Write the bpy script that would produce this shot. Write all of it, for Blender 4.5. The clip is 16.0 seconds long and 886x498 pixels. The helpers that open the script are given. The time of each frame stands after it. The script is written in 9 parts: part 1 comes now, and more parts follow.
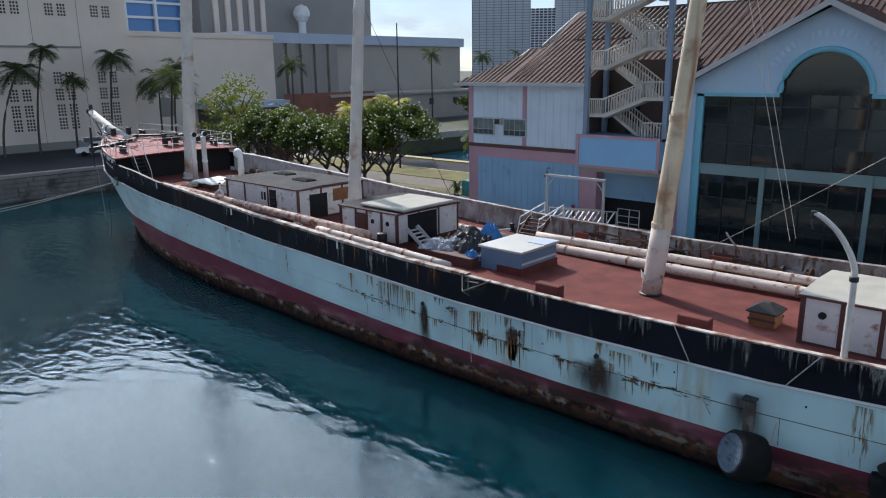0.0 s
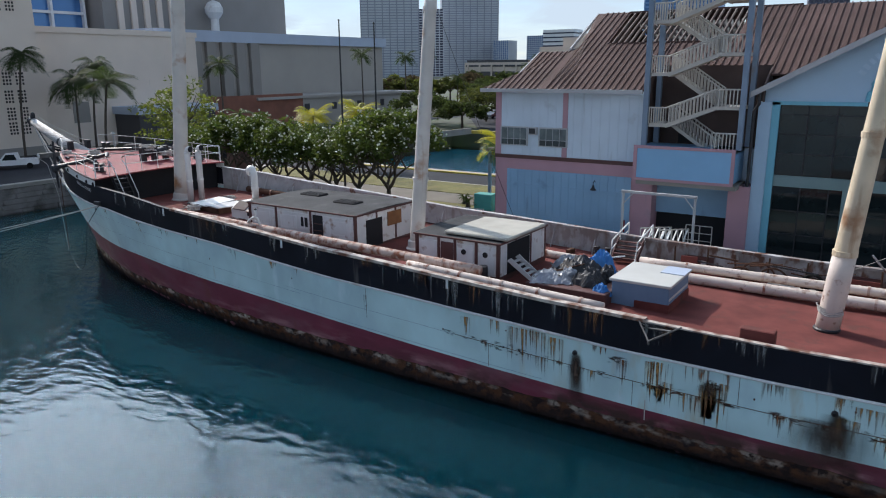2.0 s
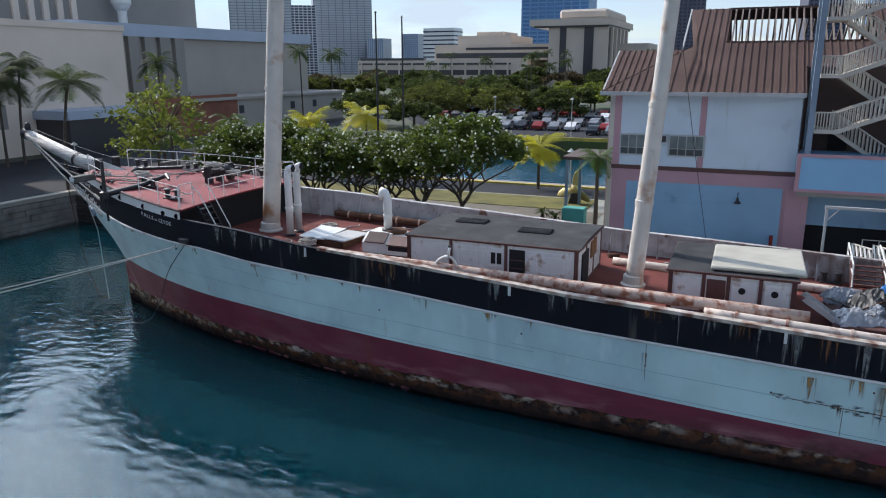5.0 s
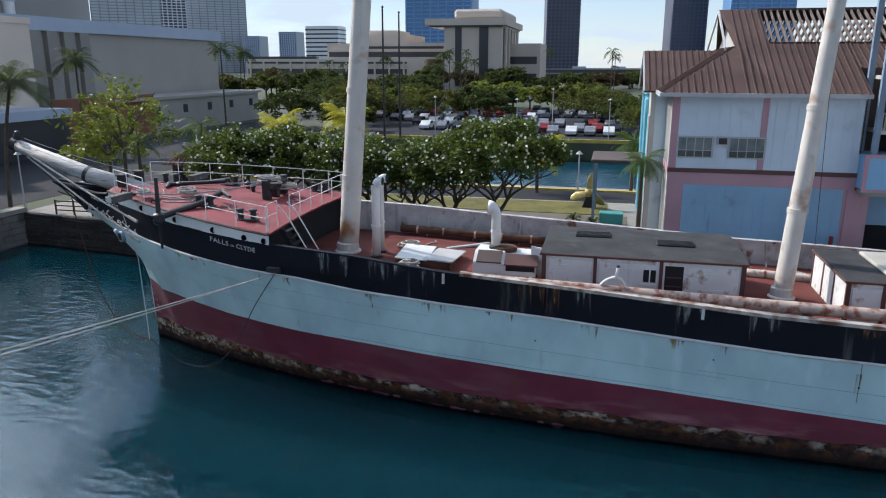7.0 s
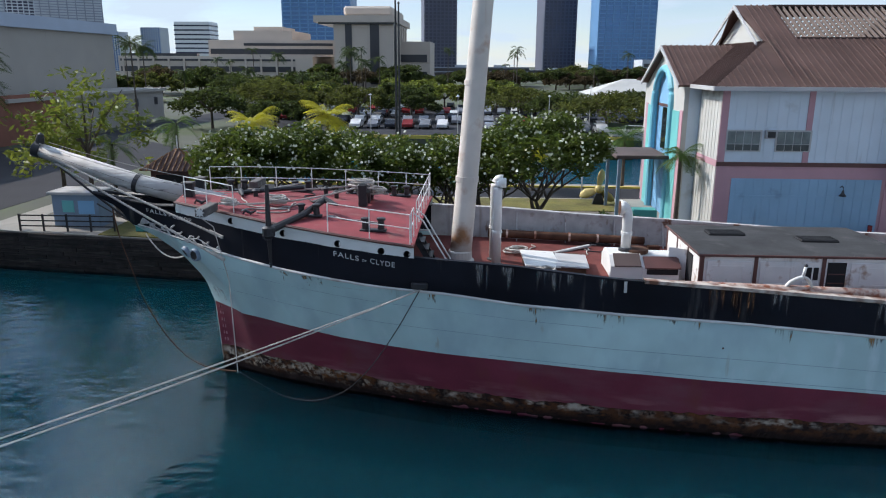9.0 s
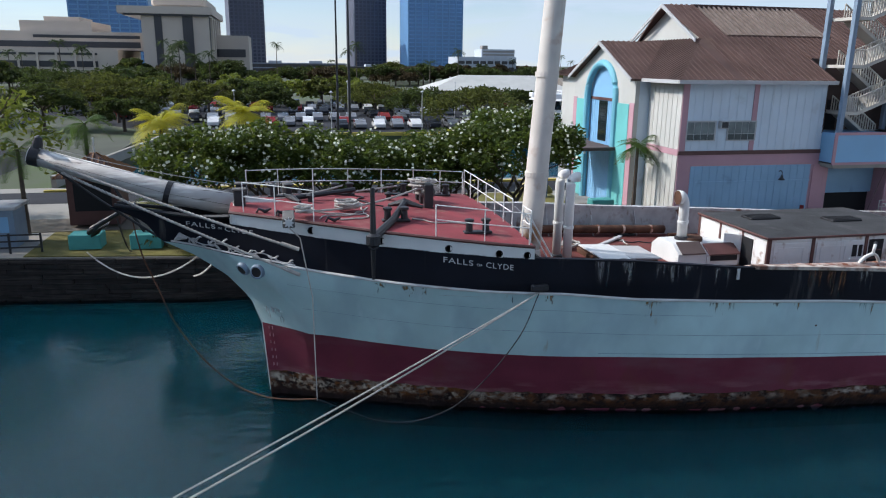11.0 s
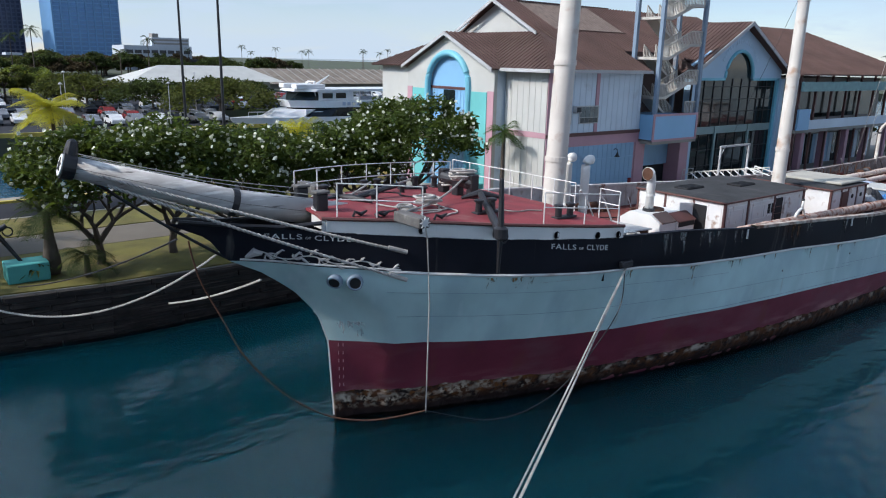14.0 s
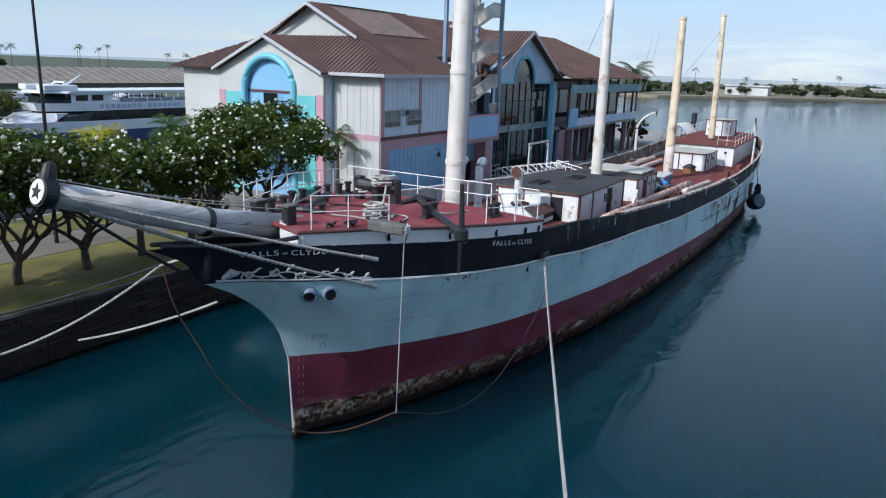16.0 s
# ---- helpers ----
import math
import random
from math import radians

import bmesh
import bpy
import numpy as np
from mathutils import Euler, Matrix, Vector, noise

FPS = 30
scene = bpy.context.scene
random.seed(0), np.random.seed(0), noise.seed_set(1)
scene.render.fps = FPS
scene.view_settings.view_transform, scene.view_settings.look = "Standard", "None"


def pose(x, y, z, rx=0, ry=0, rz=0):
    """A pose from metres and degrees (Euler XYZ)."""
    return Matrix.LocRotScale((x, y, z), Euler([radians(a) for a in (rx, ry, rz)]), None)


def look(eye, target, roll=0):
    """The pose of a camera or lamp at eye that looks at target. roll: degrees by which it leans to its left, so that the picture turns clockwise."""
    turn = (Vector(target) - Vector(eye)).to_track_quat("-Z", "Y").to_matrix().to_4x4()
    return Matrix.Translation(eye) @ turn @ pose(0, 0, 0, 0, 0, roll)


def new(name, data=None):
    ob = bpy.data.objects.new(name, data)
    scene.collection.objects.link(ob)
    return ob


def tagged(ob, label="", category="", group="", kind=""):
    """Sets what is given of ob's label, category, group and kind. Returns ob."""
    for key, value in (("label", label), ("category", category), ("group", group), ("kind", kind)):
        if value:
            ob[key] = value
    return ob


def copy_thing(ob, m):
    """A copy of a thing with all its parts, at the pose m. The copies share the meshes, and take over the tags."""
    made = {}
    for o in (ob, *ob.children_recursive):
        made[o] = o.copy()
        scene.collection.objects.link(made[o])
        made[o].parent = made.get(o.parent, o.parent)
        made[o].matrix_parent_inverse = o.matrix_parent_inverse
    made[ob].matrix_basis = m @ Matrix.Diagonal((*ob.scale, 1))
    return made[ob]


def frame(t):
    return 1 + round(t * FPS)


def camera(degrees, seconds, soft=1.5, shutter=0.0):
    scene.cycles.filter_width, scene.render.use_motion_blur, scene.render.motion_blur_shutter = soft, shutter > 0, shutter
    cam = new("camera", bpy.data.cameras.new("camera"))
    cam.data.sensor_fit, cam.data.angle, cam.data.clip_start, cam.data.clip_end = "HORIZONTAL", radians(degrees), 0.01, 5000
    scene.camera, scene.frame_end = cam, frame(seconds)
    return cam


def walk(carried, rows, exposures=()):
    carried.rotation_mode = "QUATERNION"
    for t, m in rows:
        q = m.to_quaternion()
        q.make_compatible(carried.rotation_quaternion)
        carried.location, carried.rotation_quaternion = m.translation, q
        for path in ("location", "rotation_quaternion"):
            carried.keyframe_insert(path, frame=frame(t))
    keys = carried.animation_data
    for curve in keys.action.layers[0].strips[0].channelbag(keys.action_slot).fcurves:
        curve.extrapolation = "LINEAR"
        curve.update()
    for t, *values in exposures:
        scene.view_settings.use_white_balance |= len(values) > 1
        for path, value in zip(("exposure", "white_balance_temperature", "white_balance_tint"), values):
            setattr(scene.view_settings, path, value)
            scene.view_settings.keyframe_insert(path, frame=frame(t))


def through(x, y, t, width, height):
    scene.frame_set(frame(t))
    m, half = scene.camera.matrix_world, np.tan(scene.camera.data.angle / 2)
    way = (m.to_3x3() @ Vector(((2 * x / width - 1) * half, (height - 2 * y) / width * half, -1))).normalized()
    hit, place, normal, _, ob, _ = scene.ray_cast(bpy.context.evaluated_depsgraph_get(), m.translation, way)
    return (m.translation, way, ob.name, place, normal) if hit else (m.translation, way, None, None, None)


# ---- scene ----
cam = camera(63.1, 16.0, 1.1)
PATH = [
    (0, (62.522, -27.715, 12.98), (61.209, -26.285, 12.497), -0.7),
    (0.5, (59.77, -28.246, 13.153), (58.511, -26.771, 12.664), -0.7),
    (1, (56.938, -28.873, 13.267), (55.738, -27.35, 12.777), -0.5),
    (1.5, (54.055, -29.456, 13.308), (52.926, -27.879, 12.821), -0.4),
    (2, (51.194, -29.91, 13.388), (50.126, -28.29, 12.902), -0.4),
    (2.5, (48.3, -30.297, 13.475), (47.274, -28.651, 12.987), -0.3),
    (3, (45.462, -30.595, 13.518), (44.471, -28.928, 13.028), -0.4),
    (3.5, (42.619, -30.877, 13.577), (41.687, -29.177, 13.087), -0.4),
    (4, (39.739, -31.032, 13.549), (38.863, -29.303, 13.058), -0.3),
    (6.5, (25.346, -31.21, 13.603), (24.822, -29.344, 13.109), 0.0),
    (7, (22.567, -31.079, 13.594), (22.128, -29.191, 13.099), 0.1),
    (7.5, (19.774, -30.916, 13.537), (19.403, -29.014, 13.043), 0.0),
    (8, (16.996, -30.625, 13.45), (16.695, -28.71, 12.956), 0.1),
    (8.5, (14.204, -30.252, 13.325), (14.0, -28.325, 12.83), 0.2),
    (9, (11.561, -29.795, 13.22), (11.462, -27.86, 12.723), 0.3),
    (11.5, (-1.224, -26.522, 12.842), (-0.676, -24.665, 12.339), 0.7),
    (12, (-3.461, -25.52, 12.753), (-2.783, -23.707, 12.248), 0.7),
    (12.5, (-5.664, -24.485, 12.677), (-4.851, -22.73, 12.168), 0.9),
    (13, (-7.715, -23.226, 12.588), (-6.767, -21.54, 12.078), 1.2),
    (13.5, (-9.623, -21.959, 12.56), (-8.546, -20.353, 12.048), 1.2),
    (14, (-11.449, -20.727, 12.533), (-10.248, -19.211, 12.024), 1.3),
    (14.5, (-13.109, -19.477, 12.517), (-11.782, -18.068, 12.012), 1.5),
    (15, (-14.594, -18.231, 12.574), (-13.137, -16.957, 12.072), 1.8),
    (15.5, (-15.846, -17.081, 12.696), (-14.271, -15.955, 12.197), 2.0),
    (16, (-16.927, -16.003, 12.748), (-15.261, -15.012, 12.255), 2.0),
]
walk(cam, [(t, look(eye, target, roll)) for t, eye, target, roll in PATH],
     exposures=((0, .37, 6700, 12), (4, .42, 6650, 12), (8, .47, 6600, 12), (11.5, .35, 6500, 12), (14, .30, 6400, 12), (16, .24, 6100, 11)))

# ---- daylight ----
SUN_FROM = Vector((-0.74, 0.27, 0.62)).normalized()
world = bpy.data.worlds.new("sky")
scene.world = world
world.use_nodes = True
wn, wl = world.node_tree.nodes, world.node_tree.links
wn.clear()
w_out = wn.new("ShaderNodeOutputWorld")
w_bg = wn.new("ShaderNodeBackground")
w_sky = wn.new("ShaderNodeTexSky")
w_sky.sky_type = "NISHITA"
w_sky.sun_disc = False
w_sky.sun_elevation = math.asin(SUN_FROM.z)
w_sky.sun_rotation = math.atan2(SUN_FROM.x, SUN_FROM.y)
w_sky.air_density, w_sky.dust_density, w_sky.ozone_density = 1.0, 0.0, 3.0
w_tc = wn.new("ShaderNodeTexCoord")
w_sep = wn.new("ShaderNodeSeparateXYZ")
wl.new(w_tc.outputs["Generated"], w_sep.inputs[0])
w_add = wn.new("ShaderNodeMath"); w_add.operation = "ADD"; w_add.inputs[1].default_value = 0.12
wl.new(w_sep.outputs["Z"], w_add.inputs[0])
w_max = wn.new("ShaderNodeMath"); w_max.operation = "MAXIMUM"; w_max.inputs[1].default_value = 0.05
wl.new(w_add.outputs[0], w_max.inputs[0])
w_div = wn.new("ShaderNodeVectorMath"); w_div.operation = "DIVIDE"
w_cmb = wn.new("ShaderNodeCombineXYZ")
for k in range(3):
    wl.new(w_max.outputs[0], w_cmb.inputs[k])
wl.new(w_tc.outputs["Generated"], w_div.inputs[0])
wl.new(w_cmb.outputs[0], w_div.inputs[1])
w_no = wn.new("ShaderNodeTexNoise")
w_no.inputs["Scale"].default_value = 0.75
w_no.inputs["Detail"].default_value = 7.0
w_no.inputs["Roughness"].default_value = 0.55
w_no.inputs["Distortion"].default_value = 0.35
wl.new(w_div.outputs[0], w_no.inputs["Vector"])
w_rmp = wn.new("ShaderNodeValToRGB")
w_rmp.color_ramp.elements[0].position, w_rmp.color_ramp.elements[0].color = 0.45, (0.06, 0.06, 0.06, 1)
w_rmp.color_ramp.elements[1].position, w_rmp.color_ramp.elements[1].color = 0.60, (0.95, 0.95, 0.95, 1)
wl.new(w_no.outputs["Fac"], w_rmp.inputs["Fac"])
w_mix = wn.new("ShaderNodeMix"); w_mix.data_type = "RGBA"
# haze thickens the white towards the horizon
w_hz = wn.new("ShaderNodeMapRange"); w_hz.inputs["From Min"].default_value, w_hz.inputs["From Max"].default_value = 0.0, 0.26
w_hz.inputs["To Min"].default_value, w_hz.inputs["To Max"].default_value = 0.88, 0.0
wl.new(w_sep.outputs["Z"], w_hz.inputs["Value"])
# long low banks of cloud break the haze
w_mp = wn.new("ShaderNodeMapping"); w_mp.inputs["Scale"].default_value = (1.0, 1.0, 4.5)
wl.new(w_tc.outputs["Generated"], w_mp.inputs["Vector"])
w_n2 = wn.new("ShaderNodeTexNoise"); w_n2.inputs["Scale"].default_value = 3.4; w_n2.inputs["Detail"].default_value = 8.0; w_n2.inputs["Roughness"].default_value = 0.58; w_n2.inputs["Distortion"].default_value = 0.5
wl.new(w_mp.outputs[0], w_n2.inputs["Vector"])
w_r2 = wn.new("ShaderNodeMapRange"); w_r2.inputs["From Min"].default_value, w_r2.inputs["From Max"].default_value = 0.40, 0.62
w_r2.inputs["To Min"].default_value, w_r2.inputs["To Max"].default_value = 0.25, 1.1
wl.new(w_n2.outputs["Fac"], w_r2.inputs["Value"])
w_hm = wn.new("ShaderNodeMath"); w_hm.operation = "MULTIPLY"; w_hm.use_clamp = True
wl.new(w_hz.outputs[0], w_hm.inputs[0]); wl.new(w_r2.outputs[0], w_hm.inputs[1])
w_mx = wn.new("ShaderNodeMath"); w_mx.operation = "MAXIMUM"
wl.new(w_hm.outputs[0], w_mx.inputs[0])
# the cloud thins out away from the sun
w_th = wn.new("ShaderNodeMapRange"); w_th.inputs["From Min"].default_value, w_th.inputs["From Max"].default_value = -0.5, 0.45
w_th.inputs["To Min"].default_value, w_th.inputs["To Max"].default_value = 0.8, 1.0
w_tm = wn.new("ShaderNodeMath"); w_tm.operation = "MULTIPLY"
wl.new(w_rmp.outputs["Color"], w_tm.inputs[0]); wl.new(w_th.outputs[0], w_tm.inputs[1]); wl.new(w_tm.outputs[0], w_mx.inputs[1])
# a bright veil of cloud hangs round the sun
w_gl = wn.new("ShaderNodeMapRange"); w_gl.inputs["From Min"].default_value, w_gl.inputs["From Max"].default_value = 0.84, 0.95
w_gl.inputs["To Max"].default_value = 0.9
w_m2 = wn.new("ShaderNodeMath"); w_m2.operation = "MAXIMUM"
wl.new(w_mx.outputs[0], w_m2.inputs[0]); wl.new(w_gl.outputs[0], w_m2.inputs[1])
wl.new(w_m2.outputs[0], w_mix.inputs[0])
w_wb = wn.new("ShaderNodeVectorMath"); w_wb.operation = "MULTIPLY"
w_wb.inputs[1].default_value = (0.945, 0.975, 1.095)
wl.new(w_sky.outputs["Color"], w_wb.inputs[0])
wl.new(w_wb.outputs[0], w_mix.inputs[6])
# clouds are brighter round the sun
w_dot = wn.new("ShaderNodeVectorMath"); w_dot.operation = "DOT_PRODUCT"
wl.new(w_tc.outputs["Generated"], w_dot.inputs[0])
w_dot.inputs[1].default_value = SUN_FROM
w_cl = wn.new("ShaderNodeMapRange"); w_cl.inputs["From Min"].default_value, w_cl.inputs["From Max"].default_value = 0.78, 1.0
w_cl.inputs["To Min"].default_value, w_cl.inputs["To Max"].default_value = 1.0, 7.4
wl.new(w_dot.outputs["Value"], w_cl.inputs["Value"])
wl.new(w_dot.outputs["Value"], w_gl.inputs["Value"])
wl.new(w_dot.outputs["Value"], w_th.inputs["Value"])
w_cc = wn.new("ShaderNodeVectorMath"); w_cc.operation = "SCALE"
w_cc.inputs[0].default_value = (5.0, 6.2, 7.5)
wl.new(w_cl.outputs[0], w_cc.inputs["Scale"])
wl.new(w_cc.outputs[0], w_mix.inputs[7])
wl.new(w_mix.outputs[2], w_bg.inputs["Color"])
w_bg.inputs["Strength"].default_value = 0.095
wl.new(w_bg.outputs[0], w_out.inputs[0])

sun = new("sun", bpy.data.lights.new("sun", "SUN"))
sun.data.energy, sun.data.angle, sun.data.color = 3.2, radians(1.0), (1.0, 0.94, 0.87)
sun.matrix_world = look(SUN_FROM * 100, (0, 0, 0))


# ---- materials ----
def shade(name, base, rough=0.6, metal=0.0, vary=0.18, size=1.5, bump=0.15, fine=25.0, stain=None, amount=0.0, stain_size=2.0,
          streak=0.0, tilt=None, extra=None, emit=None, per=0.0):
    """A worn surface: two scales of tone, fine relief, and stains or run-down streaks of another colour."""
    m = bpy.data.materials.new(name)
    m.use_nodes = True
    n, l = m.node_tree.nodes, m.node_tree.links
    b = n["Principled BSDF"]
    b.inputs["Roughness"].default_value, b.inputs["Metallic"].default_value = rough, metal
    geo = n.new("ShaderNodeNewGeometry")
    pos = geo.outputs["Position"]
    big = n.new("ShaderNodeTexNoise")
    big.inputs["Scale"].default_value, big.inputs["Detail"].default_value = 1.0 / size, 6.0
    l.new(pos, big.inputs["Vector"])
    ramp = n.new("ShaderNodeValToRGB")
    c = Vector(base[:3])
    lo, hi = c * (1 - vary), c * (1 + vary)
    ramp.color_ramp.elements[0].position, ramp.color_ramp.elements[0].color = 0.3, (*lo, 1)
    ramp.color_ramp.elements[1].position, ramp.color_ramp.elements[1].color = 0.7, (*hi, 1)
    l.new(big.outputs["Fac"], ramp.inputs["Fac"])
    col = ramp.outputs["Color"]

    def mix(a, colour, fac):
        x = n.new("ShaderNodeMix"); x.data_type = "RGBA"
        l.new(fac, x.inputs[0]); l.new(a, x.inputs[6])
        x.inputs[7].default_value = (*colour, 1)
        return x.outputs[2]

    def noise_mask(scale, stretch, lo, hi, detail=5.0):
        mp = n.new("ShaderNodeMapping"); mp.inputs["Scale"].default_value = stretch
        l.new(pos, mp.inputs["Vector"])
        t = n.new("ShaderNodeTexNoise"); t.inputs["Scale"].default_value, t.inputs["Detail"].default_value = scale, detail
        l.new(mp.outputs[0], t.inputs["Vector"])
        r = n.new("ShaderNodeMapRange"); r.inputs["From Min"].default_value, r.inputs["From Max"].default_value = lo, hi
        l.new(t.outputs["Fac"], r.inputs["Value"])
        return r.outputs[0]

    small = n.new("ShaderNodeTexNoise")
    small.inputs["Scale"].default_value, small.inputs["Detail"].default_value = fine, 4.0
    l.new(pos, small.inputs["Vector"])
    if per:
        info = n.new("ShaderNodeObjectInfo")
        hsv = n.new("ShaderNodeHueSaturation")
        mr = n.new("ShaderNodeMapRange"); mr.inputs["To Min"].default_value, mr.inputs["To Max"].default_value = 1 - per, 1 + per
        l.new(info.outputs["Random"], mr.inputs["Value"]); l.new(mr.outputs[0], hsv.inputs["Value"]); l.new(col, hsv.inputs["Color"])
        col = hsv.outputs[0]
    if stain and amount:
        col = mix(col, stain, noise_mask(1.0 / stain_size, (1, 1, 1), 0.72 - amount * 0.5, 0.85 - amount * 0.4, 8.0))
    if stain and streak:
        col = mix(col, stain, noise_mask(1.0, (2.2, 2.2, 0.16), 0.78 - streak * 0.4, 0.92 - streak * 0.35, 5.0))
    if extra:
        col = extra(n, l, pos, col, mix, noise_mask)
    l.new(col, b.inputs["Base Color"])
    if bump:
        bp = n.new("ShaderNodeBump"); bp.inputs["Strength"].default_value, bp.inputs["Distance"].default_value = bump, 0.02
        l.new(small.outputs["Fac"], bp.inputs["Height"]); l.new(bp.outputs[0], b.inputs["Normal"])
    if emit:
        b.inputs["Emission Color"].default_value, b.inputs["Emission Strength"].default_value = (*emit[:3], 1), emit[3]
    return m


def height_mask(n, l, pos, axis, a, b):
    s = n.new("ShaderNodeSeparateXYZ"); l.new(pos, s.inputs[0])
    r = n.new("ShaderNodeMapRange"); r.inputs["From Min"].default_value, r.inputs["From Max"].default_value = a, b
    l.new(s.outputs[axis], r.inputs["Value"])
    return r.outputs[0]


def times(n, l, a, b):
    x = n.new("ShaderNodeMath"); x.operation = "MULTIPLY"; l.new(a, x.inputs[0]); l.new(b, x.inputs[1])
    return x.outputs[0]


RUST = (0.19, 0.075, 0.025)


def blue_wear(n, l, pos, col, mix, mask):
    col = mix(col, (0.33, 0.45, 0.50), mask(0.8, (0.7, 0.7, 0.35), 0.5, 0.75))
    col = mix(col, (0.50, 0.63, 0.65), mask(1.7, (0.8, 0.8, 0.25), 0.60, 0.75, 8))
    aft = height_mask(n, l, pos, "X", 32, 46)
    col = mix(col, (0.40, 0.35, 0.24), times(n, l, aft, mask(0.9, (1.6, 1.6, 0.35), 0.56, 0.78, 8)))
    return mix(col, (0.30, 0.22, 0.13), mask(1.0, (2.4, 2.4, 0.12), 0.70, 0.86))


def boot_wear(n, l, pos, col, mix, mask):
    col = mix(col, (0.16, 0.060, 0.075), mask(0.5, (0.5, 0.5, 1.6), 0.52, 0.7, 8))
    low = height_mask(n, l, pos, "Z", 1.5, 0.85)
    col = mix(col, (0.30, 0.15, 0.15), times(n, l, low, mask(1.1, (0.5, 0.5, 2.2), 0.48, 0.66, 8)))
    col = mix(col, (0.15, 0.040, 0.040), mask(0.9, (1.0, 1.0, 0.5), 0.58, 0.76, 8))
    aft = height_mask(n, l, pos, "X", 26, 40)
    return mix(col, (0.050, 0.024, 0.020), times(n, l, aft, times(n, l, height_mask(n, l, pos, "Z", 1.45, 0.9), mask(0.9, (1, 1, 1.3), 0.40, 0.56, 10))))


def growth_wear(n, l, pos, col, mix, mask):
    """Weed, rust scale and barnacles, the pale shell thickest along the upper edge."""
    at_ = n.new("ShaderNodeAttribute"); at_.attribute_name = "rise"
    def band(a, b):
        r = n.new("ShaderNodeMapRange"); r.inputs["From Min"].default_value, r.inputs["From Max"].default_value = a, b
        l.new(at_.outputs["Fac"], r.inputs["Value"])
        return r.outputs[0]
    col = mix(col, (0.075, 0.032, 0.016), times(n, l, band(.25, .6), mask(2.2, (1, 1, 1.2), 0.42, 0.56, 10)))
    fore = height_mask(n, l, pos, "X", 34, 6)
    shell = times(n, l, times(n, l, band(.60, .78), band(1.03, .93)), mask(0.8, (0.8, 0.8, 1), 0.40, 0.60, 6))
    col = mix(col, (0.40, 0.34, 0.28), times(n, l, times(n, l, shell, mask(2.6, (0.7, 0.7, 1.2), 0.46, 0.60, 12)), height_mask(n, l, pos, "X", 70, 22)))
    head = height_mask(n, l, pos, "X", 12, 3)
    col = mix(col, (0.42, 0.36, 0.28), times(n, l, times(n, l, head, band(.30, .62)), times(n, l, mask(1.5, (1, 1, 1), 0.42, 0.58, 6), mask(5.0, (1, 1, 1), 0.46, 0.58, 12))))
    col = mix(col, (0.13, 0.052, 0.016), times(n, l, times(n, l, fore, band(.35, .6)), mask(3.4, (0.8, 0.8, 1.2), 0.54, 0.66, 10)))
    return mix(col, (0.020, 0.013, 0.011), mask(3.0, (1, 1, 0.8), 0.57, 0.67, 10))


def lining_wear(n, l, pos, col, mix, mask):
    """Rust bleeding through the paint of the inner bulwark, heavier towards the stern."""
    aft = height_mask(n, l, pos, "X", 30, 44)
    col = mix(col, (0.20, 0.175, 0.165), times(n, l, aft, mask(0.7, (1, 1, 1), 0.36, 0.56, 6)))
    col = mix(col, (0.11, 0.050, 0.032), times(n, l, aft, mask(1.3, (1.6, 1.6, 0.7), 0.50, 0.60, 9)))
    return mix(col, (0.15, 0.075, 0.050), mask(1.6, (1.2, 1.2, 0.6), 0.62, 0.70, 9))


M = {}
M["hull_blue"] = shade("hull_blue", (0.43, 0.595, 0.605), 0.55, 0, 0.12, 2.5, 0.12, 8, extra=blue_wear)
M["hull_black"] = shade("hull_black", (0.0075, 0.0085, 0.014), 0.6, 0, 0.3, 2.0, 0.15, 8, stain=(0.09, 0.085, 0.08), streak=0.40)
M["boot_red"] = shade("boot_red", (0.150, 0.028, 0.048), 0.6, 0, 0.2, 2.0, 0.3, 14, extra=boot_wear)
M["growth"] = shade("growth", (0.022, 0.014, 0.013), 0.75, 0, 0.3, 0.5, 0.9, 9, extra=growth_wear)
M["white_line"] = shade("white_line", (0.55, 0.55, 0.54), 0.6, 0, 0.15, 1.0, 0.1, 20, stain=RUST, amount=0.25)
M["white_paint"] = shade("white_paint", (0.66, 0.655, 0.63), 0.5, 0, 0.08, 1.2, 0.1, 15, stain=(0.30, 0.20, 0.13), amount=0.18, streak=0.28)
M["house_white"] = shade("house_white", (0.64, 0.635, 0.62), 0.55, 0, 0.1, 0.9, 0.15, 15, stain=(0.26, 0.15, 0.09), amount=0.27, stain_size=0.45, streak=0.36)
M["roof_cream"] = shade("roof_cream", (0.38, 0.36, 0.31), 0.9, 0, 0.1, 0.9, 0.15, 15, stain=(0.30, 0.28, 0.25), amount=0.3)
M["bulwark_inner"] = shade("bulwark_inner", (0.40, 0.39, 0.39), 0.8, 0, 0.2, 0.7, 0.3, 15, stain=(0.22, 0.17, 0.15), amount=0.34, stain_size=0.6, streak=0.5, extra=lining_wear)
M["deck_red"] = shade("deck_red", (0.140, 0.040, 0.034), 0.85, 0, 0.25, 1.2, 0.2, 20, stain=(0.10, 0.040, 0.034), amount=0.32, stain_size=0.8)
M["fore_deck"] = shade("fore_deck", (0.20, 0.026, 0.033), 0.8, 0, 0.22, 1.0, 0.2, 20, stain=(0.22, 0.075, 0.068), amount=0.34, stain_size=0.8)
M["mast_white"] = shade("mast_white", (0.57, 0.525, 0.47), 0.55, 0, 0.1, 1.0, 0.12, 12, stain=(0.34, 0.17, 0.08), amount=0.29, stain_size=1.1, streak=0.36)
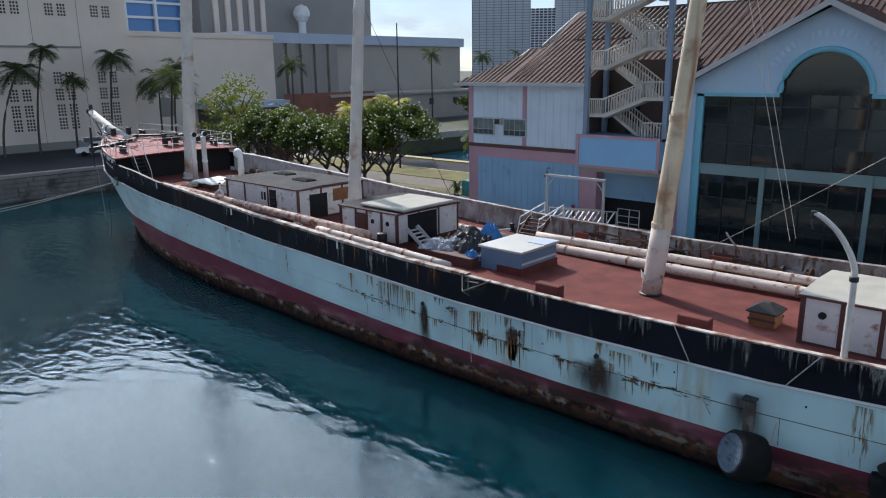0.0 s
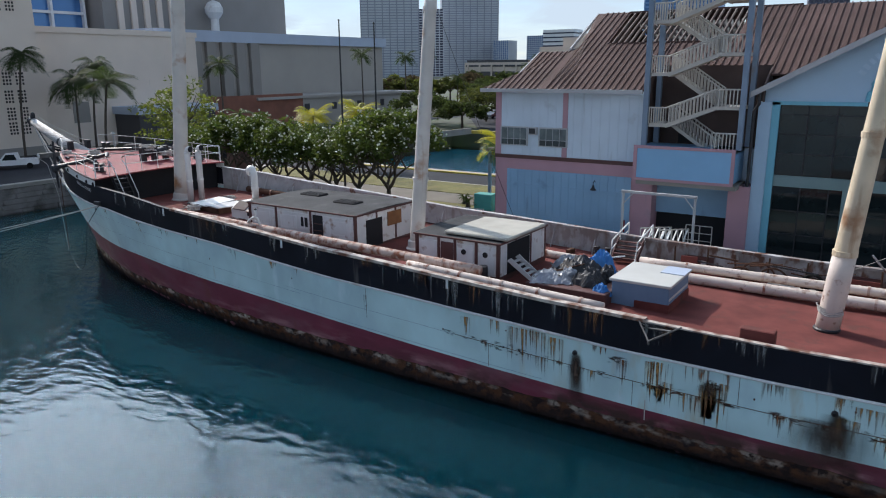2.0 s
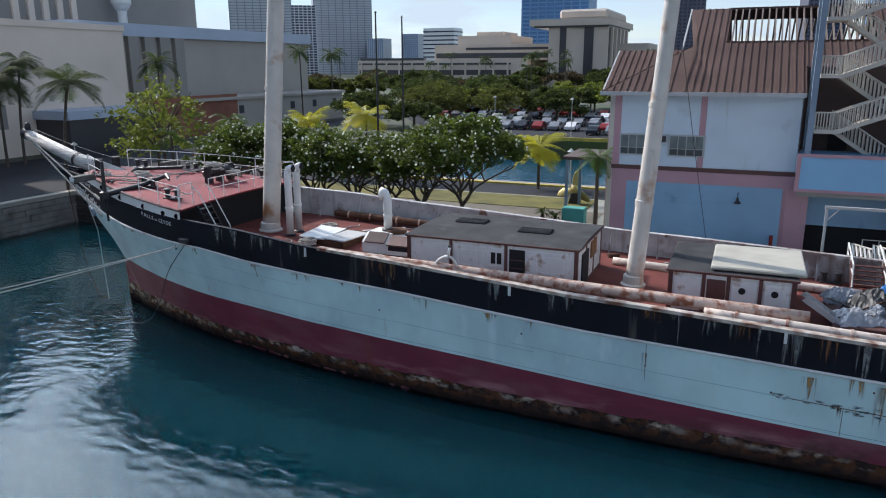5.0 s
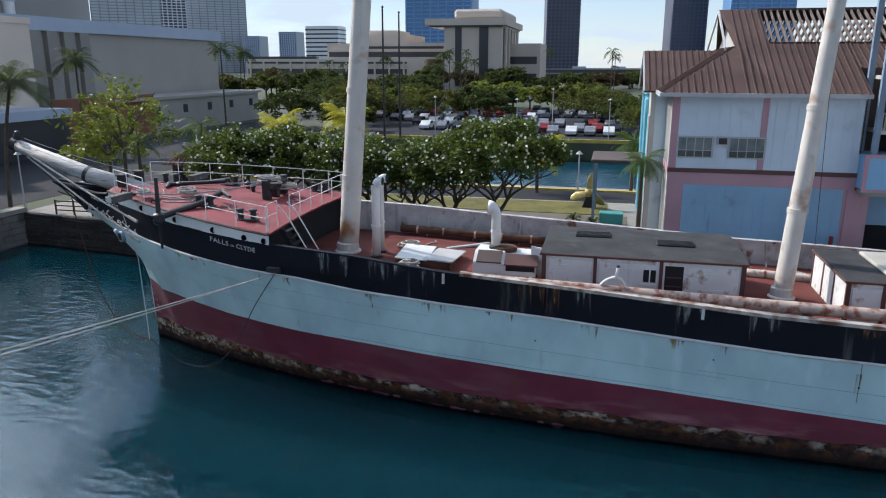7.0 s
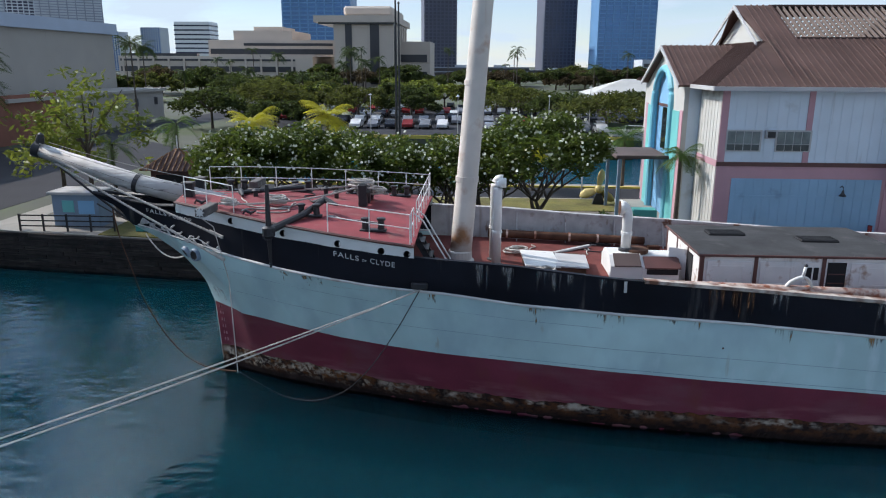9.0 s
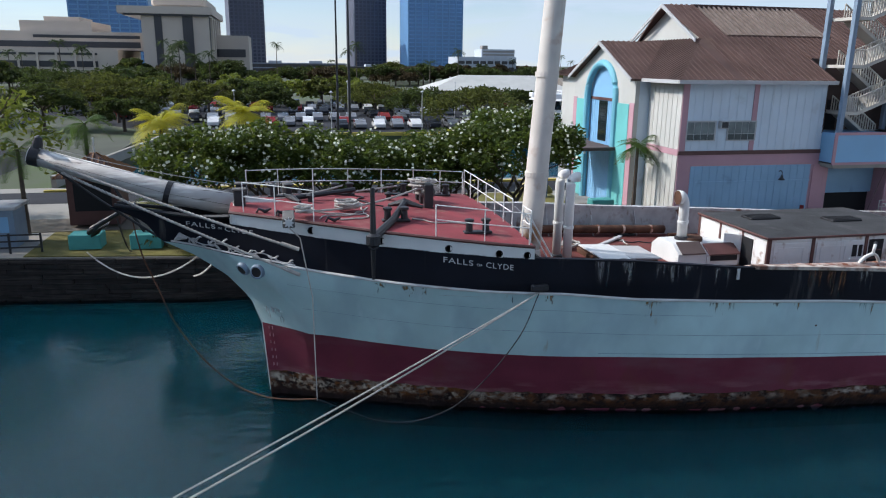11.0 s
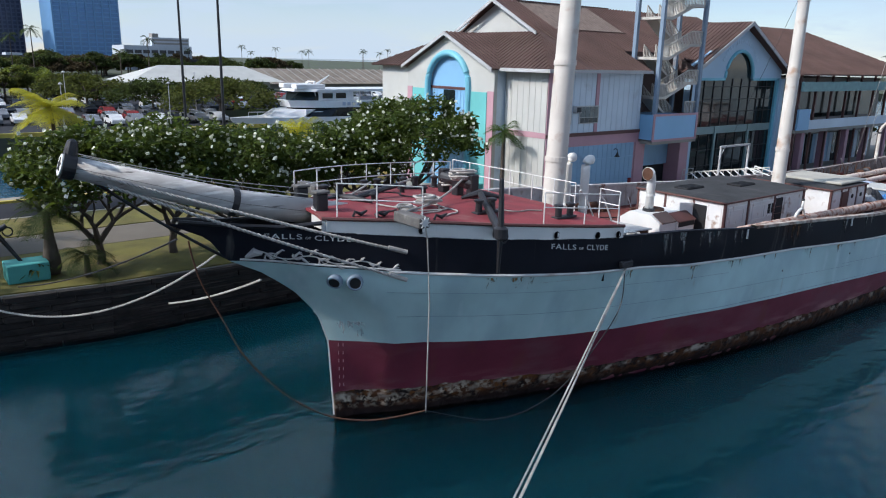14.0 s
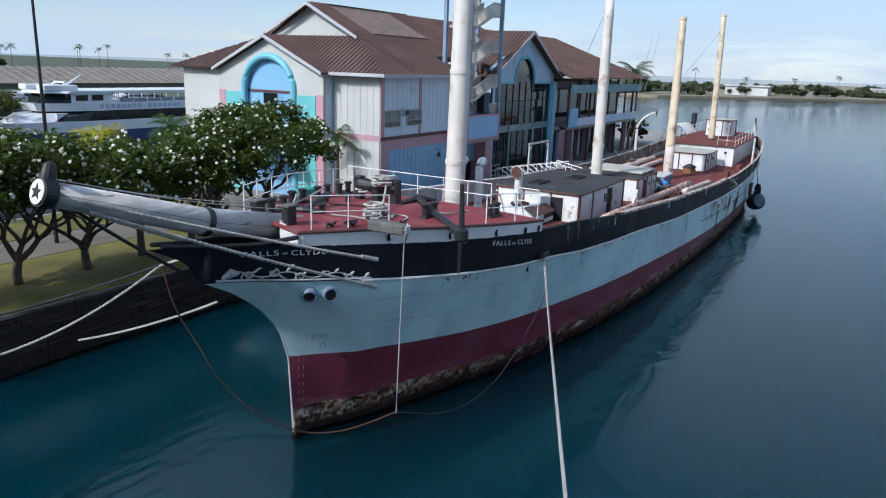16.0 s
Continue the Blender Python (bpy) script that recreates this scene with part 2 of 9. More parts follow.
M["mast_buff"] = shade("mast_buff", (0.58, 0.475, 0.33), 0.55, 0, 0.15, 1.0, 0.15, 12, stain=(0.26, 0.12, 0.05), amount=0.36, stain_size=1.2, streak=0.42)
M["rust"] = shade("rust", (0.085, 0.042, 0.027), 0.9, 0, 0.4, 0.6, 0.4, 20, stain=(0.05, 0.03, 0.02), amount=0.3)
M["brown_trim"] = shade("brown_trim", (0.09, 0.035, 0.03), 0.6, 0, 0.2, 0.8, 0.1, 20)
M["roof_felt"] = shade("roof_felt", (0.044, 0.045, 0.047), 0.9, 0, 0.25, 1.2, 0.3, 30, stain=(0.075, 0.074, 0.074), amount=0.28, stain_size=0.9)
M["dark_iron"] = shade("dark_iron", (0.014, 0.014, 0.017), 0.5, 0.0, 0.3, 0.6, 0.2, 25, stain=(0.06, 0.035, 0.02), amount=0.15)
# near-black: panes, holes, and shade painted into doorways and the forecastle recess
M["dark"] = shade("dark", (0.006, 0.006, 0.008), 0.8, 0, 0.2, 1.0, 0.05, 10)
M["pipe"] = shade("pipe", (0.56, 0.47, 0.41), 0.7, 0, 0.12, 1.0, 0.2, 15, stain=(0.20, 0.095, 0.06), amount=0.30, stain_size=0.3)
M["pipe_rusty"] = shade("pipe_rusty", (0.48, 0.36, 0.30), 0.8, 0, 0.2, 0.6, 0.4, 15, stain=(0.21, 0.066, 0.032), amount=0.55, stain_size=0.3, streak=0.5)
M["rail_rust"] = shade("rail_rust", (0.44, 0.38, 0.33), 0.8, 0, 0.2, 0.6, 0.3, 20, stain=(0.14, 0.06, 0.035), amount=0.58, stain_size=0.5)
M["spar_wood"] = shade("spar_wood", (0.40, 0.38, 0.36), 0.7, 0, 0.16, 0.9, 0.25, 22,
                      extra=lambda n, l, pos, col, mix, mask: mix(mix(col, (0.60, 0.59, 0.57), mask(1.5, (0.35, 2.5, 2.5), 0.5, 0.62, 7)), (0.10, 0.09, 0.085), mask(2.2, (0.25, 4, 4), 0.62, 0.70, 7)))
M["rope"] = shade("rope", (0.38, 0.36, 0.33), 0.9, 0, 0.2, 0.3, 0.4, 60)
M["spar_grey"] = shade("spar_grey", (0.43, 0.42, 0.41), 0.6, 0, 0.12, 0.9, 0.15, 15, stain=(0.16, 0.15, 0.14), amount=0.22)
M["siding_grey"] = shade("siding_grey", (0.53, 0.61, 0.68), 0.6, 0, 0.08, 2.5, 0.08, 10, stain=(0.32, 0.34, 0.36), amount=0.15, streak=0.3)
M["siding_white"] = shade("siding_white", (0.45, 0.445, 0.415), 0.6, 0, 0.08, 2.5, 0.08, 10, stain=(0.42, 0.40, 0.36), amount=0.15, streak=0.25)
M["siding_blue"] = shade("siding_blue", (0.22, 0.37, 0.515), 0.5, 0, 0.10, 2.5, 0.08, 10, stain=(0.10, 0.16, 0.24), amount=0.1, streak=0.25)
M["panel_blue"] = shade("panel_blue", (0.20, 0.40, 0.60), 0.45, 0, 0.05, 2.5, 0.05, 10, stain=(0.2, 0.32, 0.45), streak=0.12)
M["pink"] = shade("pink", (0.42, 0.235, 0.27), 0.65, 0, 0.08, 2.0, 0.1, 12, stain=(0.28, 0.2, 0.22), amount=0.12, streak=0.2)
M["teal"] = shade("teal", (0.13, 0.43, 0.42), 0.5, 0, 0.08, 2.0, 0.08, 12)
M["cyan_trim"] = shade("cyan_trim", (0.15, 0.42, 0.52), 0.5, 0, 0.06, 2.0, 0.06, 12)
M["stucco_blue"] = shade("stucco_blue", (0.36, 0.50, 0.62), 0.7, 0, 0.06, 3.0, 0.1, 14, stain=(0.26, 0.36, 0.44), streak=0.2)
M["name_mark"] = shade("name_mark", (0.40, 0.53, 0.64), 0.7, 0, 0.1, 0.6, 0.05, 12)
M["roof_brown"] = shade("roof_brown", (0.098, 0.060, 0.052), 0.75, 0, 0.2, 3.0, 0.1, 10, stain=(0.12, 0.08, 0.065), amount=0.25)
M["stair_brown"] = shade("stair_brown", (0.075, 0.05, 0.045), 0.8, 0, 0.2, 1.5, 0.1, 12, stain=(0.12, 0.09, 0.08), amount=0.2)
M["fascia"] = shade("fascia", (0.40, 0.40, 0.40), 0.6, 0, 0.08, 2.0, 0.05, 12)
M["rail_cream"] = shade("rail_cream", (0.46, 0.43, 0.38), 0.6, 0, 0.1, 1.0, 0.1, 15, stain=(0.3, 0.2, 0.13), amount=0.2)
M["steel_blue"] = shade("steel_blue", (0.17, 0.23, 0.30), 0.5, 0, 0.15, 1.5, 0.1, 12, stain=(0.2, 0.12, 0.07), amount=0.15)
M["concrete"] = shade("concrete", (0.25, 0.235, 0.21), 0.85, 0, 0.12, 2.0, 0.2, 20, stain=(0.2, 0.19, 0.17), amount=0.25)
M["quay_stone"] = shade("quay_stone", (0.021, 0.017, 0.015), 0.95, 0, 0.4, 0.5, 0.9, 12, per=0.3,
                       extra=lambda n, l, pos, col, mix, mask: mix(mix(col, (0.060, 0.050, 0.042), mask(1.6, (0.25, 0.25, 5), 0.54, 0.66, 9)), (0.008, 0.007, 0.007), mask(2.0, (0.3, 0.3, 7), 0.56, 0.64, 9)))
M["asphalt"] = shade("asphalt", (0.024, 0.025, 0.031), 0.9, 0, 0.15, 4.0, 0.2, 30)
M["path"] = shade("path", (0.125, 0.105, 0.082), 0.9, 0, 0.12, 2.0, 0.15, 25)
M["grass"] = shade("grass", (0.104, 0.092, 0.014), 0.9, 0, 0.35, 1.6, 0.5, 40, stain=(0.145, 0.11, 0.03), amount=0.35)
M["far_ground"] = shade("far_ground", (0.055, 0.06, 0.042), 0.9, 0, 0.3, 12.0, 0.1, 2, stain=(0.05, 0.075, 0.02), amount=0.5, stain_size=14.0)
def leafy(name, base, through, vary=0.4, size=0.8, rough=0.5):
    """A leaf that shines green when the sun stands behind it."""
    m = shade(name, base, rough, 0, vary, size, 0, 10)
    n, l = m.node_tree.nodes, m.node_tree.links
    b, out = n["Principled BSDF"], n["Material Output"]
    b.inputs["Specular IOR Level"].default_value = 0.15
    tr = n.new("ShaderNodeBsdfTranslucent")
    tr.inputs["Color"].default_value = (*through, 1)
    mx = n.new("ShaderNodeMixShader"); mx.inputs[0].default_value = 0.38
    l.new(b.outputs[0], mx.inputs[1]); l.new(tr.outputs[0], mx.inputs[2]); l.new(mx.outputs[0], out.inputs["Surface"])
    return m


M["leaf"] = leafy("leaf", (0.054, 0.078, 0.018), (0.108, 0.148, 0.022), 0.55)
M["leaf_olive"] = leafy("leaf_olive", (0.062, 0.070, 0.020), (0.11, 0.125, 0.026), 0.5, 1.6, 0.8)
M["leaf_dry"] = leafy("leaf_dry", (0.058, 0.044, 0.024), (0.08, 0.06, 0.03), 0.5, 1.6, 0.8)
M["leaf_dark"] = leafy("leaf_dark", (0.038, 0.050, 0.018), (0.07, 0.095, 0.022), 0.5, 2.0, 0.8)
M["leaf_yellow"] = leafy("leaf_yellow", (0.105, 0.135, 0.028), (0.20, 0.23, 0.035), 0.45)
M["frond"] = leafy("frond", (0.034, 0.050, 0.018), (0.06, 0.09, 0.02), 0.4, 0.6, 0.75)
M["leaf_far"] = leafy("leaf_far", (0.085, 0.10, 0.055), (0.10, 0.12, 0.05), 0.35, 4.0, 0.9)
M["frond_gold"] = leafy("frond_gold", (0.30, 0.29, 0.03), (0.62, 0.56, 0.03), 0.25, 0.6)
M["frond_green"] = leafy("frond_green", (0.045, 0.082, 0.020), (0.09, 0.15, 0.025), 0.3, 0.6)
M["flower"] = shade("flower", (0.68, 0.68, 0.56), 0.6, 0, 0.05, 0.5, 0, 10)
M["bark"] = shade("bark", (0.075, 0.058, 0.045), 0.9, 0, 0.3, 0.5, 0.4, 20)
M["bldg_beige"] = shade("bldg_beige", (0.70, 0.59, 0.50), 0.8, 0, 0.06, 6.0, 0.05, 4, stain=(0.48, 0.44, 0.40), streak=0.2)
M["bldg_grey"] = shade("bldg_grey", (0.36, 0.33, 0.295), 0.8, 0, 0.06, 6.0, 0.05, 4, stain=(0.22, 0.205, 0.19), streak=0.2)
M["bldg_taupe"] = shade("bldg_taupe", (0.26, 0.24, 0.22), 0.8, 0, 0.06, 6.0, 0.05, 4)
M["fascia_blue"] = shade("fascia_blue", (0.38, 0.44, 0.54), 0.6, 0, 0.06, 6.0, 0.05, 4)
M["brick_red"] = shade("brick_red", (0.22, 0.085, 0.055), 0.8, 0, 0.15, 2.0, 0.1, 8)
M["court_stone"] = shade("court_stone", (0.56, 0.475, 0.40), 0.8, 0, 0.05, 10.0, 0.03, 2)
M["court_dark"] = shade("court_dark", (0.035, 0.035, 0.042), 0.3, 0, 0.2, 10.0, 0.0, 2)
M["tower_grey"] = shade("tower_grey", (0.46, 0.49, 0.53), 0.6, 0, 0.06, 20.0, 0.0, 2)
M["tower_glass"] = shade("tower_glass", (0.06, 0.17, 0.38), 0.15, 0.25, 0.15, 30.0, 0.0, 2)
M["tower_dark"] = shade("tower_dark", (0.035, 0.04, 0.075), 0.25, 0.2, 0.15, 20.0, 0.0, 2)
M["tower_line"] = shade("tower_line", (0.24, 0.26, 0.31), 0.5, 0, 0.06, 20.0, 0.0, 2)
M["mirror_line"] = shade("mirror_line", (0.12, 0.26, 0.46), 0.4, 0, 0.06, 20.0, 0.0, 2)
M["old_timber"] = shade("old_timber", (0.10, 0.095, 0.09), 0.85, 0, 0.25, 0.4, 0.3, 20, stain=(0.2, 0.19, 0.18), amount=0.3, stain_size=0.3)
M["mark_pink"] = shade("mark_pink", (0.26, 0.13, 0.15), 0.7, 0, 0.2, 0.5, 0.1, 12)
M["tower_line_dark"] = shade("tower_line_dark", (0.075, 0.078, 0.115), 0.5, 0, 0.06, 20.0, 0.0, 2)
M["pane_grey"] = shade("pane_grey", (0.045, 0.058, 0.060), 0.2, 0, 0.3, 0.7, 0, 2)
# upper panes: their reflection is put into a paler base colour
M["pane_reflect"] = shade("pane_reflect", (0.13, 0.155, 0.155), 0.15, 0, 0.3, 0.7, 0, 2)
M["glass"] = shade("glass", (0.010, 0.016, 0.017), 0.06, 0, 0.3, 2.0, 0, 2)
M["glass"].node_tree.nodes["Principled BSDF"].inputs["Specular IOR Level"].default_value = 0.55
M["awning_teal"] = shade("awning_teal", (0.17, 0.30, 0.30), 0.7, 0, 0.15, 0.6, 0.1, 12)
M["lattice_wood"] = shade("lattice_wood", (0.15, 0.115, 0.10), 0.85, 0, 0.2, 0.6, 0.2, 15)
M["car_white"] = shade("car_white", (0.70, 0.70, 0.70), 0.25, 0, 0.03, 2.0, 0, 2)
M["car_grey"] = shade("car_grey", (0.25, 0.26, 0.28), 0.25, 0.2, 0.03, 2.0, 0, 2)
M["car_dark"] = shade("car_dark", (0.03, 0.035, 0.045), 0.25, 0.1, 0.03, 2.0, 0, 2)
M["car_red"] = shade("car_red", (0.25, 0.03, 0.03), 0.25, 0.1, 0.03, 2.0, 0, 2)
M["fender_rib"] = shade("fender_rib", (0.065, 0.095, 0.13), 0.7, 0, 0.3, 0.3, 0.3, 15)
M["rubber"] = shade("rubber", (0.012, 0.012, 0.012), 0.8, 0, 0.3, 0.5, 0.3, 15)
M["canvas"] = shade("canvas", (0.24, 0.26, 0.29), 0.6, 0, 0.25, 0.5, 0.3, 8)
M["sheet_silver"] = shade("sheet_silver", (0.30, 0.31, 0.33), 0.35, 0.3, 0.2, 0.4, 0.3, 8)
M["tarp_blue"] = shade("tarp_blue", (0.02, 0.16, 0.42), 0.5, 0, 0.15, 0.5, 0.3, 8)
M["box_blue"] = shade("box_blue", (0.13, 0.21, 0.31), 0.55, 0, 0.1, 1.0, 0.1, 12)
M["teal_box"] = shade("teal_box", (0.06, 0.30, 0.28), 0.7, 0, 0.12, 0.8, 0.15, 15)
M["orange_wood"] = shade("orange_wood", (0.22, 0.095, 0.035), 0.7, 0, 0.2, 0.5, 0.2, 20)
M["sand"] = shade("sand", (0.20, 0.17, 0.12), 0.9, 0, 0.2, 10.0, 0.1, 2)

# the murky depth that gives the harbour its colour, and the clear rippled skin above it
M["harbour_bed"] = shade("harbour_bed", (0.0045, 0.106, 0.124), 1.0, 0, 0.18, 22.0, 0, 2)
# paler under the basin: the sky its ripples reflect is put into this colour
M["basin_bed"] = shade("basin_bed", (0.02, 0.23, 0.30), 1.0, 0, 0.12, 12.0, 0, 2)
M["basin_bed"].node_tree.nodes["Principled BSDF"].inputs["Specular IOR Level"].default_value = 0.0
M["harbour_bed"].node_tree.nodes["Principled BSDF"].inputs["Specular IOR Level"].default_value = 0.0
water_m = bpy.data.materials.new("water")
water_m.use_nodes = True
n_, l_ = water_m.node_tree.nodes, water_m.node_tree.links
n_.remove(n_["Principled BSDF"])
w_clear, w_shine, w_fres, w_both = n_.new("ShaderNodeBsdfTransparent"), n_.new("ShaderNodeBsdfGlossy"), n_.new("ShaderNodeFresnel"), n_.new("ShaderNodeMixShader")
w_shine.inputs["Roughness"].default_value = 0.015
w_fres.inputs["IOR"].default_value = 1.42
l_.new(w_fres.outputs[0], w_both.inputs[0]); l_.new(w_clear.outputs[0], w_both.inputs[1]); l_.new(w_shine.outputs[0], w_both.inputs[2])
l_.new(w_both.outputs[0], n_["Material Output"].inputs["Surface"])
w_geo = n_.new("ShaderNodeNewGeometry")
w_map = n_.new("ShaderNodeMapping"); w_map.inputs["Scale"].default_value = (1.0, 1.9, 1.0); w_map.inputs["Rotation"].default_value = (0, 0, 0.5)
l_.new(w_geo.outputs["Position"], w_map.inputs["Vector"])
w_w1 = n_.new("ShaderNodeTexNoise"); w_w1.inputs["Scale"].default_value = 0.95; w_w1.inputs["Detail"].default_value = 1.6; w_w1.inputs["Distortion"].default_value = 0.3
l_.new(w_map.outputs[0], w_w1.inputs["Vector"])
w_b1 = n_.new("ShaderNodeBump"); w_b1.inputs["Strength"].default_value = 0.34; w_b1.inputs["Distance"].default_value = 0.12
# the open basin behind the pier is choppier than the slip
w_sy = n_.new("ShaderNodeSeparateXYZ"); l_.new(w_geo.outputs["Position"], w_sy.inputs[0])
w_ch = n_.new("ShaderNodeMapRange"); w_ch.inputs["From Min"].default_value, w_ch.inputs["From Max"].default_value = 25, 40
w_ch.inputs["To Min"].default_value, w_ch.inputs["To Max"].default_value = 0.40, 0.6
l_.new(w_sy.outputs["Y"], w_ch.inputs["Value"]); l_.new(w_ch.outputs[0], w_b1.inputs["Strength"])
l_.new(w_w1.outputs["Fac"], w_b1.inputs["Height"]); w_w2 = n_.new("ShaderNodeTexNoise"); w_w2.inputs["Scale"].default_value = 3.6; w_w2.inputs["Detail"].default_value = 3
l_.new(w_map.outputs[0], w_w2.inputs["Vector"])
w_b2 = n_.new("ShaderNodeBump"); w_b2.inputs["Strength"].default_value = 0.22; w_b2.inputs["Distance"].default_value = 0.03
l_.new(w_w2.outputs["Fac"], w_b2.inputs["Height"]); l_.new(w_b1.outputs[0], w_b2.inputs["Normal"]); l_.new(w_b2.outputs[0], w_shine.inputs["Normal"]); l_.new(w_b2.outputs[0], w_fres.inputs["Normal"])
M["water"] = water_m
murk_m = bpy.data.materials.new("murk")
murk_m.use_nodes = True
n_, l_ = murk_m.node_tree.nodes, murk_m.node_tree.links
n_.remove(n_["Principled BSDF"])
k_clear, k_silt, k_both = n_.new("ShaderNodeBsdfTransparent"), n_.new("ShaderNodeBsdfDiffuse"), n_.new("ShaderNodeMixShader")
k_silt.inputs["Color"].default_value = (0.0070, 0.165, 0.193, 1)
k_both.inputs[0].default_value = 0.38
l_.new(k_clear.outputs[0], k_both.inputs[1]); l_.new(k_silt.outputs[0], k_both.inputs[2])
l_.new(k_both.outputs[0], n_["Material Output"].inputs["Surface"])
M["murk"] = murk_m
for k_, v_ in (("roof_brown", 0.15), ("rubber", 0.1), ("roof_felt", 0.2), ("hull_black", 0.14), ("hull_blue", 0.28), ("asphalt", 0.2), ("growth", 0.1), ("boot_red", 0.22), ("deck_red", 0.2), ("rust", 0.2)):
    M[k_].node_tree.nodes["Principled BSDF"].inputs["Specular IOR Level"].default_value = v_


# ---- building blocks ----
def thing(name, label, category, at=(0, 0, 0), turn=0.0, group="", kind=""):
    e = new(name)
    e.empty_display_size = 0.2
    e.matrix_basis = pose(*at, 0, 0, turn)
    return tagged(e, label, category, group, kind)


def part(name, bm, material, parent=None, label="", smooth=False):
    me = bpy.data.meshes.new(name)
    bmesh.ops.recalc_face_normals(bm, faces=bm.faces[:])
    if smooth:
        for f in bm.faces:
            f.smooth = True
    bm.to_mesh(me)
    bm.free()
    me.materials.append(M[material] if isinstance(material, str) else material)
    ob = new(name, me)
    ob.parent = parent
    if label:
        ob["label"] = label
    return ob


def whole(name, bm, material, label, category, kind="", group="", smooth=False):
    return tagged(part(name, bm, material, None, "", smooth), label, category, group, kind)


def B():
    return bmesh.new()


def quad(bm, *pts):
    return bm.faces.new([bm.verts.new(p) for p in pts])


def box(bm, x0, x1, y0, y1, z0, z1, bevel=0.0):
    v = [bm.verts.new(p) for p in ((x0, y0, z0), (x1, y0, z0), (x1, y1, z0), (x0, y1, z0), (x0, y0, z1), (x1, y0, z1), (x1, y1, z1), (x0, y1, z1))]
    fs = [bm.faces.new([v[i] for i in f]) for f in ((0, 3, 2, 1), (4, 5, 6, 7), (0, 1, 5, 4), (1, 2, 6, 5), (2, 3, 7, 6), (3, 0, 4, 7))]
    if bevel:
        es = list({e for f in fs for e in f.edges})
        bmesh.ops.bevel(bm, geom=es, offset=bevel, segments=1, affect="EDGES")
    return bm


def prism(bm, poly, lift):
    """A solid from a flat polygon pushed along lift."""
    a = [bm.verts.new(p) for p in poly]
    b = [bm.verts.new(Vector(p) + Vector(lift)) for p in poly]
    bm.faces.new(a); bm.faces.new(b[::-1])
    for i in range(len(a)):
        j = (i + 1) % len(a)
        bm.faces.new((a[i], b[i], b[j], a[j]))
    return bm


def tube(bm, pts, r, seg=8, cap=True):
    """A round bar through points; r is one radius or one for each point."""
    pts = [Vector(p) for p in pts]
    rs = r if isinstance(r, (list, tuple)) else [r] * len(pts)
    rings = []
    for i, p in enumerate(pts):
        d = (pts[min(i + 1, len(pts) - 1)] - pts[max(i - 1, 0)]).normalized()
        up = Vector((0, 0, 1)) if abs(d.z) < 0.95 else Vector((1, 0, 0))
        a = d.cross(up).normalized()
        b = d.cross(a)
        rings.append([bm.verts.new(p + (a * math.cos(k * math.tau / seg) + b * math.sin(k * math.tau / seg)) * rs[i]) for k in range(seg)])
    for q, w in zip(rings, rings[1:]):
        for k in range(seg):
            bm.faces.new((q[k], q[(k + 1) % seg], w[(k + 1) % seg], w[k]))
    if cap:
        bm.faces.new(rings[0][::-1]); bm.faces.new(rings[-1])
    return bm


def sag(p, q, drop, count=12):
    p, q = Vector(p), Vector(q)
    return [p.lerp(q, i / count) - Vector((0, 0, drop * 4 * (i / count) * (1 - i / count))) for i in range(count + 1)]


def table(xs, ys):
    return lambda x: float(np.interp(x, xs, ys))


def lathe(bm, at, profile, seg=20, axis=(0, 0, 1)):
    """Turns (radius, height) pairs round an axis through at."""
    d, c = Vector(axis), Vector(at)
    up = Vector((0, 0, 1)) if abs(d.normalized().z) < 0.95 else Vector((1, 0, 0))
    a = d.cross(up).normalized()
    b = d.cross(a).normalized()
    rings = [[bm.verts.new(c + d * h + (a * math.cos(k * math.tau / seg) + b * math.sin(k * math.tau / seg)) * max(rr, 0.001)) for k in range(seg)] for rr, h in profile]
    for q, w in zip(rings, rings[1:]):
        for k in range(seg):
            bm.faces.new((q[k], q[(k + 1) % seg], w[(k + 1) % seg], w[k]))
    bm.faces.new(rings[0][::-1]); bm.faces.new(rings[-1])
    return bm


# ---- water and land ----
QZ = 2.4
bm = B()
for x0, x1 in ((-3200, -60), (-60, 120), (120, 3200)):
    for y0, y1 in ((-3200, -60), (-60, 120), (120, 3200)):
        quad(bm, (x0, y0, 0), (x1, y0, 0), (x1, y1, 0), (x0, y1, 0))
bmesh.ops.remove_doubles(bm, verts=bm.verts[:], dist=0.01)
whole("water", bm, "water", "teal green harbour water with slow ripples and cloud reflections", "water", "structure")
BED = -.9
bm = B()
quad(bm, (-3200, -3200, BED), (3200, -3200, BED), (3200, 3200, BED), (-3200, 3200, BED))
whole("harbour_bed", bm, "harbour_bed", "murky blue-green depth below the harbour water", "seabed", "structure")
# added sheet that brightens the basin in place of reflected sky
bm = B()
quad(bm, (-200, 30, -.4), (135, 30, -.4), (135, 95, -.4), (-200, 95, -.4))
whole("basin_bed", bm, "basin_bed", "pale turquoise sheet standing for sky reflection in the basin behind the pier", "seabed", "structure")
# silt hanging in the water, thicker with depth
for z_ in (-.14, -.34, -.6):
    bm = B()
    quad(bm, (-60, -60, z_), (120, -60, z_), (120, 29.9, z_), (-60, 29.9, z_))
    whole("murk", bm, "murk", "blue-green silt hanging in the harbour water", "water", "structure")


def slab(name, poly, z0, z1, material, label, category):
    bm = prism(B(), [(x, y, z0) for x, y in poly], (0, 0, z1 - z0))
    return whole(name, bm, material, label, category, "structure")


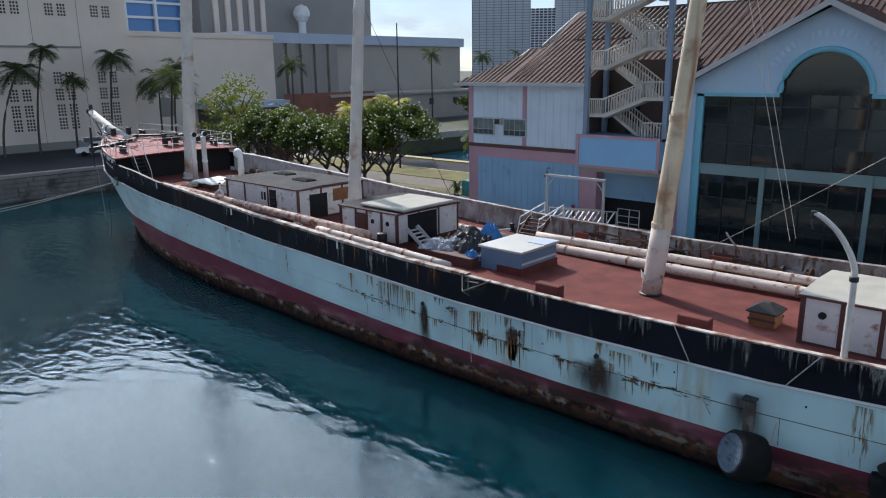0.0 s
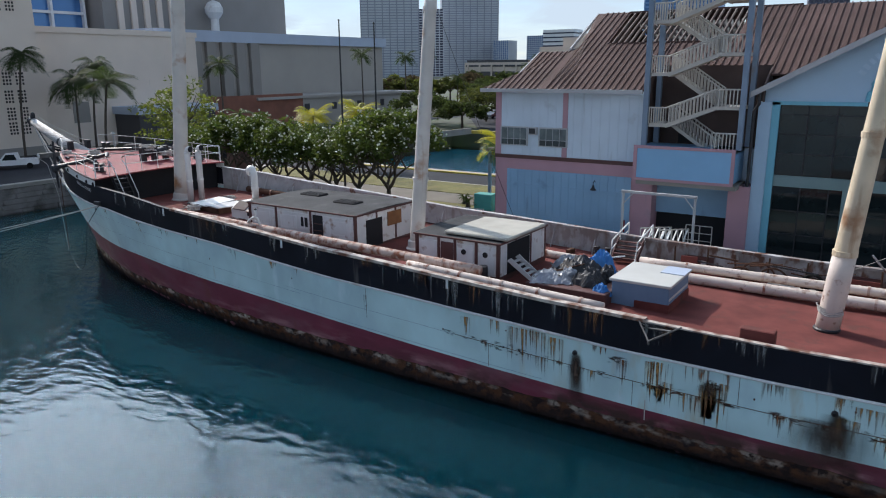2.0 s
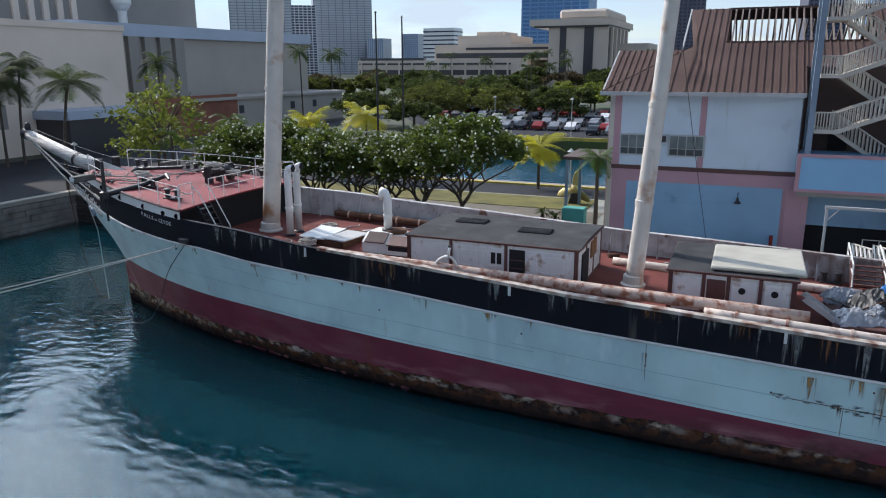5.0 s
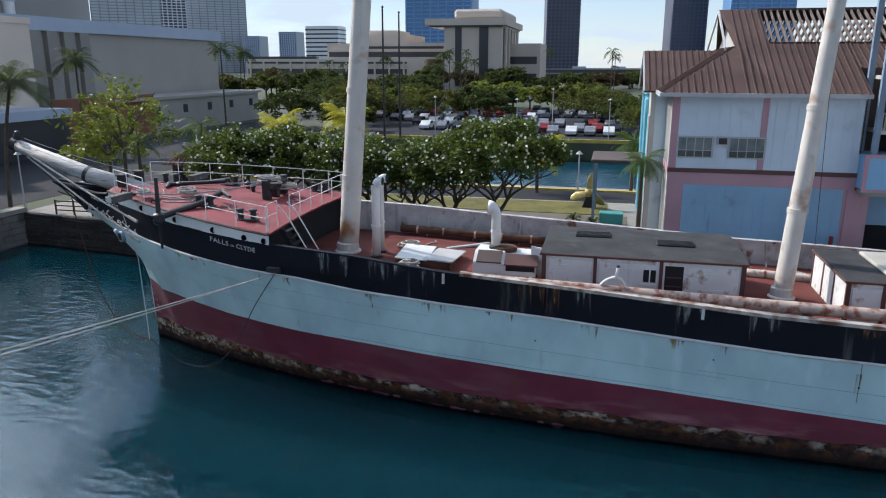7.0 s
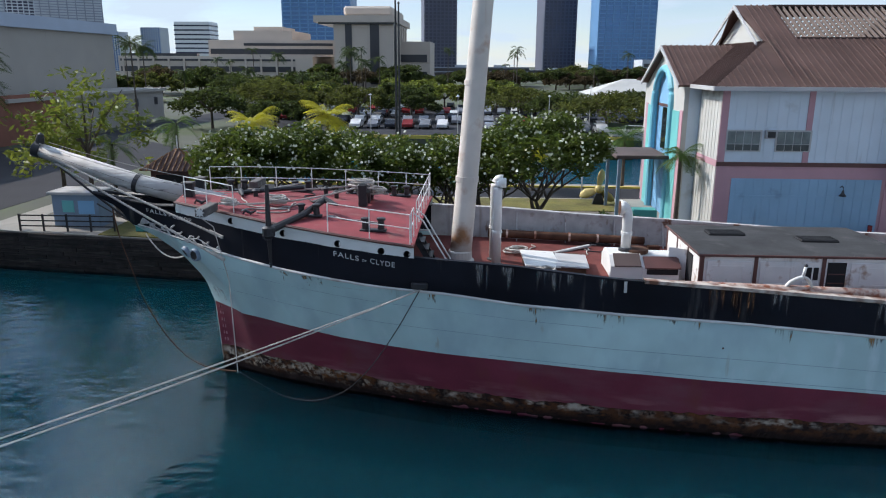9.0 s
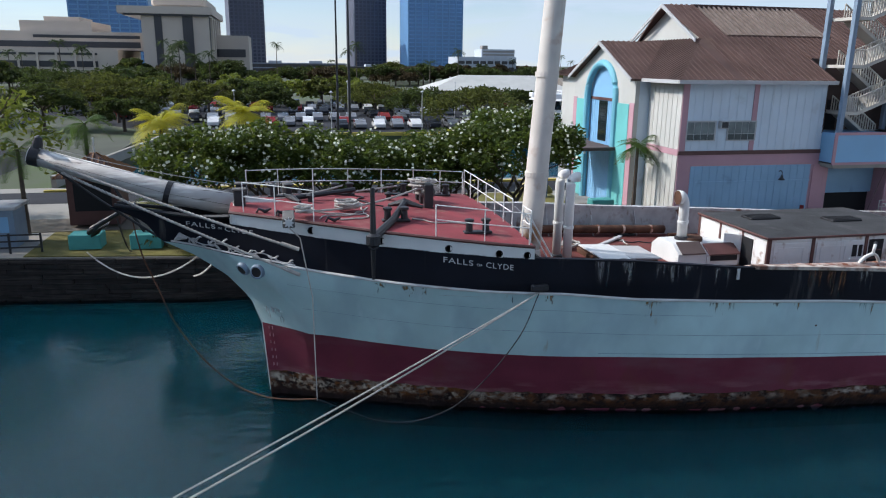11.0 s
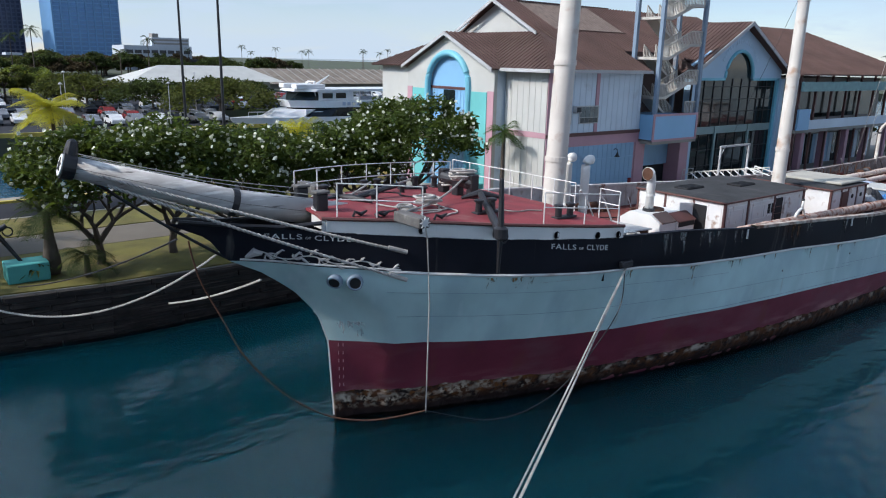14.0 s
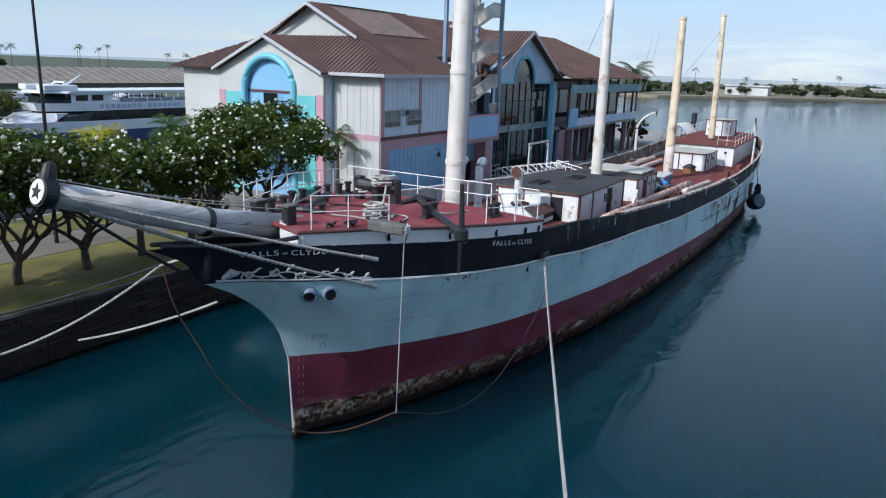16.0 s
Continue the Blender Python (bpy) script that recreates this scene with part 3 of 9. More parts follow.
slab("ground_pier", [(-22, 15.5), (-4, 13.0), (120, 13.0), (120, 37.5), (-18, 37.5), (-22, 37.5)], -3, QZ, "concrete", "pale worn concrete pier beside the moored ship", "pier")
slab("ground_shore", [(-22, -300), (-22, 37.5), (-18, 37.5), (-18, 78), (34, 78), (34, 112), (900, 112), (900, 3000), (-3000, 3000), (-3000, -300)], -3, QZ - 0.004, "far_ground", "flat city shore behind the harbour basins", "ground")
slab("ground_island", [(385, 140), (380, 90), (520, -15), (760, -160), (1500, -500), (1500, 140)], -3, 1.2, "sand", "low sandy island across the harbour", "ground")
slab("road_shore", [(-43, -120), (-24.5, -120), (-24.5, 60), (-40, 75), (-40, 330), (-48, 330), (-48, 20)], QZ - 0.1, QZ + 0.02, "asphalt", "dark asphalt harbour road", "road")
slab("road_pier", [(-24, 30.2), (120, 30.2), (120, 35.2), (-24, 35.2)], QZ - 0.1, QZ + 0.02, "asphalt", "asphalt lane along the pier", "road")
slab("lawn", [(-13, 14.32), (-4, 13.06), (22, 13.06), (22, 20.2), (-13, 20.2)], QZ - 0.1, QZ + 0.06, "grass", "sparse yellow-green lawn under the trees", "lawn")
slab("lawn_strip", [(-12, 24.6), (22.5, 24.6), (22.5, 29.6), (-12, 29.6)], QZ - 0.1, QZ + 0.05, "grass", "yellow-green grass verge beside the lane", "lawn")
slab("footpath", [(-20, 20.4), (24, 20.4), (24, 24.4), (-20, 24.4)], QZ - 0.1, QZ + 0.03, "path", "pale concrete footpath between the lawns", "path")
bm = prism(B(), [(-18, 37.5, QZ), (-17.6, 37.5, QZ), (-13.6, 77.5, QZ), (-14.0, 77.5, QZ)], (0, 0, 1.0))
whole("basin_parapet", bm, "concrete", "white concrete parapet wall along the basin", "parapet", "structure")
slab("parking_ground", [(-16, 84), (33, 84), (33, 112), (110, 116), (110, 160), (-40, 160), (-40, 120)], QZ - 0.1, QZ + 0.02, "asphalt", "asphalt car park behind the basin", "car park")
bm = B(); box(bm, -18, 120, 35.3, 35.7, QZ, QZ + 0.16); box(bm, -18, 34, 78.2, 78.6, QZ, QZ + 0.5)
whole("kerb", bm, shade("kerb_yellow", (0.42, 0.33, 0.06), 0.8, 0, 0.2, 1.0, 0.2, 15), "worn yellow kerb along the water", "kerb", "structure")

# stone courses of the quay face
quay = tagged(new("quay_wall"), "dark wet stone quay wall in rough courses", "quay wall", kind="structure")
random.seed(3)
block = B(); box(block, -0.5, 0.5, -0.18, 0.12, -0.5, 0.5, 0.05)
block_me = bpy.data.meshes.new("stone"); block.to_mesh(block_me); block.free()
block_me.materials.append(M["quay_stone"])


block_pale = block_me.copy()
block_pale.materials[0] = shade("quay_concrete", (0.17, 0.16, 0.15), 0.9, 0, 0.25, 1.5, 0.3, 9, stain=(0.05, 0.05, 0.04), amount=0.4)


def course(p, q, z, h, out, lengths=(1.0, 2.0), me=block_me):
    p, q = Vector((*p, 0)), Vector((*q, 0))
    d = (q - p); ln = d.length; d.normalize(); s = 0
    while s < ln:
        w = min(random.uniform(*lengths), ln - s + 0.05)
        o = new("stone", me)
        o.parent = quay
        c = p + d * (s + w / 2)
        o.matrix_basis = Matrix.Translation((c.x, c.y, z + h / 2)) @ Matrix.Rotation(math.atan2(d.y, d.x), 4, "Z") @ Matrix.Translation((0, random.uniform(-0.05, 0.03), 0)) @ Matrix.Diagonal((w * 0.985, 1, h * 0.97, 1))
        s += w


for i in range(9):
    course((-22, 15.4), (-4, 12.9), -0.2 + i * 0.285, 0.285, 1, (1.6, 4.2))
    course((-4, 12.9), (22, 12.9), -0.2 + i * 0.285, 0.285, 1, (1.6, 4.2))
for i in range(5):
    course((-21.9, -40), (-21.9, 15.4), -0.15 + i * 0.5, 0.5, 1, (2.2, 3.6), block_pale)
bm = prism(B(), [(-22.6, -40, QZ), (-21.7, -40, QZ), (-21.7, 15.6, QZ), (-22.6, 15.6, QZ)], (0, 0, 0.35))
whole("bulkhead_coping", bm, "concrete", "pale concrete coping on the harbour bulkhead", "coping", "structure")

# ---- the ship ----
b_top = table([-5.2, -4, -3.4, -2.5, -1.5, 0, 2, 4, 6, 8, 9.5, 16.6, 26, 35.6, 50, 60, 66, 72, 77, 79.5, 80.2], [.10, .16, .28, .6, 1.0, 1.8, 2.8, 3.65, 4.3, 4.8, 5.03, 5.62, 5.88, 6.05, 6.05, 5.9, 5.5, 4.7, 3.4, 1.8, .3])
b_wl = table([.2, 1.2, 3.2, 6.2, 10, 16, 24, 32, 40, 55, 62, 68, 73, 75], [.05, .35, 1.15, 2.2, 3.3, 4.5, 5.4, 5.75, 5.85, 5.6, 4.6, 3.0, 1.0, .1])
z_rail = table([-5, -1, 0, 4, 9.2, 12.7, 16.5, 20.6, 25, 28.4, 31.8, 35, 40, 48, 54, 60, 66, 72, 80], [7.75, 7.28, 7.2, 6.85, 6.5, 6.33, 6.0, 5.78, 5.5, 5.27, 5.16, 5.02, 4.8, 4.66, 4.7, 4.85, 5.2, 5.6, 6.0])
z_wale = table([-4, -3.4, 1.8, 4.2, 7.5, 10.3, 13, 17, 20.8, 25, 29, 33.7, 37.8, 43, 48, 56, 60, 70, 80], [6.55, 6.42, 5.82, 5.59, 5.33, 5.2, 4.9, 4.71, 4.54, 4.24, 3.98, 3.84, 3.68, 3.46, 3.42, 3.5, 3.7, 4.3, 4.9])
z_red = table([-1, 0, 2.6, 4.3, 6.3, 8.5, 10.8, 13.3, 17.6, 20, 24.5, 29, 33, 38, 43, 48, 56, 75, 80], [3.05, 3.05, 3.0, 2.86, 2.72, 2.63, 2.55, 2.5, 2.38, 2.28, 2.12, 1.88, 1.7, 1.5, 1.36, 1.28, 1.4, 1.6, 1.6])
z_deck = table([-1, 9, 10.7, 20, 29.8, 40, 49, 60, 80], [5.3, 5.05, 4.97, 4.5, 4.12, 3.62, 3.42, 3.5, 4.2])
z_fore = table([-1.5, -.8, 1.2, 5.5, 9.3], [7.72, 7.7, 7.6, 7.25, 6.93])
x_stem = table([-3, 0, 3, 4, 5, 5.8, 6.45, 7.2, 7.75], [.5, .2, 0, -.35, -1.2, -2.2, -3.45, -4.0, -5.1])
x_end = table([-2, 0, 2, 3.5, 5.5, 7], [73, 75, 76, 77.6, 80.2, 80.4])


def hull_y(x, z):
    """Half the ship's breadth at a station and height."""
    p = 1.3 + (0.4 - 1.3) * min(max(x / 20, 0), 1)
    g = min(max(z / 5.5, 0), 1) ** p
    y = b_wl(x) * (1 - g) + b_top(x) * g
    d = max(x - x_stem(z), 0)
    e = max(x_end(z) - x, 0)
    return max(y * min(d / 1.7, 1) ** 0.66 * min(e / 4.0, 1) ** 0.55, 0.06 if d > 0 else 0.04)


COLS = [0, .004, .009, .015, .022, .03, .04, .05, .06, .072, .085, .1, .118, .14, .165, .19, .22, .25, .29, .33, .38, .43, .48, .54, .6, .66, .72, .78, .83, .87, .9, .93, .955, .975, .99, 1]
COLS = [a + (b - a) * k / 3 for a, b in zip(COLS, COLS[1:]) for k in range(3)] + [1]


def hull_row(zf, side):
    row = []
    for u in COLS:
        x = -3 + 83 * u
        for _ in range(12):
            z = zf(x)
            x = x_stem(z) + (x_end(z) - x_stem(z)) * u
        row.append((x, side * hull_y(x, z), z))
    return row


def hull_band(name, parent, material, f0, f1, steps, label="", lift=0.0):
    bm = B()
    for side in (-1, 1):
        rows = [hull_row(lambda x, k=k: f0(x) + (f1(x) - f0(x)) * k / steps, side) for k in range(steps + 1)]
        vs = [[bm.verts.new((x, y + side * lift, z)) for x, y, z in r] for r in rows]
        for a, b in zip(vs, vs[1:]):
            for i in range(len(a) - 1):
                bm.faces.new((a[i], a[i + 1], b[i + 1], b[i]))
    bmesh.ops.remove_doubles(bm, verts=bm.verts[:], dist=0.001)
    return part(name, bm, material, parent, label, True)


ship = thing("sailing_ship", "old four-masted iron ship with rusting blue, black and red hull", "ship", (0, 0, 0))
hull_band("boot_topping", ship, "boot_red", lambda x: -2.9, z_red, 10, "faded dark red bottom paint with barnacles and brown growth")
hull_band("topside", ship, "hull_blue", z_red, z_wale, 8, "pale blue plating with rust streaks")
hull_band("bulwark", ship, "hull_black", z_wale, z_rail, 6, "black painted bulwark with streaks")


growth_top = table([-1, 0.2, 3, 6, 10, 20, 30, 45, 60, 75], [1.0, 1.02, 1.0, .95, .82, .88, .82, .74, .68, .6])
for side in (-1, 1):
    bm = B()
    lay = bm.verts.layers.float.new("rise")
    prev = None
    for k in range(560):
        u = 74.0 * (k / 559) ** 1.3
        x = .2 + u
        top = growth_top(x) + .13 * noise.noise(Vector((x * .55, side, 0))) + .07 * noise.noise(Vector((x * 2.7, side, 4)))
        row = []
        for r_ in range(8):
            f = r_ / 7
            z = -1.0 + (top + 1.0) * f ** .7 if r_ else -1.0
            lump = .5 + noise.noise(Vector((x * 3.1, z * 4.3, side * 3.0)))
            o = .012 + (.015 + .07 * max(lump, 0) ** 2) * min(1, (1 - f) * 3.5) * min(1, .2 + u / .3)
            xs = x_stem(z) - .02 + u
            v = bm.verts.new((xs, side * (hull_y(max(xs, x_stem(z) + .002), z) + o) if k else 0, z))
            v[lay] = (z + .12) / (top + .12)
            row.append(v)
        if prev:
            for r_ in range(7):
                bm.faces.new((prev[r_], row[r_], row[r_ + 1], prev[r_ + 1]))
        prev = row
    part("marine_growth", bm, "growth", ship, "dark weed and pale barnacle crust along the waterline")


def hull_line(zf, off, x0, x1, n=90, side=-1):
    out = []
    for i in range(n + 1):
        x = x0 + (x1 - x0) * i / n
        z = zf(x)
        out.append((x, side * (hull_y(x, z) + off), z))
    return out


for side in (-1, 1):
    part("wale", tube(B(), hull_line(z_wale, 0.02, 1.0, 79.5, 110, side), 0.055, 6), "white_line", ship, "white painted moulding")
    line = hull_line(z_rail, 0.0, 9.25, 79.6, 140, side)
    near = side < 0
    for x0, x1, out, inn, lift, m_, lab in ((9, 17.2 if near else 9, .03, .18, .03, "hull_black", "narrow black rail cap"), (17.2 if near else 9, 43.6 if near else 80, .07, .25, .09, "rail_rust" if near else "bulwark_inner", "flaking painted bulwark rail"), (43.6 if near else 80, 80, .05, .17, .02, "rail_rust", "thin pale edge of the bulwark")):
        bm = B()
        for (x, y, z), (x2, y2, z2) in zip(line, line[1:]):
            if x0 <= x < x1:
                o = [(x, y + side * out, z - .03), (x2, y2 + side * out, z2 - .03), (x2, y2 - side * inn, z2 - .03), (x, y - side * inn, z - .03)]
                t_ = [(a, b, c + .03 + lift) for a, b, c in o]
                quad(bm, *o[::-1]); quad(bm, *t_); quad(bm, o[0], o[1], t_[1], t_[0]); quad(bm, o[3], o[2], t_[2], t_[3])
        if bm.faces:
            bmesh.ops.remove_doubles(bm, verts=bm.verts[:], dist=0.001)
            part("rail", bm, m_, ship, lab)
        else:
            bm.free()
    bm = B()
    lo, hi = hull_line(z_deck, 0, 9.2, 78.5, 80, side), hull_line(z_rail, 0, 9.2, 78.5, 80, side)
    a = [bm.verts.new((q[0], q[1] - side * .16, p[2] - .05)) for p, q in zip(lo, hi)]
    b = [bm.verts.new((q[0], q[1] - side * .16, q[2])) for q in hi]
    for i in range(len(a) - 1):
        bm.faces.new((a[i], a[i + 1], b[i + 1], b[i]))
    part("bulwark_lining", bm, "bulwark_inner", ship, "white painted inner bulwark stained with rust")
    # stays of the bulwark
    for x in np.arange(11, 61, 2.4):
        y = side * (hull_y(x, z_rail(x)) - .16)
        part("stanchion", tube(B(), [(x, y, z_rail(x) - .1), (x, y - side * .55, z_deck(x))], .035, 5), "bulwark_inner", ship)


def deck_sheet(name, x0, x1, zf, material, camber, inset, label, n=60, thick=0.0):
    bm = B()
    prev = None
    for i in range(n + 1):
        x = x0 + (x1 - x0) * i / n
        w = max(b_top(x) - inset, 0.05)
        row = [bm.verts.new((x, w * k / 4, zf(x) + camber * (1 - (k / 4) ** 2))) for k in range(-4, 5)]
        if prev:
            for k in range(8):
                bm.faces.new((prev[k], prev[k + 1], row[k + 1], row[k]))
        prev = row
    if thick:
        g = bmesh.ops.extrude_face_region(bm, geom=bm.faces[:])
        bmesh.ops.translate(bm, vec=(0, 0, -thick), verts=[v for v in g["geom"] if isinstance(v, bmesh.types.BMVert)])
    return part(name, bm, material, ship, label)


deck_sheet("main_deck", 5, 79.0, z_deck, "deck_red", 0.12, .14, "faded red oxide painted deck")
deck_sheet("forecastle_deck", -0.9, 9.25, z_fore, "fore_deck", 0.16, -.02, "dark red painted forecastle deck", 30, 0.08)
z_poop = table([62, 66.8, 80], [5.68, 5.78, 6.1])


def poop_w(x):
    return min(3.3, b_top(x) - .45)


POOP_X = [62 + 15.5 * k / 16 for k in range(17)]
bm = B()
prev = None
for x in POOP_X:
    row = [bm.verts.new((x, (poop_w(x) + .14) * k / 4, z_poop(x) + .10 * (1 - (k / 4) ** 2))) for k in range(-4, 5)]
    row += [bm.verts.new((v.co.x, v.co.y, v.co.z - .09)) for v in row[::-1]]
    if prev:
        for k in range(18):
            bm.faces.new((prev[k], prev[(k + 1) % 18], row[(k + 1) % 18], row[k]))
    else:
        bm.faces.new(row)
    prev = row
bm.faces.new(prev)
part("poop_deck", bm, "deck_red", ship, "faded red poop deck")
for sg in (-1, 1):
    bm = B()
    for a, b in zip(POOP_X, POOP_X[1:]):
        quad(bm, (a, sg * poop_w(a), z_deck(a) - .05), (b, sg * poop_w(b), z_deck(b) - .05), (b, sg * poop_w(b), z_poop(b) - .05), (a, sg * poop_w(a), z_poop(a) - .05))
    part("poop_side", bm, "house_white", ship, "white painted side of the poop house")
# white strake under the forecastle and poop decks
for nm, x0, x1, zf in (("forecastle_strake", -0.9, 9.25, z_fore),):
    bm = B()
    for side in (-1, 1):
        prev = None
        for i in range(31):
            x = x0 + (x1 - x0) * i / 30
            y = side * (b_top(x) + .0)
            row = [bm.verts.new((x, y, z_rail(x) - .02)), bm.verts.new((x, y, max(zf(x) - .08, z_rail(x))))]
            if prev:
                bm.faces.new((prev[0], row[0], row[1], prev[1]))
            prev = row
    part(nm, bm, "white_paint", ship, "white strake below the deck edge")
bm = B()
for side in (-1, 1):
    tube(bm, [(x, side * (b_top(x) + .02), z_fore(x) - .02) for x in np.linspace(-.9, 9.25, 30)], .06, 6)
part("deck_edge", bm, "brown_trim", ship)
# near-black sheet for the shade under the forecastle break, and the poop bulkhead
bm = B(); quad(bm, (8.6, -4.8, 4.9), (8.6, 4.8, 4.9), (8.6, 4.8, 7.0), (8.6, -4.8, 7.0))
part("forecastle_bulkhead", bm, "dark", ship, "near-black sheet for the shade inside the open forecastle")
bm = B(); box(bm, 62, 62.2, -3.3, 3.3, 3.4, 5.64)
part("poop_bulkhead", bm, "house_white", ship, "white poop bulkhead")
part("poop_cornice", box(B(), 61.86, 62.0, -3.44, 3.44, 5.56, 5.70), "brown_trim", ship)
for y in (-2.5, -.9, .9, 2.5):
    part("porthole", lathe(B(), (62.0, y, 5.0), [(.001, 0), (.14, 0), (.14, .05), (.001, .05)], 12, (-1, 0, 0)), "dark", ship)


LEAN = 0.03                    # the ship lists a little to starboard


def mast(x, z0, r0, z1, r1, rake, material, label, bands):
    top = x + (z1 - z0) * rake
    bm = B()
    n = 14
    tube(bm, [(x + (top - x) * i / n, LEAN * (z1 - z0) * i / n, z0 - .1 + (z1 - z0) * i / n) for i in range(n + 1)], [r0 + (r1 - r0) * (i / n) ** 1.2 for i in range(n + 1)], 20)
    m = part("mast", bm, material, ship, label, True)
    wide = .05 if material == "mast_buff" else .16
    part("mast_coat", lathe(B(), (x, 0, z0), [(r0 + wide, -.05), (r0 + wide, .18), (r0 + .07, .24), (r0 + .05, .55), (r0 + .01, .6)] if wide > .1 else [(r0 + .06, -.05), (r0 + .06, .22), (r0 + .012, .26)], 20), material if wide > .1 else "dark_iron", m)
    for z in bands:
        f = (z - z0) / (z1 - z0)
        r = r0 + (r1 - r0) * f ** 1.2
        part("band", lathe(B(), (x + (top - x) * f, LEAN * (z - z0), z), [(r + .035, -.1), (r + .035, .1)], 20), material, m)
    return m


mast(10.75, 4.95, .46, 30, .34, 0.075, "mast_white", "tall white painted lower mast with rust marks", (8.6, 12.5, 17))
mast(29.8, 4.1, .38, 17.3, .30, 0.065, "mast_white", "white painted lower mast with rusty cap", (7.9, 12.0, 16.2))
m3 = mast(49.1, 3.4, .42, 17.6, .30, 0.088, "mast_buff", "buff painted lower mast stained with rust", (6.6, 11.0, 15.6, 17.4))
part("lower_paint", tube(B(), [(49.1 + .088 * h, LEAN * h, 3.4 + h) for h in (.1, 1.1, 2.1, 3.1)], [.43, .424, .42, .412], 20), "pipe", m3, "whitish lower end of the mast", True)
for k in range(5):
    part("hung_rope", tube(B(), [(49.1 + .09 - .5 * math.cos(q) - .02 * k, -.42 * math.sin(q) + .02 * k, 4.45 + .06 * k - .25 * abs(math.sin(q))) for q in np.linspace(.4, 2.6, 12)], .022, 5), "rope", m3, "coil of rope hung on the mast")
mast(66.9, 5.7, .34, 19.0, .26, 0.05, "mast_buff", "buff painted after mast with rusty bands", (13.8, 15.8, 18.9))


# ---- deckhouses ----
def deckhouse(x0, x1, half, z0, z1, label, posts, roof_mat, over=0.12):
    """A timber deckhouse: body, corner posts, panels, roof with an edge."""
    h = thing("deckhouse", label, "deckhouse", ((x0 + x1) / 2, 0, z0))
    inv = Matrix.Translation((-(x0 + x1) / 2, 0, -z0))
    def p(name, bm, m, lab="", par=None):
        bm.transform(inv)
        return part(name, bm, m, par or h, lab)
    bm = box(B(), x0, x1, -half, half, z0, z1)
    p("body", bm, "house_white", "white painted timber walls")
    for x in posts:
        for s in (-1, 1):
            p("post", box(B(), x - .07, x + .07, s * half - .035, s * half + .035, z0, z1), "brown_trim")
    for y in (-half, -half * .33, half * .33, half):
        for x in (x0, x1):
            p("post", box(B(), x - .03, x + .03, y - .06, y + .06, z0, z1), "brown_trim")
    p("plinth", box(B(), x0 - .04, x1 + .04, -half - .04, half + .04, z0 - .25, z0 + .12), "brown_trim")
    p("roof_edge", box(B(), x0 - over, x1 + over, -half - over, half + over, z1, z1 + .10, .02), "brown_trim")
    bm = prism(B(), [(x0 - over + .03, -half - over + .03, z1 + .10), (x0 - over + .03, -half * .3, z1 + .16), (x0 - over + .03, half * .3, z1 + .16), (x0 - over + .03, half + over - .03, z1 + .10)], (x1 - x0 + 2 * over - .06, 0, 0))
    p("roof", bm, roof_mat)
    return h, p


def panel(p, x0, x1, y, z0, z1, mat="house_white"):
    d = p("door", box(B(), x0, x1, y - .03, y + .02, z0, z1, .012), mat)
    return d


h1, p = deckhouse(20.1, 27.85, 2.5, 4.3, 6.12, "long white timber deckhouse with flat grey felt roof", (20.17, 22.2, 24.75, 27.78), "roof_felt")
for a, b in ((20.35, 22.05), (22.35, 24.6), (25.75, 27.6)):
    p("panel", box(B(), a, b, -2.545, -2.5, 4.55, 5.95, .02), "house_white")
# doorways of this house: near-black panels painted as the unlit inside
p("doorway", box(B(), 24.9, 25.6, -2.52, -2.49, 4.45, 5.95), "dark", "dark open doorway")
p("window", box(B(), 24.08, 24.56, -2.56, -2.48, 5.25, 5.75), "dark", "small dark window")
p("front_doorway", box(B(), 20.06, 20.5, -1.55, -.85, 4.4, 5.9), "dark", "dark open doorway")
dr = box(B(), -.03, .03, 0, .72, 0, 1.55, .01)
dr.transform(Matrix.Translation((20.05, -.82, 4.4)) @ Matrix.Rotation(radians(62), 4, "Z"))
p("door", dr, "house_white", "white door standing ajar")
p("aft_doorway", box(B(), 27.6, 27.9, -1.7, -.4, 4.35, 5.8), "dark")
p("boarding", box(B(), 27.84, 27.90, .1, 1.3, 5.2, 5.95), "orange_wood", "bare plywood patch")
for xx, yy in ((22.0, .75), (25.4, -.2)):
    p("skylight", box(B(), xx - .75, xx + .75, yy - .42, yy + .42, 6.24, 6.36, .03), "dark", "dark slatted roof hatch")
    for k in range(5):
        p("slat", box(B(), xx - .72, xx + .72, yy - .36 + k * .16, yy - .30 + k * .16, 6.36, 6.39), "roof_felt")
for a, b in ((20.55, 21.75), (22.55, 23.75), (26.1, 27.3)):
    for z0_, z1_ in ((5.05, 5.09), (5.72, 5.76)):
        p("moulding", box(B(), a, b, -2.565, -2.545, z0_, z1_), "house_white")
    for x_ in (a, b - .04):
        p("moulding", box(B(), x_, x_ + .04, -2.565, -2.545, 5.09, 5.72), "house_white")
p("window_frame", box(B(), 24.0, 24.56, -2.575, -2.545, 5.12, 5.18), "white_paint")
p("window_bar", box(B(), 24.30, 24.35, -2.585, -2.56, 5.2, 5.78), "white_paint")
for k in range(3):
    p("shelf", box(B(), 24.95, 25.55, -2.535, -2.515, 4.75 + k * .36, 4.79 + k * .36), "brown_trim")
h2, p = deckhouse(31.5, 36.05, 2.35, 4.05, 5.68, "white panelled deckhouse with brown posts and pale roof", (31.57, 32.8, 33.7, 34.85, 35.98), "roof_felt")
for a, b, m_ in ((31.7, 32.7, "house_white"), (32.92, 33.6, "brown_trim"), (33.82, 34.72, "house_white"), (34.97, 35.85, "house_white")):
    p("panel", box(B(), a, b, -2.40, -2.34, 4.25, 5.5, .02), m_)
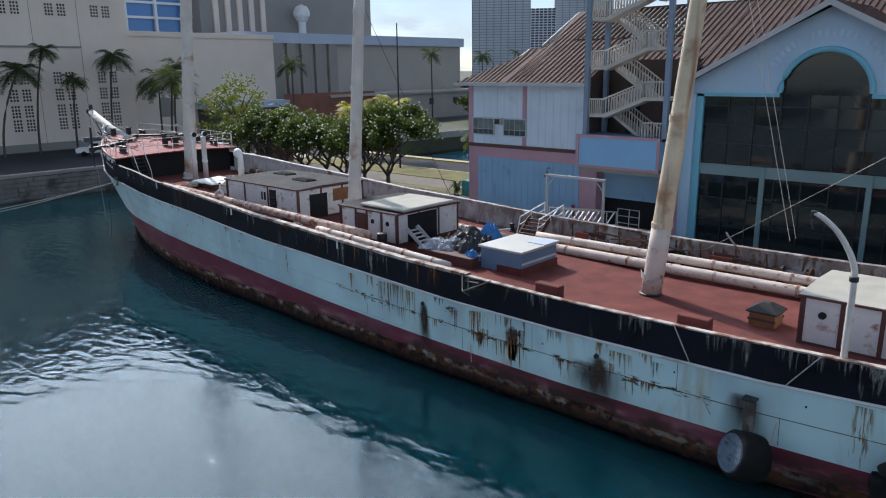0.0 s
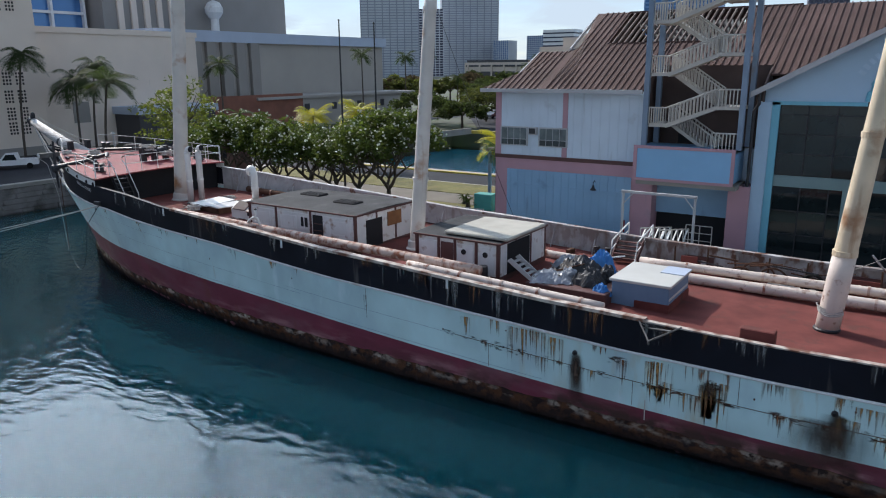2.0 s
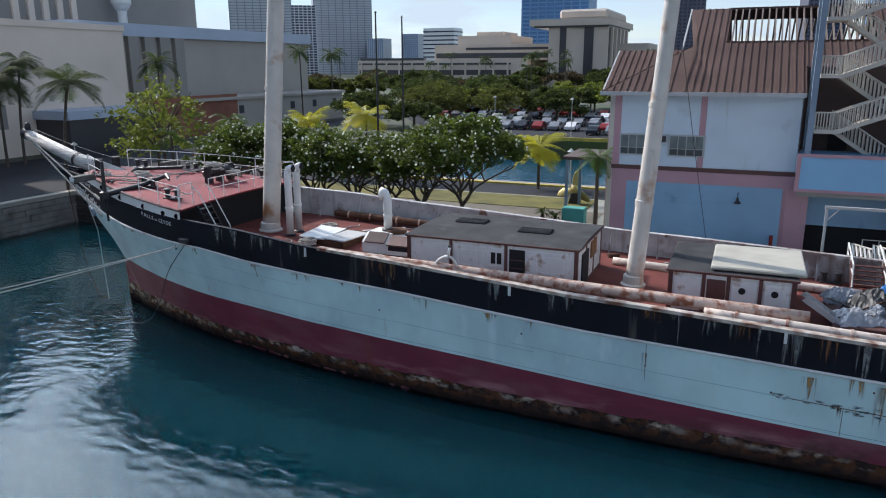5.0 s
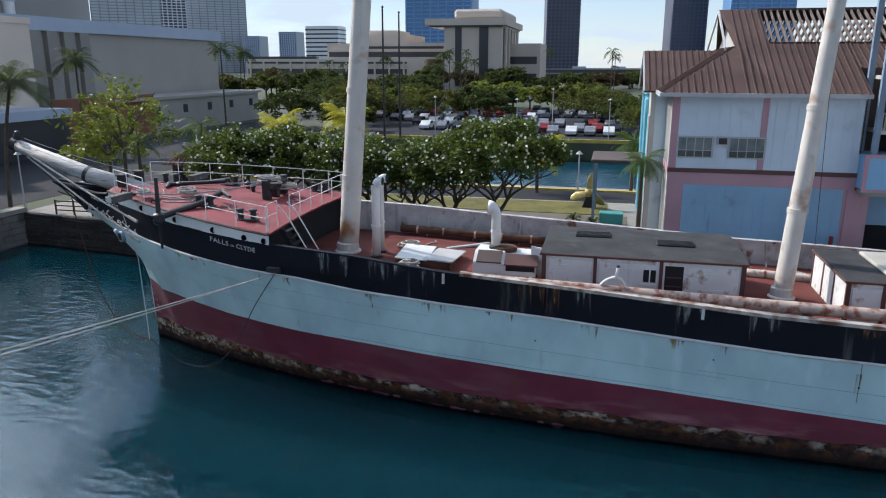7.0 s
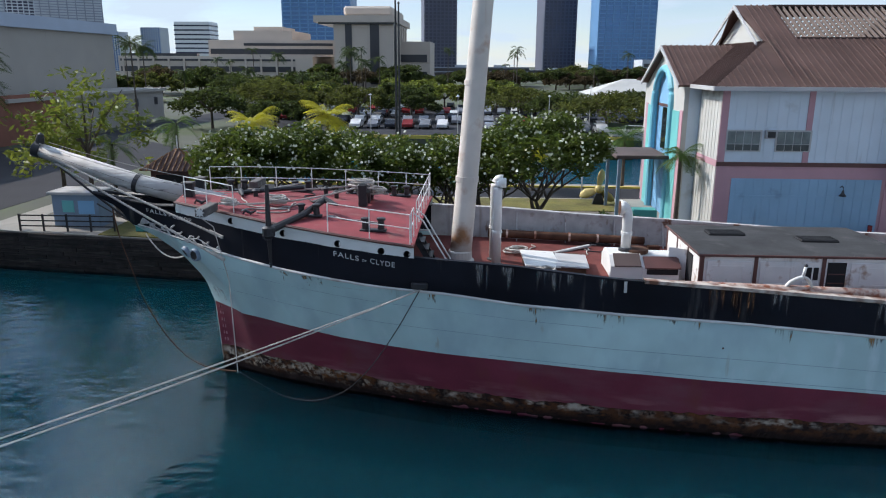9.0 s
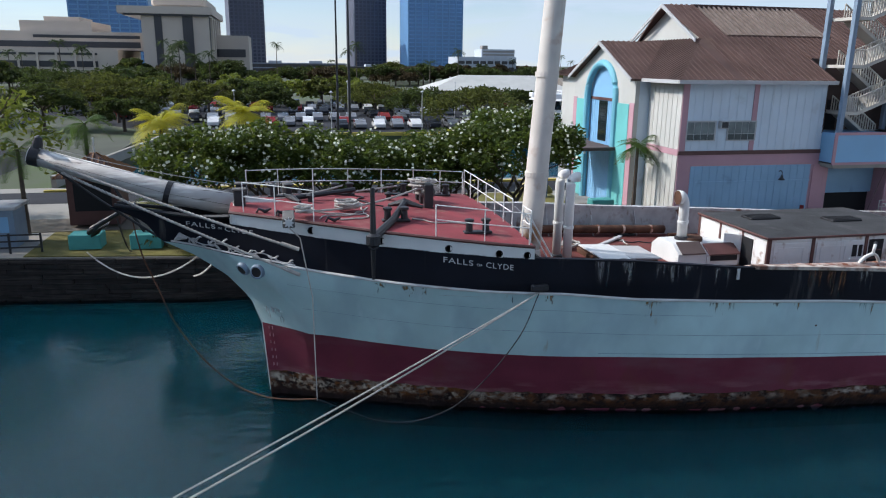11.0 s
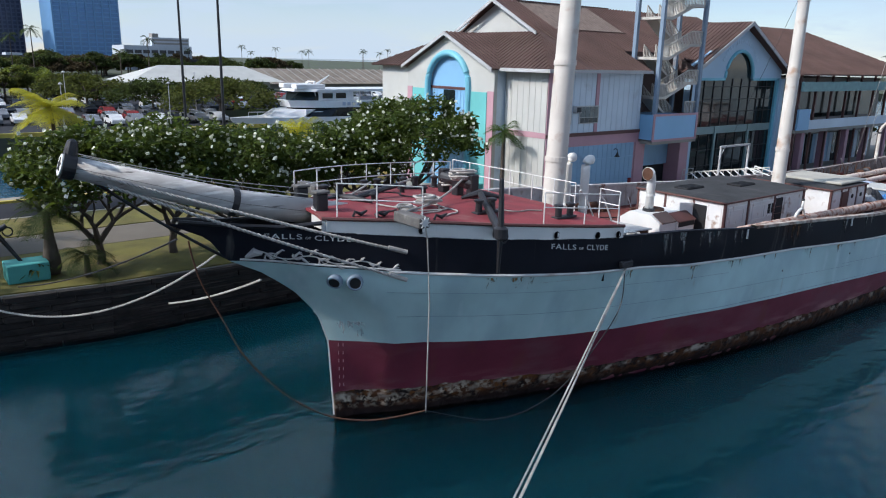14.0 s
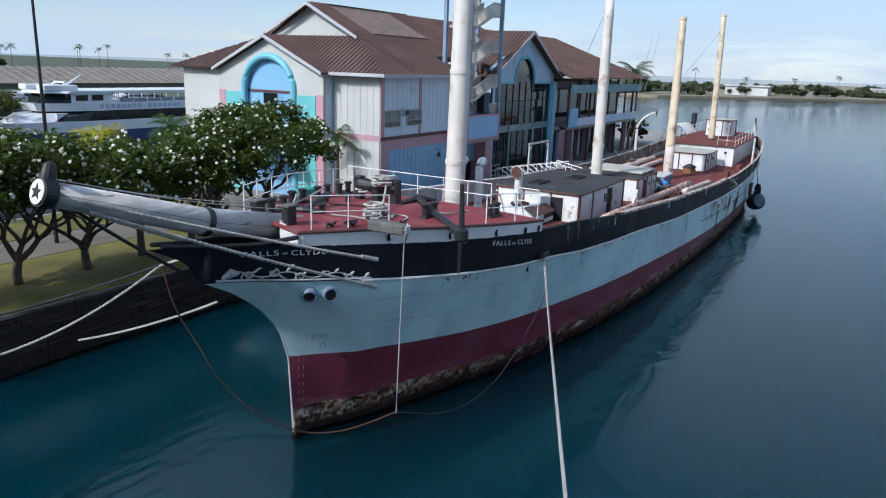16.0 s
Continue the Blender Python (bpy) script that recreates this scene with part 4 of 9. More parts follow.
for xx in (34.2, 35.35):
    port = lathe(B(), (xx, -2.38, 5.15), [(.001, 0), (.13, 0), (.13, .05), (.001, .05)], 14, (0, -1, 0))
    p("porthole", port, "dark", "round dark porthole")
p("roof_cover", box(B(), 33.0, 36.4, -2.2, 1.7, 5.84, 6.0, .05), "roof_cream", "pale cream roof sheet")
# shade of the open aft end, painted as a near-black panel
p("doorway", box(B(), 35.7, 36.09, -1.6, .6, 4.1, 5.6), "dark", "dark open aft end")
h4, p = deckhouse(55.6, 60.6, 1.9, 3.55, 5.25, "white companion house with brown posts and white roof", (55.67, 56.9, 58.1, 59.3, 60.53), "roof_cream")
for xx in (56.3, 58.7):
    p("porthole", lathe(B(), (xx, -1.9, 4.7), [(.001, 0), (.13, 0), (.13, .05), (.001, .05)], 14, (0, -1, 0)), "dark", "round dark porthole")
h5, p = deckhouse(70.0, 73.2, 1.35, 5.95, 7.75, "white poop charthouse with flat roof", (70.07, 73.13), "roof_cream")

# ---- bowsprit ----
TIP, GAM = Vector((-7.53, .46, 9.57)), Vector((-3.1, .22, 8.18))     # the spar bears a little to starboard
bm = tube(B(), [(1.0, 0, 7.30), GAM, TIP], [.44, .40, .30], 24)
spar = part("bowsprit", bm, "spar_wood", ship, "thick weathered grey bowsprit", True)
ax_b = (TIP - GAM).normalized()


def spar_y(x):
    return .46 * (1.0 - x) / 8.53


# seams between the staves of the built-up spar
for a_ in (20, 75, 130, 185, 240, 300):
    u_ = (Vector((0, math.cos(radians(a_)), 0)) + Vector((-ax_b.z, 0, -ax_b.x)) * -math.sin(radians(a_)))
    part("stave_seam", tube(B(), [Vector((.6, .02, 7.39)) + u_ * .437, GAM + u_ * .399, TIP + u_ * .300], .007, 4), "old_timber", spar)
part("cap_band", lathe(B(), TIP, [(.35, -.22), (.36, .02), (.36, .10)], 24, ax_b), "dark_iron", spar)
part("cap_disc", lathe(B(), TIP + ax_b * .11, [(.30, 0), (.30, .03), (.001, .031)], 24, ax_b), "white_paint", spar, "round white end plate")
part("gammon_band", lathe(B(), GAM, [(.43, -.1), (.43, .1)], 20, ax_b), "dark_iron", spar)

# ---- maritime building ----
house = thing("pier_building", "two-storey blue, pink and grey pier building with brown metal roofs", "building", (0, 0, QZ))


def hp(name, bm, m, label="", parent=None):
    bm.transform(Matrix.Translation((0, 0, -QZ)))
    return part(name, bm, m, parent or house, label)


BX = 24.95
WY = 15.2                      # face of the long wall
EAVE = 12.0
hp("wall", box(B(), 26.1, 36.6, WY, 36.0, QZ - .2, EAVE), "siding_grey", "grey-blue ribbed metal siding")
hp("wall", box(B(), 36.6, 43.4, WY + 1.3, 36.0, QZ - .2, 8.6), "siding_grey")
hp("wall", box(B(), 36.6, 43.4, 17.3, 36.0, 8.6, EAVE), "stair_brown")
for x in (36.55, 43.35):
    hp("recess_side", prism(B(), [(x, WY, 8.6), (x, 17.3, 8.6), (x, 17.3, 13.4), (x, WY, 12.3)], (.1, 0, 0)), "stair_brown")
hp("recess_head", box(B(), 36.6, 43.4, 17.2, 17.4, EAVE - .1, 13.45), "stair_brown")
hp("recess_door", box(B(), 38.2, 39.2, 17.24, 17.3, 8.66, 10.7), "dark", "dark doorway on the stair landing")


def battens(xs, y, z0, z1, material, along="x"):
    """Upright joint battens that divide the metal siding into sheets."""
    me = bpy.data.meshes.new("batten")
    b_ = box(B(), -.014, .014, -.012, .012, 0, z1 - z0); b_.to_mesh(me); b_.free()
    me.materials.append(M[material])
    for v in xs:
        o = new("batten", me)
        o.parent = house
        o.location = (v, y, z0 - QZ) if along == "x" else (y, v, z0 - QZ)


battens(np.arange(26.9, 36.4, .62), WY - .01, 7.5, EAVE - .1, "siding_grey")
battens(np.arange(27.3, 36.0, .55), WY - .10, QZ, 6.5, "siding_blue")
battens(np.arange(15.8, 19.4, .6), 25.99, 7.6, EAVE - .1, "siding_white", "y")
battens(np.arange(15.8, 19.4, .6), 25.99, QZ, 7.2, "siding_white", "y")
battens(np.arange(22.9, 27.4, .42), BX + .21, QZ, 10.2, "panel_blue", "y")
hp("door_rail", box(B(), 27.0, 36.0, WY - .13, WY - .09, 5.35, 5.47), "siding_blue")
lamp_ = hp("wall_lamp", lathe(B(), (33.6, WY - .45, 5.55), [(.03, .35), (.06, .3), (.1, .15), (.22, 0), (.2, -.02)], 14), "dark_iron", "dark gooseneck barn lamp")
hp("arm", tube(B(), [(33.6, WY - .05, 6.0), (33.6, WY - .25, 6.15), (33.6, WY - .45, 6.05), (33.6, WY - .45, 5.9)], .025, 6), "dark_iron", "", lamp_)
hp("extinguisher_box", box(B(), 35.55, 35.75, WY - .3, WY - .09, 2.9, 3.7, .02), "car_red", "small red extinguisher box")
hp("string_course", box(B(), 26.0, 36.65, WY - .10, WY + .05, 7.25, 7.5), "brown_trim", "dark ledge between the storeys")
hp("base_band", box(B(), 26.05, 36.6, WY - .05, WY, QZ, 7.25), "pink", "dusty pink painted band")
hp("base_siding", box(B(), 27.0, 36.0, WY - .09, WY - .05, QZ, 6.5), "siding_blue", "blue ribbed siding")
hp("corner_post", box(B(), 26.02, 26.45, WY - .06, WY, 7.5, EAVE), "pink")
hp("corner_post", box(B(), 31.1, 31.45, WY - .06, WY, 7.5, EAVE), "pink")
for a in (26.5, 29.45):
    w = hp("window", box(B(), a - .08, a + 2.05, WY - .08, WY - .02, 8.15, 9.45), "fascia", "white framed window with dark panes, the upper ones painted paler as reflection")
    for i in range(4):
        for j, (zz, hh) in enumerate(((8.22, .36), (8.62, .74))):
            hp("pane", box(B(), a + .02 + i * .49, a + .46 + i * .49, WY - .10, WY - .075, zz, zz + hh), "pane_grey" if j == 0 else "pane_reflect", "", w)
hp("air_conditioner", box(B(), 28.72, 29.3, WY - .35, WY, 8.95, 9.45, .02), "fascia", "box air conditioner")
hp("grille", box(B(), 28.78, 29.24, WY - .37, WY - .34, 9.02, 9.38), "roof_felt")
# bow-facing wall and arched bay
hp("end_siding", box(B(), 26.0, 26.1, WY + .05, 19.5, 7.6, EAVE), "siding_white", "pale ribbed siding")
hp("end_siding", box(B(), 26.0, 26.1, WY + .05, 19.5, QZ, 7.2), "siding_white")
hp("end_band", box(B(), 25.97, 26.1, WY - .03, 19.5, 7.2, 7.6), "pink")
hp("end_siding", box(B(), 26.0, 26.1, 30.6, 36.0, QZ, EAVE), "siding_white")


def gable_wall(x0, x1, y0, y1, z0, zs, za, opening):
    """An upright gabled wall with an arched opening, in the plane of y and z."""
    bm = B()
    (a0, a1, zb, zspring) = opening
    mid, rad = (a0 + a1) / 2, (a1 - a0) / 2
    arc = [(mid - rad * math.cos(math.pi * k / 16), zspring + rad * math.sin(math.pi * k / 16)) for k in range(17)]
    ym = (y0 + y1) / 2
    half = [arc[k] for k in range(9)]
    left = [(y0, z0), (a0, z0), (a0, zb)] + half + [(ym, za), (y0, zs)]
    right = [(y1, z0), (a1, z0), (a1, zb)] + [(2 * mid - a, b) for a, b in half] + [(ym, za), (y1, zs)]
    for poly in (left, right):
        prism(bm, [(x0, a, b) for a, b in poly], (x1 - x0, 0, 0))
    return bm


hp("bay_wall", gable_wall(BX, BX + .3, 19.6, 30.5, QZ, EAVE - .1, 14.4, (22.6, 27.5, QZ, 10.4)), "siding_white", "cream gable wall with a tall arch")
hp("bay_side", box(B(), BX + .3, 26.1, 19.6, 19.8, QZ, EAVE), "siding_grey")
hp("bay_side", box(B(), BX + .3, 26.1, 30.3, 30.5, QZ, EAVE), "siding_grey")
hp("pier_strip", box(B(), BX - .05, BX, 19.6, 20.3, QZ, 10.3), "pink"); hp("pier_strip", box(B(), BX - .05, BX, 29.8, 30.5, QZ, 10.3), "pink")
hp("teal_panel", box(B(), BX - .06, BX, 20.35, 22.3, QZ, 10.2), "teal", "teal painted panel"); hp("teal_panel", box(B(), BX - .06, BX, 27.8, 29.75, QZ, 10.2), "teal")
arc = [(BX - .06, 25.05 - 2.6 * math.cos(math.pi * k / 20), 10.4 + 2.6 * math.sin(math.pi * k / 20)) for k in range(21)]
hp("arch_trim", tube(B(), [(BX - .02, 22.45, QZ)] + arc + [(BX - .02, 27.65, QZ)], .27, 10), "cyan_trim", "cyan arch moulding")
bm = prism(B(), [(BX + .22, 22.4, QZ), (BX + .22, 27.7, QZ), (BX + .22, 27.7, 10.4)] + [(BX + .22, 25.05 + 2.65 * math.cos(math.pi * k / 16), 10.4 + 2.65 * math.sin(math.pi * k / 16)) for k in range(1, 16)] + [(BX + .22, 22.4, 10.4)], (.1, 0, 0))
hp("arch_panel", bm, "panel_blue", "blue boarded arch infill")
hp("arch_bar", box(B(), BX + .16, BX + .23, 22.6, 27.5, 10.25, 10.45), "brown_trim")
hp("arch_window", box(B(), BX + .15, BX + .23, 24.4, 25.8, 7.2, 10.2), "glass", "dark window in the arch")


def roof_sheet(name, pts, ribs_dir, label="", spacing=0.42):
    """A sloping roof face with raised ribs running down its slope."""
    pts = [Vector(q) for q in pts]
    nrm = (pts[1] - pts[0]).cross(pts[2] - pts[1]).normalized()
    if nrm.z < 0:
        nrm = -nrm
    bm = prism(B(), pts, -nrm * .12)
    sheet = hp(name, bm, "roof_brown", label)
    d = Vector(ribs_dir); d = (d - nrm * d.dot(nrm)).normalized()
    side = nrm.cross(d).normalized()
    us = [q.dot(side) for q in pts]
    u = min(us) + spacing * .5
    while u < max(us):
        hits = []
        for i in range(len(pts)):
            a, b = pts[i], pts[(i + 1) % len(pts)]
            ua, ub = a.dot(side), b.dot(side)
            if (ua - u) * (ub - u) < 0:
                hits.append(a.lerp(b, (u - ua) / (ub - ua)))
        if len(hits) == 2:
            p0, p1 = hits
            q = [p0 - side * .035, p0 + side * .035, p1 + side * .035, p1 - side * .035]
            hp("rib", prism(B(), [v + nrm * .003 for v in q], nrm * .06), "roof_brown", "", sheet)
        u += spacing
    return sheet


EO = 0.75                      # how far the eaves stand out
E0, E1 = WY - EO, 36.8
APX, APZ = 29.9, 17.35          # upper gable at the bow end of the ridge
RY = 25.1
NY, NZ = 20.3, EAVE + (20.3 - E0) * (APZ - EAVE) / (RY - E0)     # lower edge of the notch in the slope
roof_sheet("roof", [(25.3, E0, EAVE), (32.0, E0, EAVE), (32.0, RY, APZ), (29.3, RY, APZ), (30.0, 20.2, 14.75)], (0, 1, .55), "brown ribbed metal roof")
roof_sheet("roof", [(32.0, E0, EAVE), (36.65, E0, EAVE), (36.65, NY, NZ), (32.0, NY, NZ)], (0, 1, .55))
roof_sheet("roof", [(36.65, 17.2, 13.45), (43.6, 17.2, 13.45), (43.6, NY, NZ), (36.65, NY, NZ)], (0, 1, .55))
hp("notch_side", prism(B(), [(31.9, NY, NZ - .1), (31.9, RY, NZ - .1), (31.9, RY, APZ)], (.1, 0, 0)), "roof_brown")
hp("notch_side", prism(B(), [(43.45, NY, NZ - .1), (43.45, RY, NZ - .1), (43.45, RY, APZ)], (.1, 0, 0)), "roof_brown")
hp("notch_floor", box(B(), 31.9, 43.6, NY, RY, NZ - .35, NZ - .2), "roof_felt")
NR = 30.0                       # upper edge of the rear slope below the open screen
NRZ = EAVE + (E1 - NR) * (APZ - EAVE) / (E1 - RY)
roof_sheet("roof", [(25.3, E1, EAVE), (32.0, E1, EAVE), (32.0, RY, APZ), (29.3, RY, APZ), (30.0, 30.0, 14.75)], (0, 1, -.5))
roof_sheet("roof", [(32.0, E1, EAVE), (43.6, E1, EAVE), (43.6, NR, NRZ), (32.0, NR, NRZ)], (0, 1, -.5))
roof_sheet("roof", [(25.3, E0, EAVE), (30.0, 20.2, 14.75), (30.0, 30.0, 14.75), (25.3, E1, EAVE)], (1, 0, .58))
hp("gable_face", prism(B(), [(30.15, 20.4, 14.7), (30.15, 29.8, 14.7), (30.15, RY, 17.2)], (.2, 0, 0)), "siding_white", "weathered white gable boards")
for s in (-1, 1):
    hp("bargeboard", prism(B(), [(29.3, RY, APZ + .03), (29.3, RY + s * 5.1, 14.72), (29.3, RY + s * 5.1, 14.5), (29.3, RY, APZ - .25)], (.1, 0, 0)), "fascia")
    hp("bargeboard", prism(B(), [(BX - .55, RY, 14.62), (BX - .55, RY + s * 5.7, 11.98), (BX - .55, RY + s * 5.7, 11.75), (BX - .55, RY, 14.35)], (.1, 0, 0)), "fascia")
roof_sheet("roof", [(BX - .5, RY - 5.75, 11.95), (BX - .5, RY, 14.6), (30.0, RY, 14.6), (26.0, RY - 5.75, 11.95)], (0, 1, .46))
roof_sheet("roof", [(BX - .5, RY + 5.75, 11.95), (BX - .5, RY, 14.6), (30.0, RY, 14.6), (26.0, RY + 5.75, 11.95)], (0, 1, -.46))
hp("gutter", box(B(), 25.2, 36.65, E0 - .12, E0, EAVE - .22, EAVE + .02), "fascia", "pale gutter along the eaves")
hp("gutter", box(B(), 25.18, 25.3, E0, 19.4, EAVE - .22, EAVE + .02), "fascia")
hp("soffit", box(B(), 25.3, 36.6, E0, WY, EAVE - .12, EAVE - .06), "siding_grey")
# open upper slopes: bare battens either side of the ridge, crossing one another to the eye
XO = 40.5                      # where the sheeting begins again
SM = 26.4                      # lower edge of the sheeted strip behind the ridge
slope_b = (APZ - EAVE) / (E1 - RY)
roof_sheet("roof", [(XO, NY, NZ), (43.6, NY, NZ), (43.6, RY, APZ), (XO, RY, APZ)], (0, 1, .55))
roof_sheet("roof", [(32.0, SM, APZ - slope_b * (SM - RY)), (43.6, SM, APZ - slope_b * (SM - RY)), (43.6, RY, APZ), (32.0, RY, APZ)], (0, 1, -.5))
roof_sheet("roof", [(XO, NR, NRZ), (43.6, NR, NRZ), (43.6, SM, APZ - slope_b * (SM - RY)), (XO, SM, APZ - slope_b * (SM - RY))], (0, 1, -.5))
lt = hp("ridge_screen", box(B(), 31.9, 43.6, RY - .1, RY + .1, APZ - .12, APZ + .05), "roof_brown", "brown ridge beam between open roof battens")
hp("screen_sill", box(B(), 32.0, XO, NY - .02, NY + .14, NZ - .1, NZ + .10), "roof_brown", "", lt)
for k in range(20):
    x = 32.25 + k * .42
    hp("roof_batten", prism(B(), [(x, NY, NZ), (x, RY, APZ), (x, RY, APZ - .22), (x, NY, NZ - .22)], (.09, 0, 0)), "lattice_wood", "", lt)
    hp("roof_batten", prism(B(), [(x, NR, NRZ), (x, SM, APZ - slope_b * (SM - RY)), (x, SM, APZ - slope_b * (SM - RY) - .22), (x, NR, NRZ - .22)], (.11, 0, 0)), "lattice_wood", "", lt)
# balcony box and stair tower
bal = hp("balcony", box(B(), 36.6, 42.4, 13.85, 16.6, 6.72, 8.66), "panel_blue", "bright blue balcony box")
for bx_ in (box(B(), 36.55, 42.45, 13.80, 13.86, 8.56, 8.74), box(B(), 36.55, 42.45, 13.80, 13.86, 6.6, 6.76), box(B(), 36.5, 36.72, 13.79, 13.87, 6.6, 8.74), box(B(), 42.25, 42.45, 13.79, 13.87, 6.6, 8.74)):
    hp("balcony_trim", bx_, "pink", "", bal)
hp("balcony_sill", box(B(), 36.7, 42.6, 13.9, 16.6, 6.35, 6.62), "concrete")
hp("roller_shutter", box(B(), 37.4, 42.0, WY + .9, WY + 1.0, 4.3, 6.4), "siding_blue", "blue roller shutter half lowered")
# the dim interior behind the shutter is a near-black panel
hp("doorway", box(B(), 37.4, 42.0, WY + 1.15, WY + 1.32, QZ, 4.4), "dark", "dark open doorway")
hp("door_pillar", box(B(), 36.2, 37.4, WY - .12, WY + 1.3, QZ, 6.5), "pink"); hp("door_pillar", box(B(), 42.0, 43.2, WY - .3, WY + 1.3, QZ, 6.5), "pink")
for x in (37.0, 42.55):
    hp("stair_post", box(B(), x - .15, x + .15, 14.0, 14.3, 8.7, 21), "steel_blue", "blue-grey steel stair post")
    hp("stair_post", box(B(), x - .15, x + .15, 16.4, 16.7, 8.7, 21), "steel_blue")


bal_me = bpy.data.meshes.new("baluster")
bm = box(B(), -.03, .03, -.03, .03, 0, .95); bm.to_mesh(bal_me); bm.free()
bal_me.materials.append(M["rail_cream"])


def baluster(parent, x, y, z):
    o = new("baluster", bal_me)
    o.parent = parent
    o.location = (x, y, z - QZ)


def stair(x0, z0, x1, z1, y0, y1):
    fl = hp("stair_flight", prism(B(), [(x0, y0, z0 - .25), (x1, y0, z1 - .25), (x1, y0, z1), (x0, y0, z0)], (0, y1 - y0, 0)), "rail_cream", "cream painted steel stair flight")
    for y in (y0, y1):
        hp("handrail", tube(B(), [(x0, y, z0 + .95), (x1, y, z1 + .95)], .05, 6), "rail_cream", "", fl)
        for k in range(15):
            f = k / 14
            baluster(fl, x0 + (x1 - x0) * f, y, z0 + (z1 - z0) * f)


def landing(x0, x1, z, y0, y1):
    ld = hp("stair_landing", box(B(), x0, x1, y0, y1, z - .2, z), "rail_cream", "cream stair landing")
    hp("handrail", tube(B(), [(x0, y0, z + .95), (x1, y0, z + .95)], .05, 6), "rail_cream", "", ld)
    for k in range(8):
        baluster(ld, x0 + (x1 - x0) * k / 7, y0, z)


for i in range(4):
    zb = 10.05 + i * 3.0
    landing(37.2, 38.2, zb, 14.2, 16.6)
    stair(38.2, zb, 41.0, zb + 1.1, 14.2, 15.2)
    landing(41.0, 42.4, zb + 1.1, 14.2, 16.6)
    stair(41.0, zb + 1.1 - 3.0 + .0, 38.2, zb, 15.5, 16.6)
landing(41.0, 42.4, 8.66, 14.2, 16.6)
# glazed gable hall
HALL_POSTS = (48.06, 53.6)
GX0, GX1, GY = 43.9, 57.6, 15.5
hall_front = B()
(a0, a1, zb_, z_sp) = (48.6, 53.2, 11.45, 11.5)
arcq = [(50.9 - 2.3 * math.cos(math.pi * k / 16), 11.5 + 2.3 * math.sin(math.pi * k / 16)) for k in range(17)]
for sgn in (-1, 1):
    half = arcq[:9] if sgn < 0 else [(101.8 - a, b) for a, b in arcq[:9]]
    edge = 43.4 if sgn < 0 else 58.4
    prism(hall_front, [(edge, GY, 11.4), (half[0][0], GY, 11.4)] + [(a, GY, b) for a, b in half] + [(50.9, GY, 16.0), (edge, GY, 12.4)], (0, .3, 0))
hp("hall_front", hall_front, "stucco_blue", "pale blue gable with an arched window head")
hp("hall_pillar", box(B(), 43.2, 43.9, GY - .35, GY + .4, QZ, 11.4), "stucco_blue"); hp("hall_pillar", box(B(), 57.9, 58.6, GY - .35, GY + .4, QZ, 11.4), "stucco_blue")
hp("hall_pilaster", box(B(), 43.9, 44.3, GY - .12, GY + .3, QZ, 11.4), "cyan_trim", "cyan painted jamb"); hp("hall_pilaster", box(B(), 57.5, 57.9, GY - .12, GY + .3, QZ, 11.4), "cyan_trim")
hp("hall_lintel", box(B(), 43.9, 48.6, GY - .12, GY + .1, 11.25, 11.45), "cyan_trim"); hp("hall_lintel", box(B(), 53.2, 57.9, GY - .12, GY + .1, 11.25, 11.45), "cyan_trim")
for k in range(20):
    if k in (6, 14):
        continue
    a_ = math.pi * (.16 + .68 * k / 19)
    bb_ = box(B(), -.10, .10, -.02, .02, -.17, .17)
    bb_.transform(Matrix.Translation((50.9 - 3.15 * math.cos(a_), GY - .02, 11.5 + 3.15 * math.sin(a_))) @ Matrix.Rotation(-(math.pi / 2 - a_), 4, "Y"))
    hp("name_bar", bb_, "name_mark", "worn pale name mark")
hp("hall_arch", tube(B(), [(a, GY - .02, b) for a, b in arcq], .16, 8), "cyan_trim", "cyan arch moulding")
hall_glass = hp("hall_glazing", prism(B(), [(44.3, GY + .18, QZ), (57.5, GY + .18, QZ), (57.5, GY + .18, 11.4), (53.2, GY + .18, 11.4)] + [(2 * 50.9 - a, GY + .18, b) for a, b in arcq] + [(44.3, GY + .18, 11.4)], (0, .04, 0)), "glass", "tall dark reflecting curtain wall")
for x in np.linspace(44.3, 57.5, 10):
    hp("mullion", box(B(), x - .035, x + .035, GY + .08, GY + .18, QZ, 11.4), "dark_iron", "", hall_glass)
rg = random.Random(31)
xs_, zs_ = list(np.linspace(44.3, 57.5, 10)), [QZ, 3.8, 5.2, 6.6, 7.25, 8.5, 9.6, 10.7, 11.4]
for a_, b_ in zip(xs_, xs_[1:]):
    for c_, d_ in zip(zs_, zs_[1:]):
        o = hp("pane", box(B(), a_ + .03, b_ - .03, 0, .01, c_ + .03, d_ - .03), "glass", "", hall_glass)
        mid = Vector(((a_ + b_) / 2, 0, (c_ + d_) / 2 - QZ))
        o.data.transform(Matrix.Translation(-mid))
        o.matrix_basis = Matrix.Translation(mid + Vector((0, GY + .15, 0))) @ Matrix.Rotation(radians(rg.uniform(-.9, .9)), 4, "X") @ Matrix.Rotation(radians(rg.uniform(-.9, .9)), 4, "Z")
for z in (3.8, 5.2, 8.5, 9.6, 10.7):
    hp("transom", box(B(), 44.3, 57.5, GY + .10, GY + .18, z - .03, z + .03), "dark_iron", "", hall_glass)
hp("spandrel", box(B(), 44.3, 57.5, GY + .06, GY + .17, 6.6, 7.25), shade("spandrel", (0.16, 0.24, 0.24), 0.4, 0, .1, 2), "grey-green band across the glazing", hall_glass)
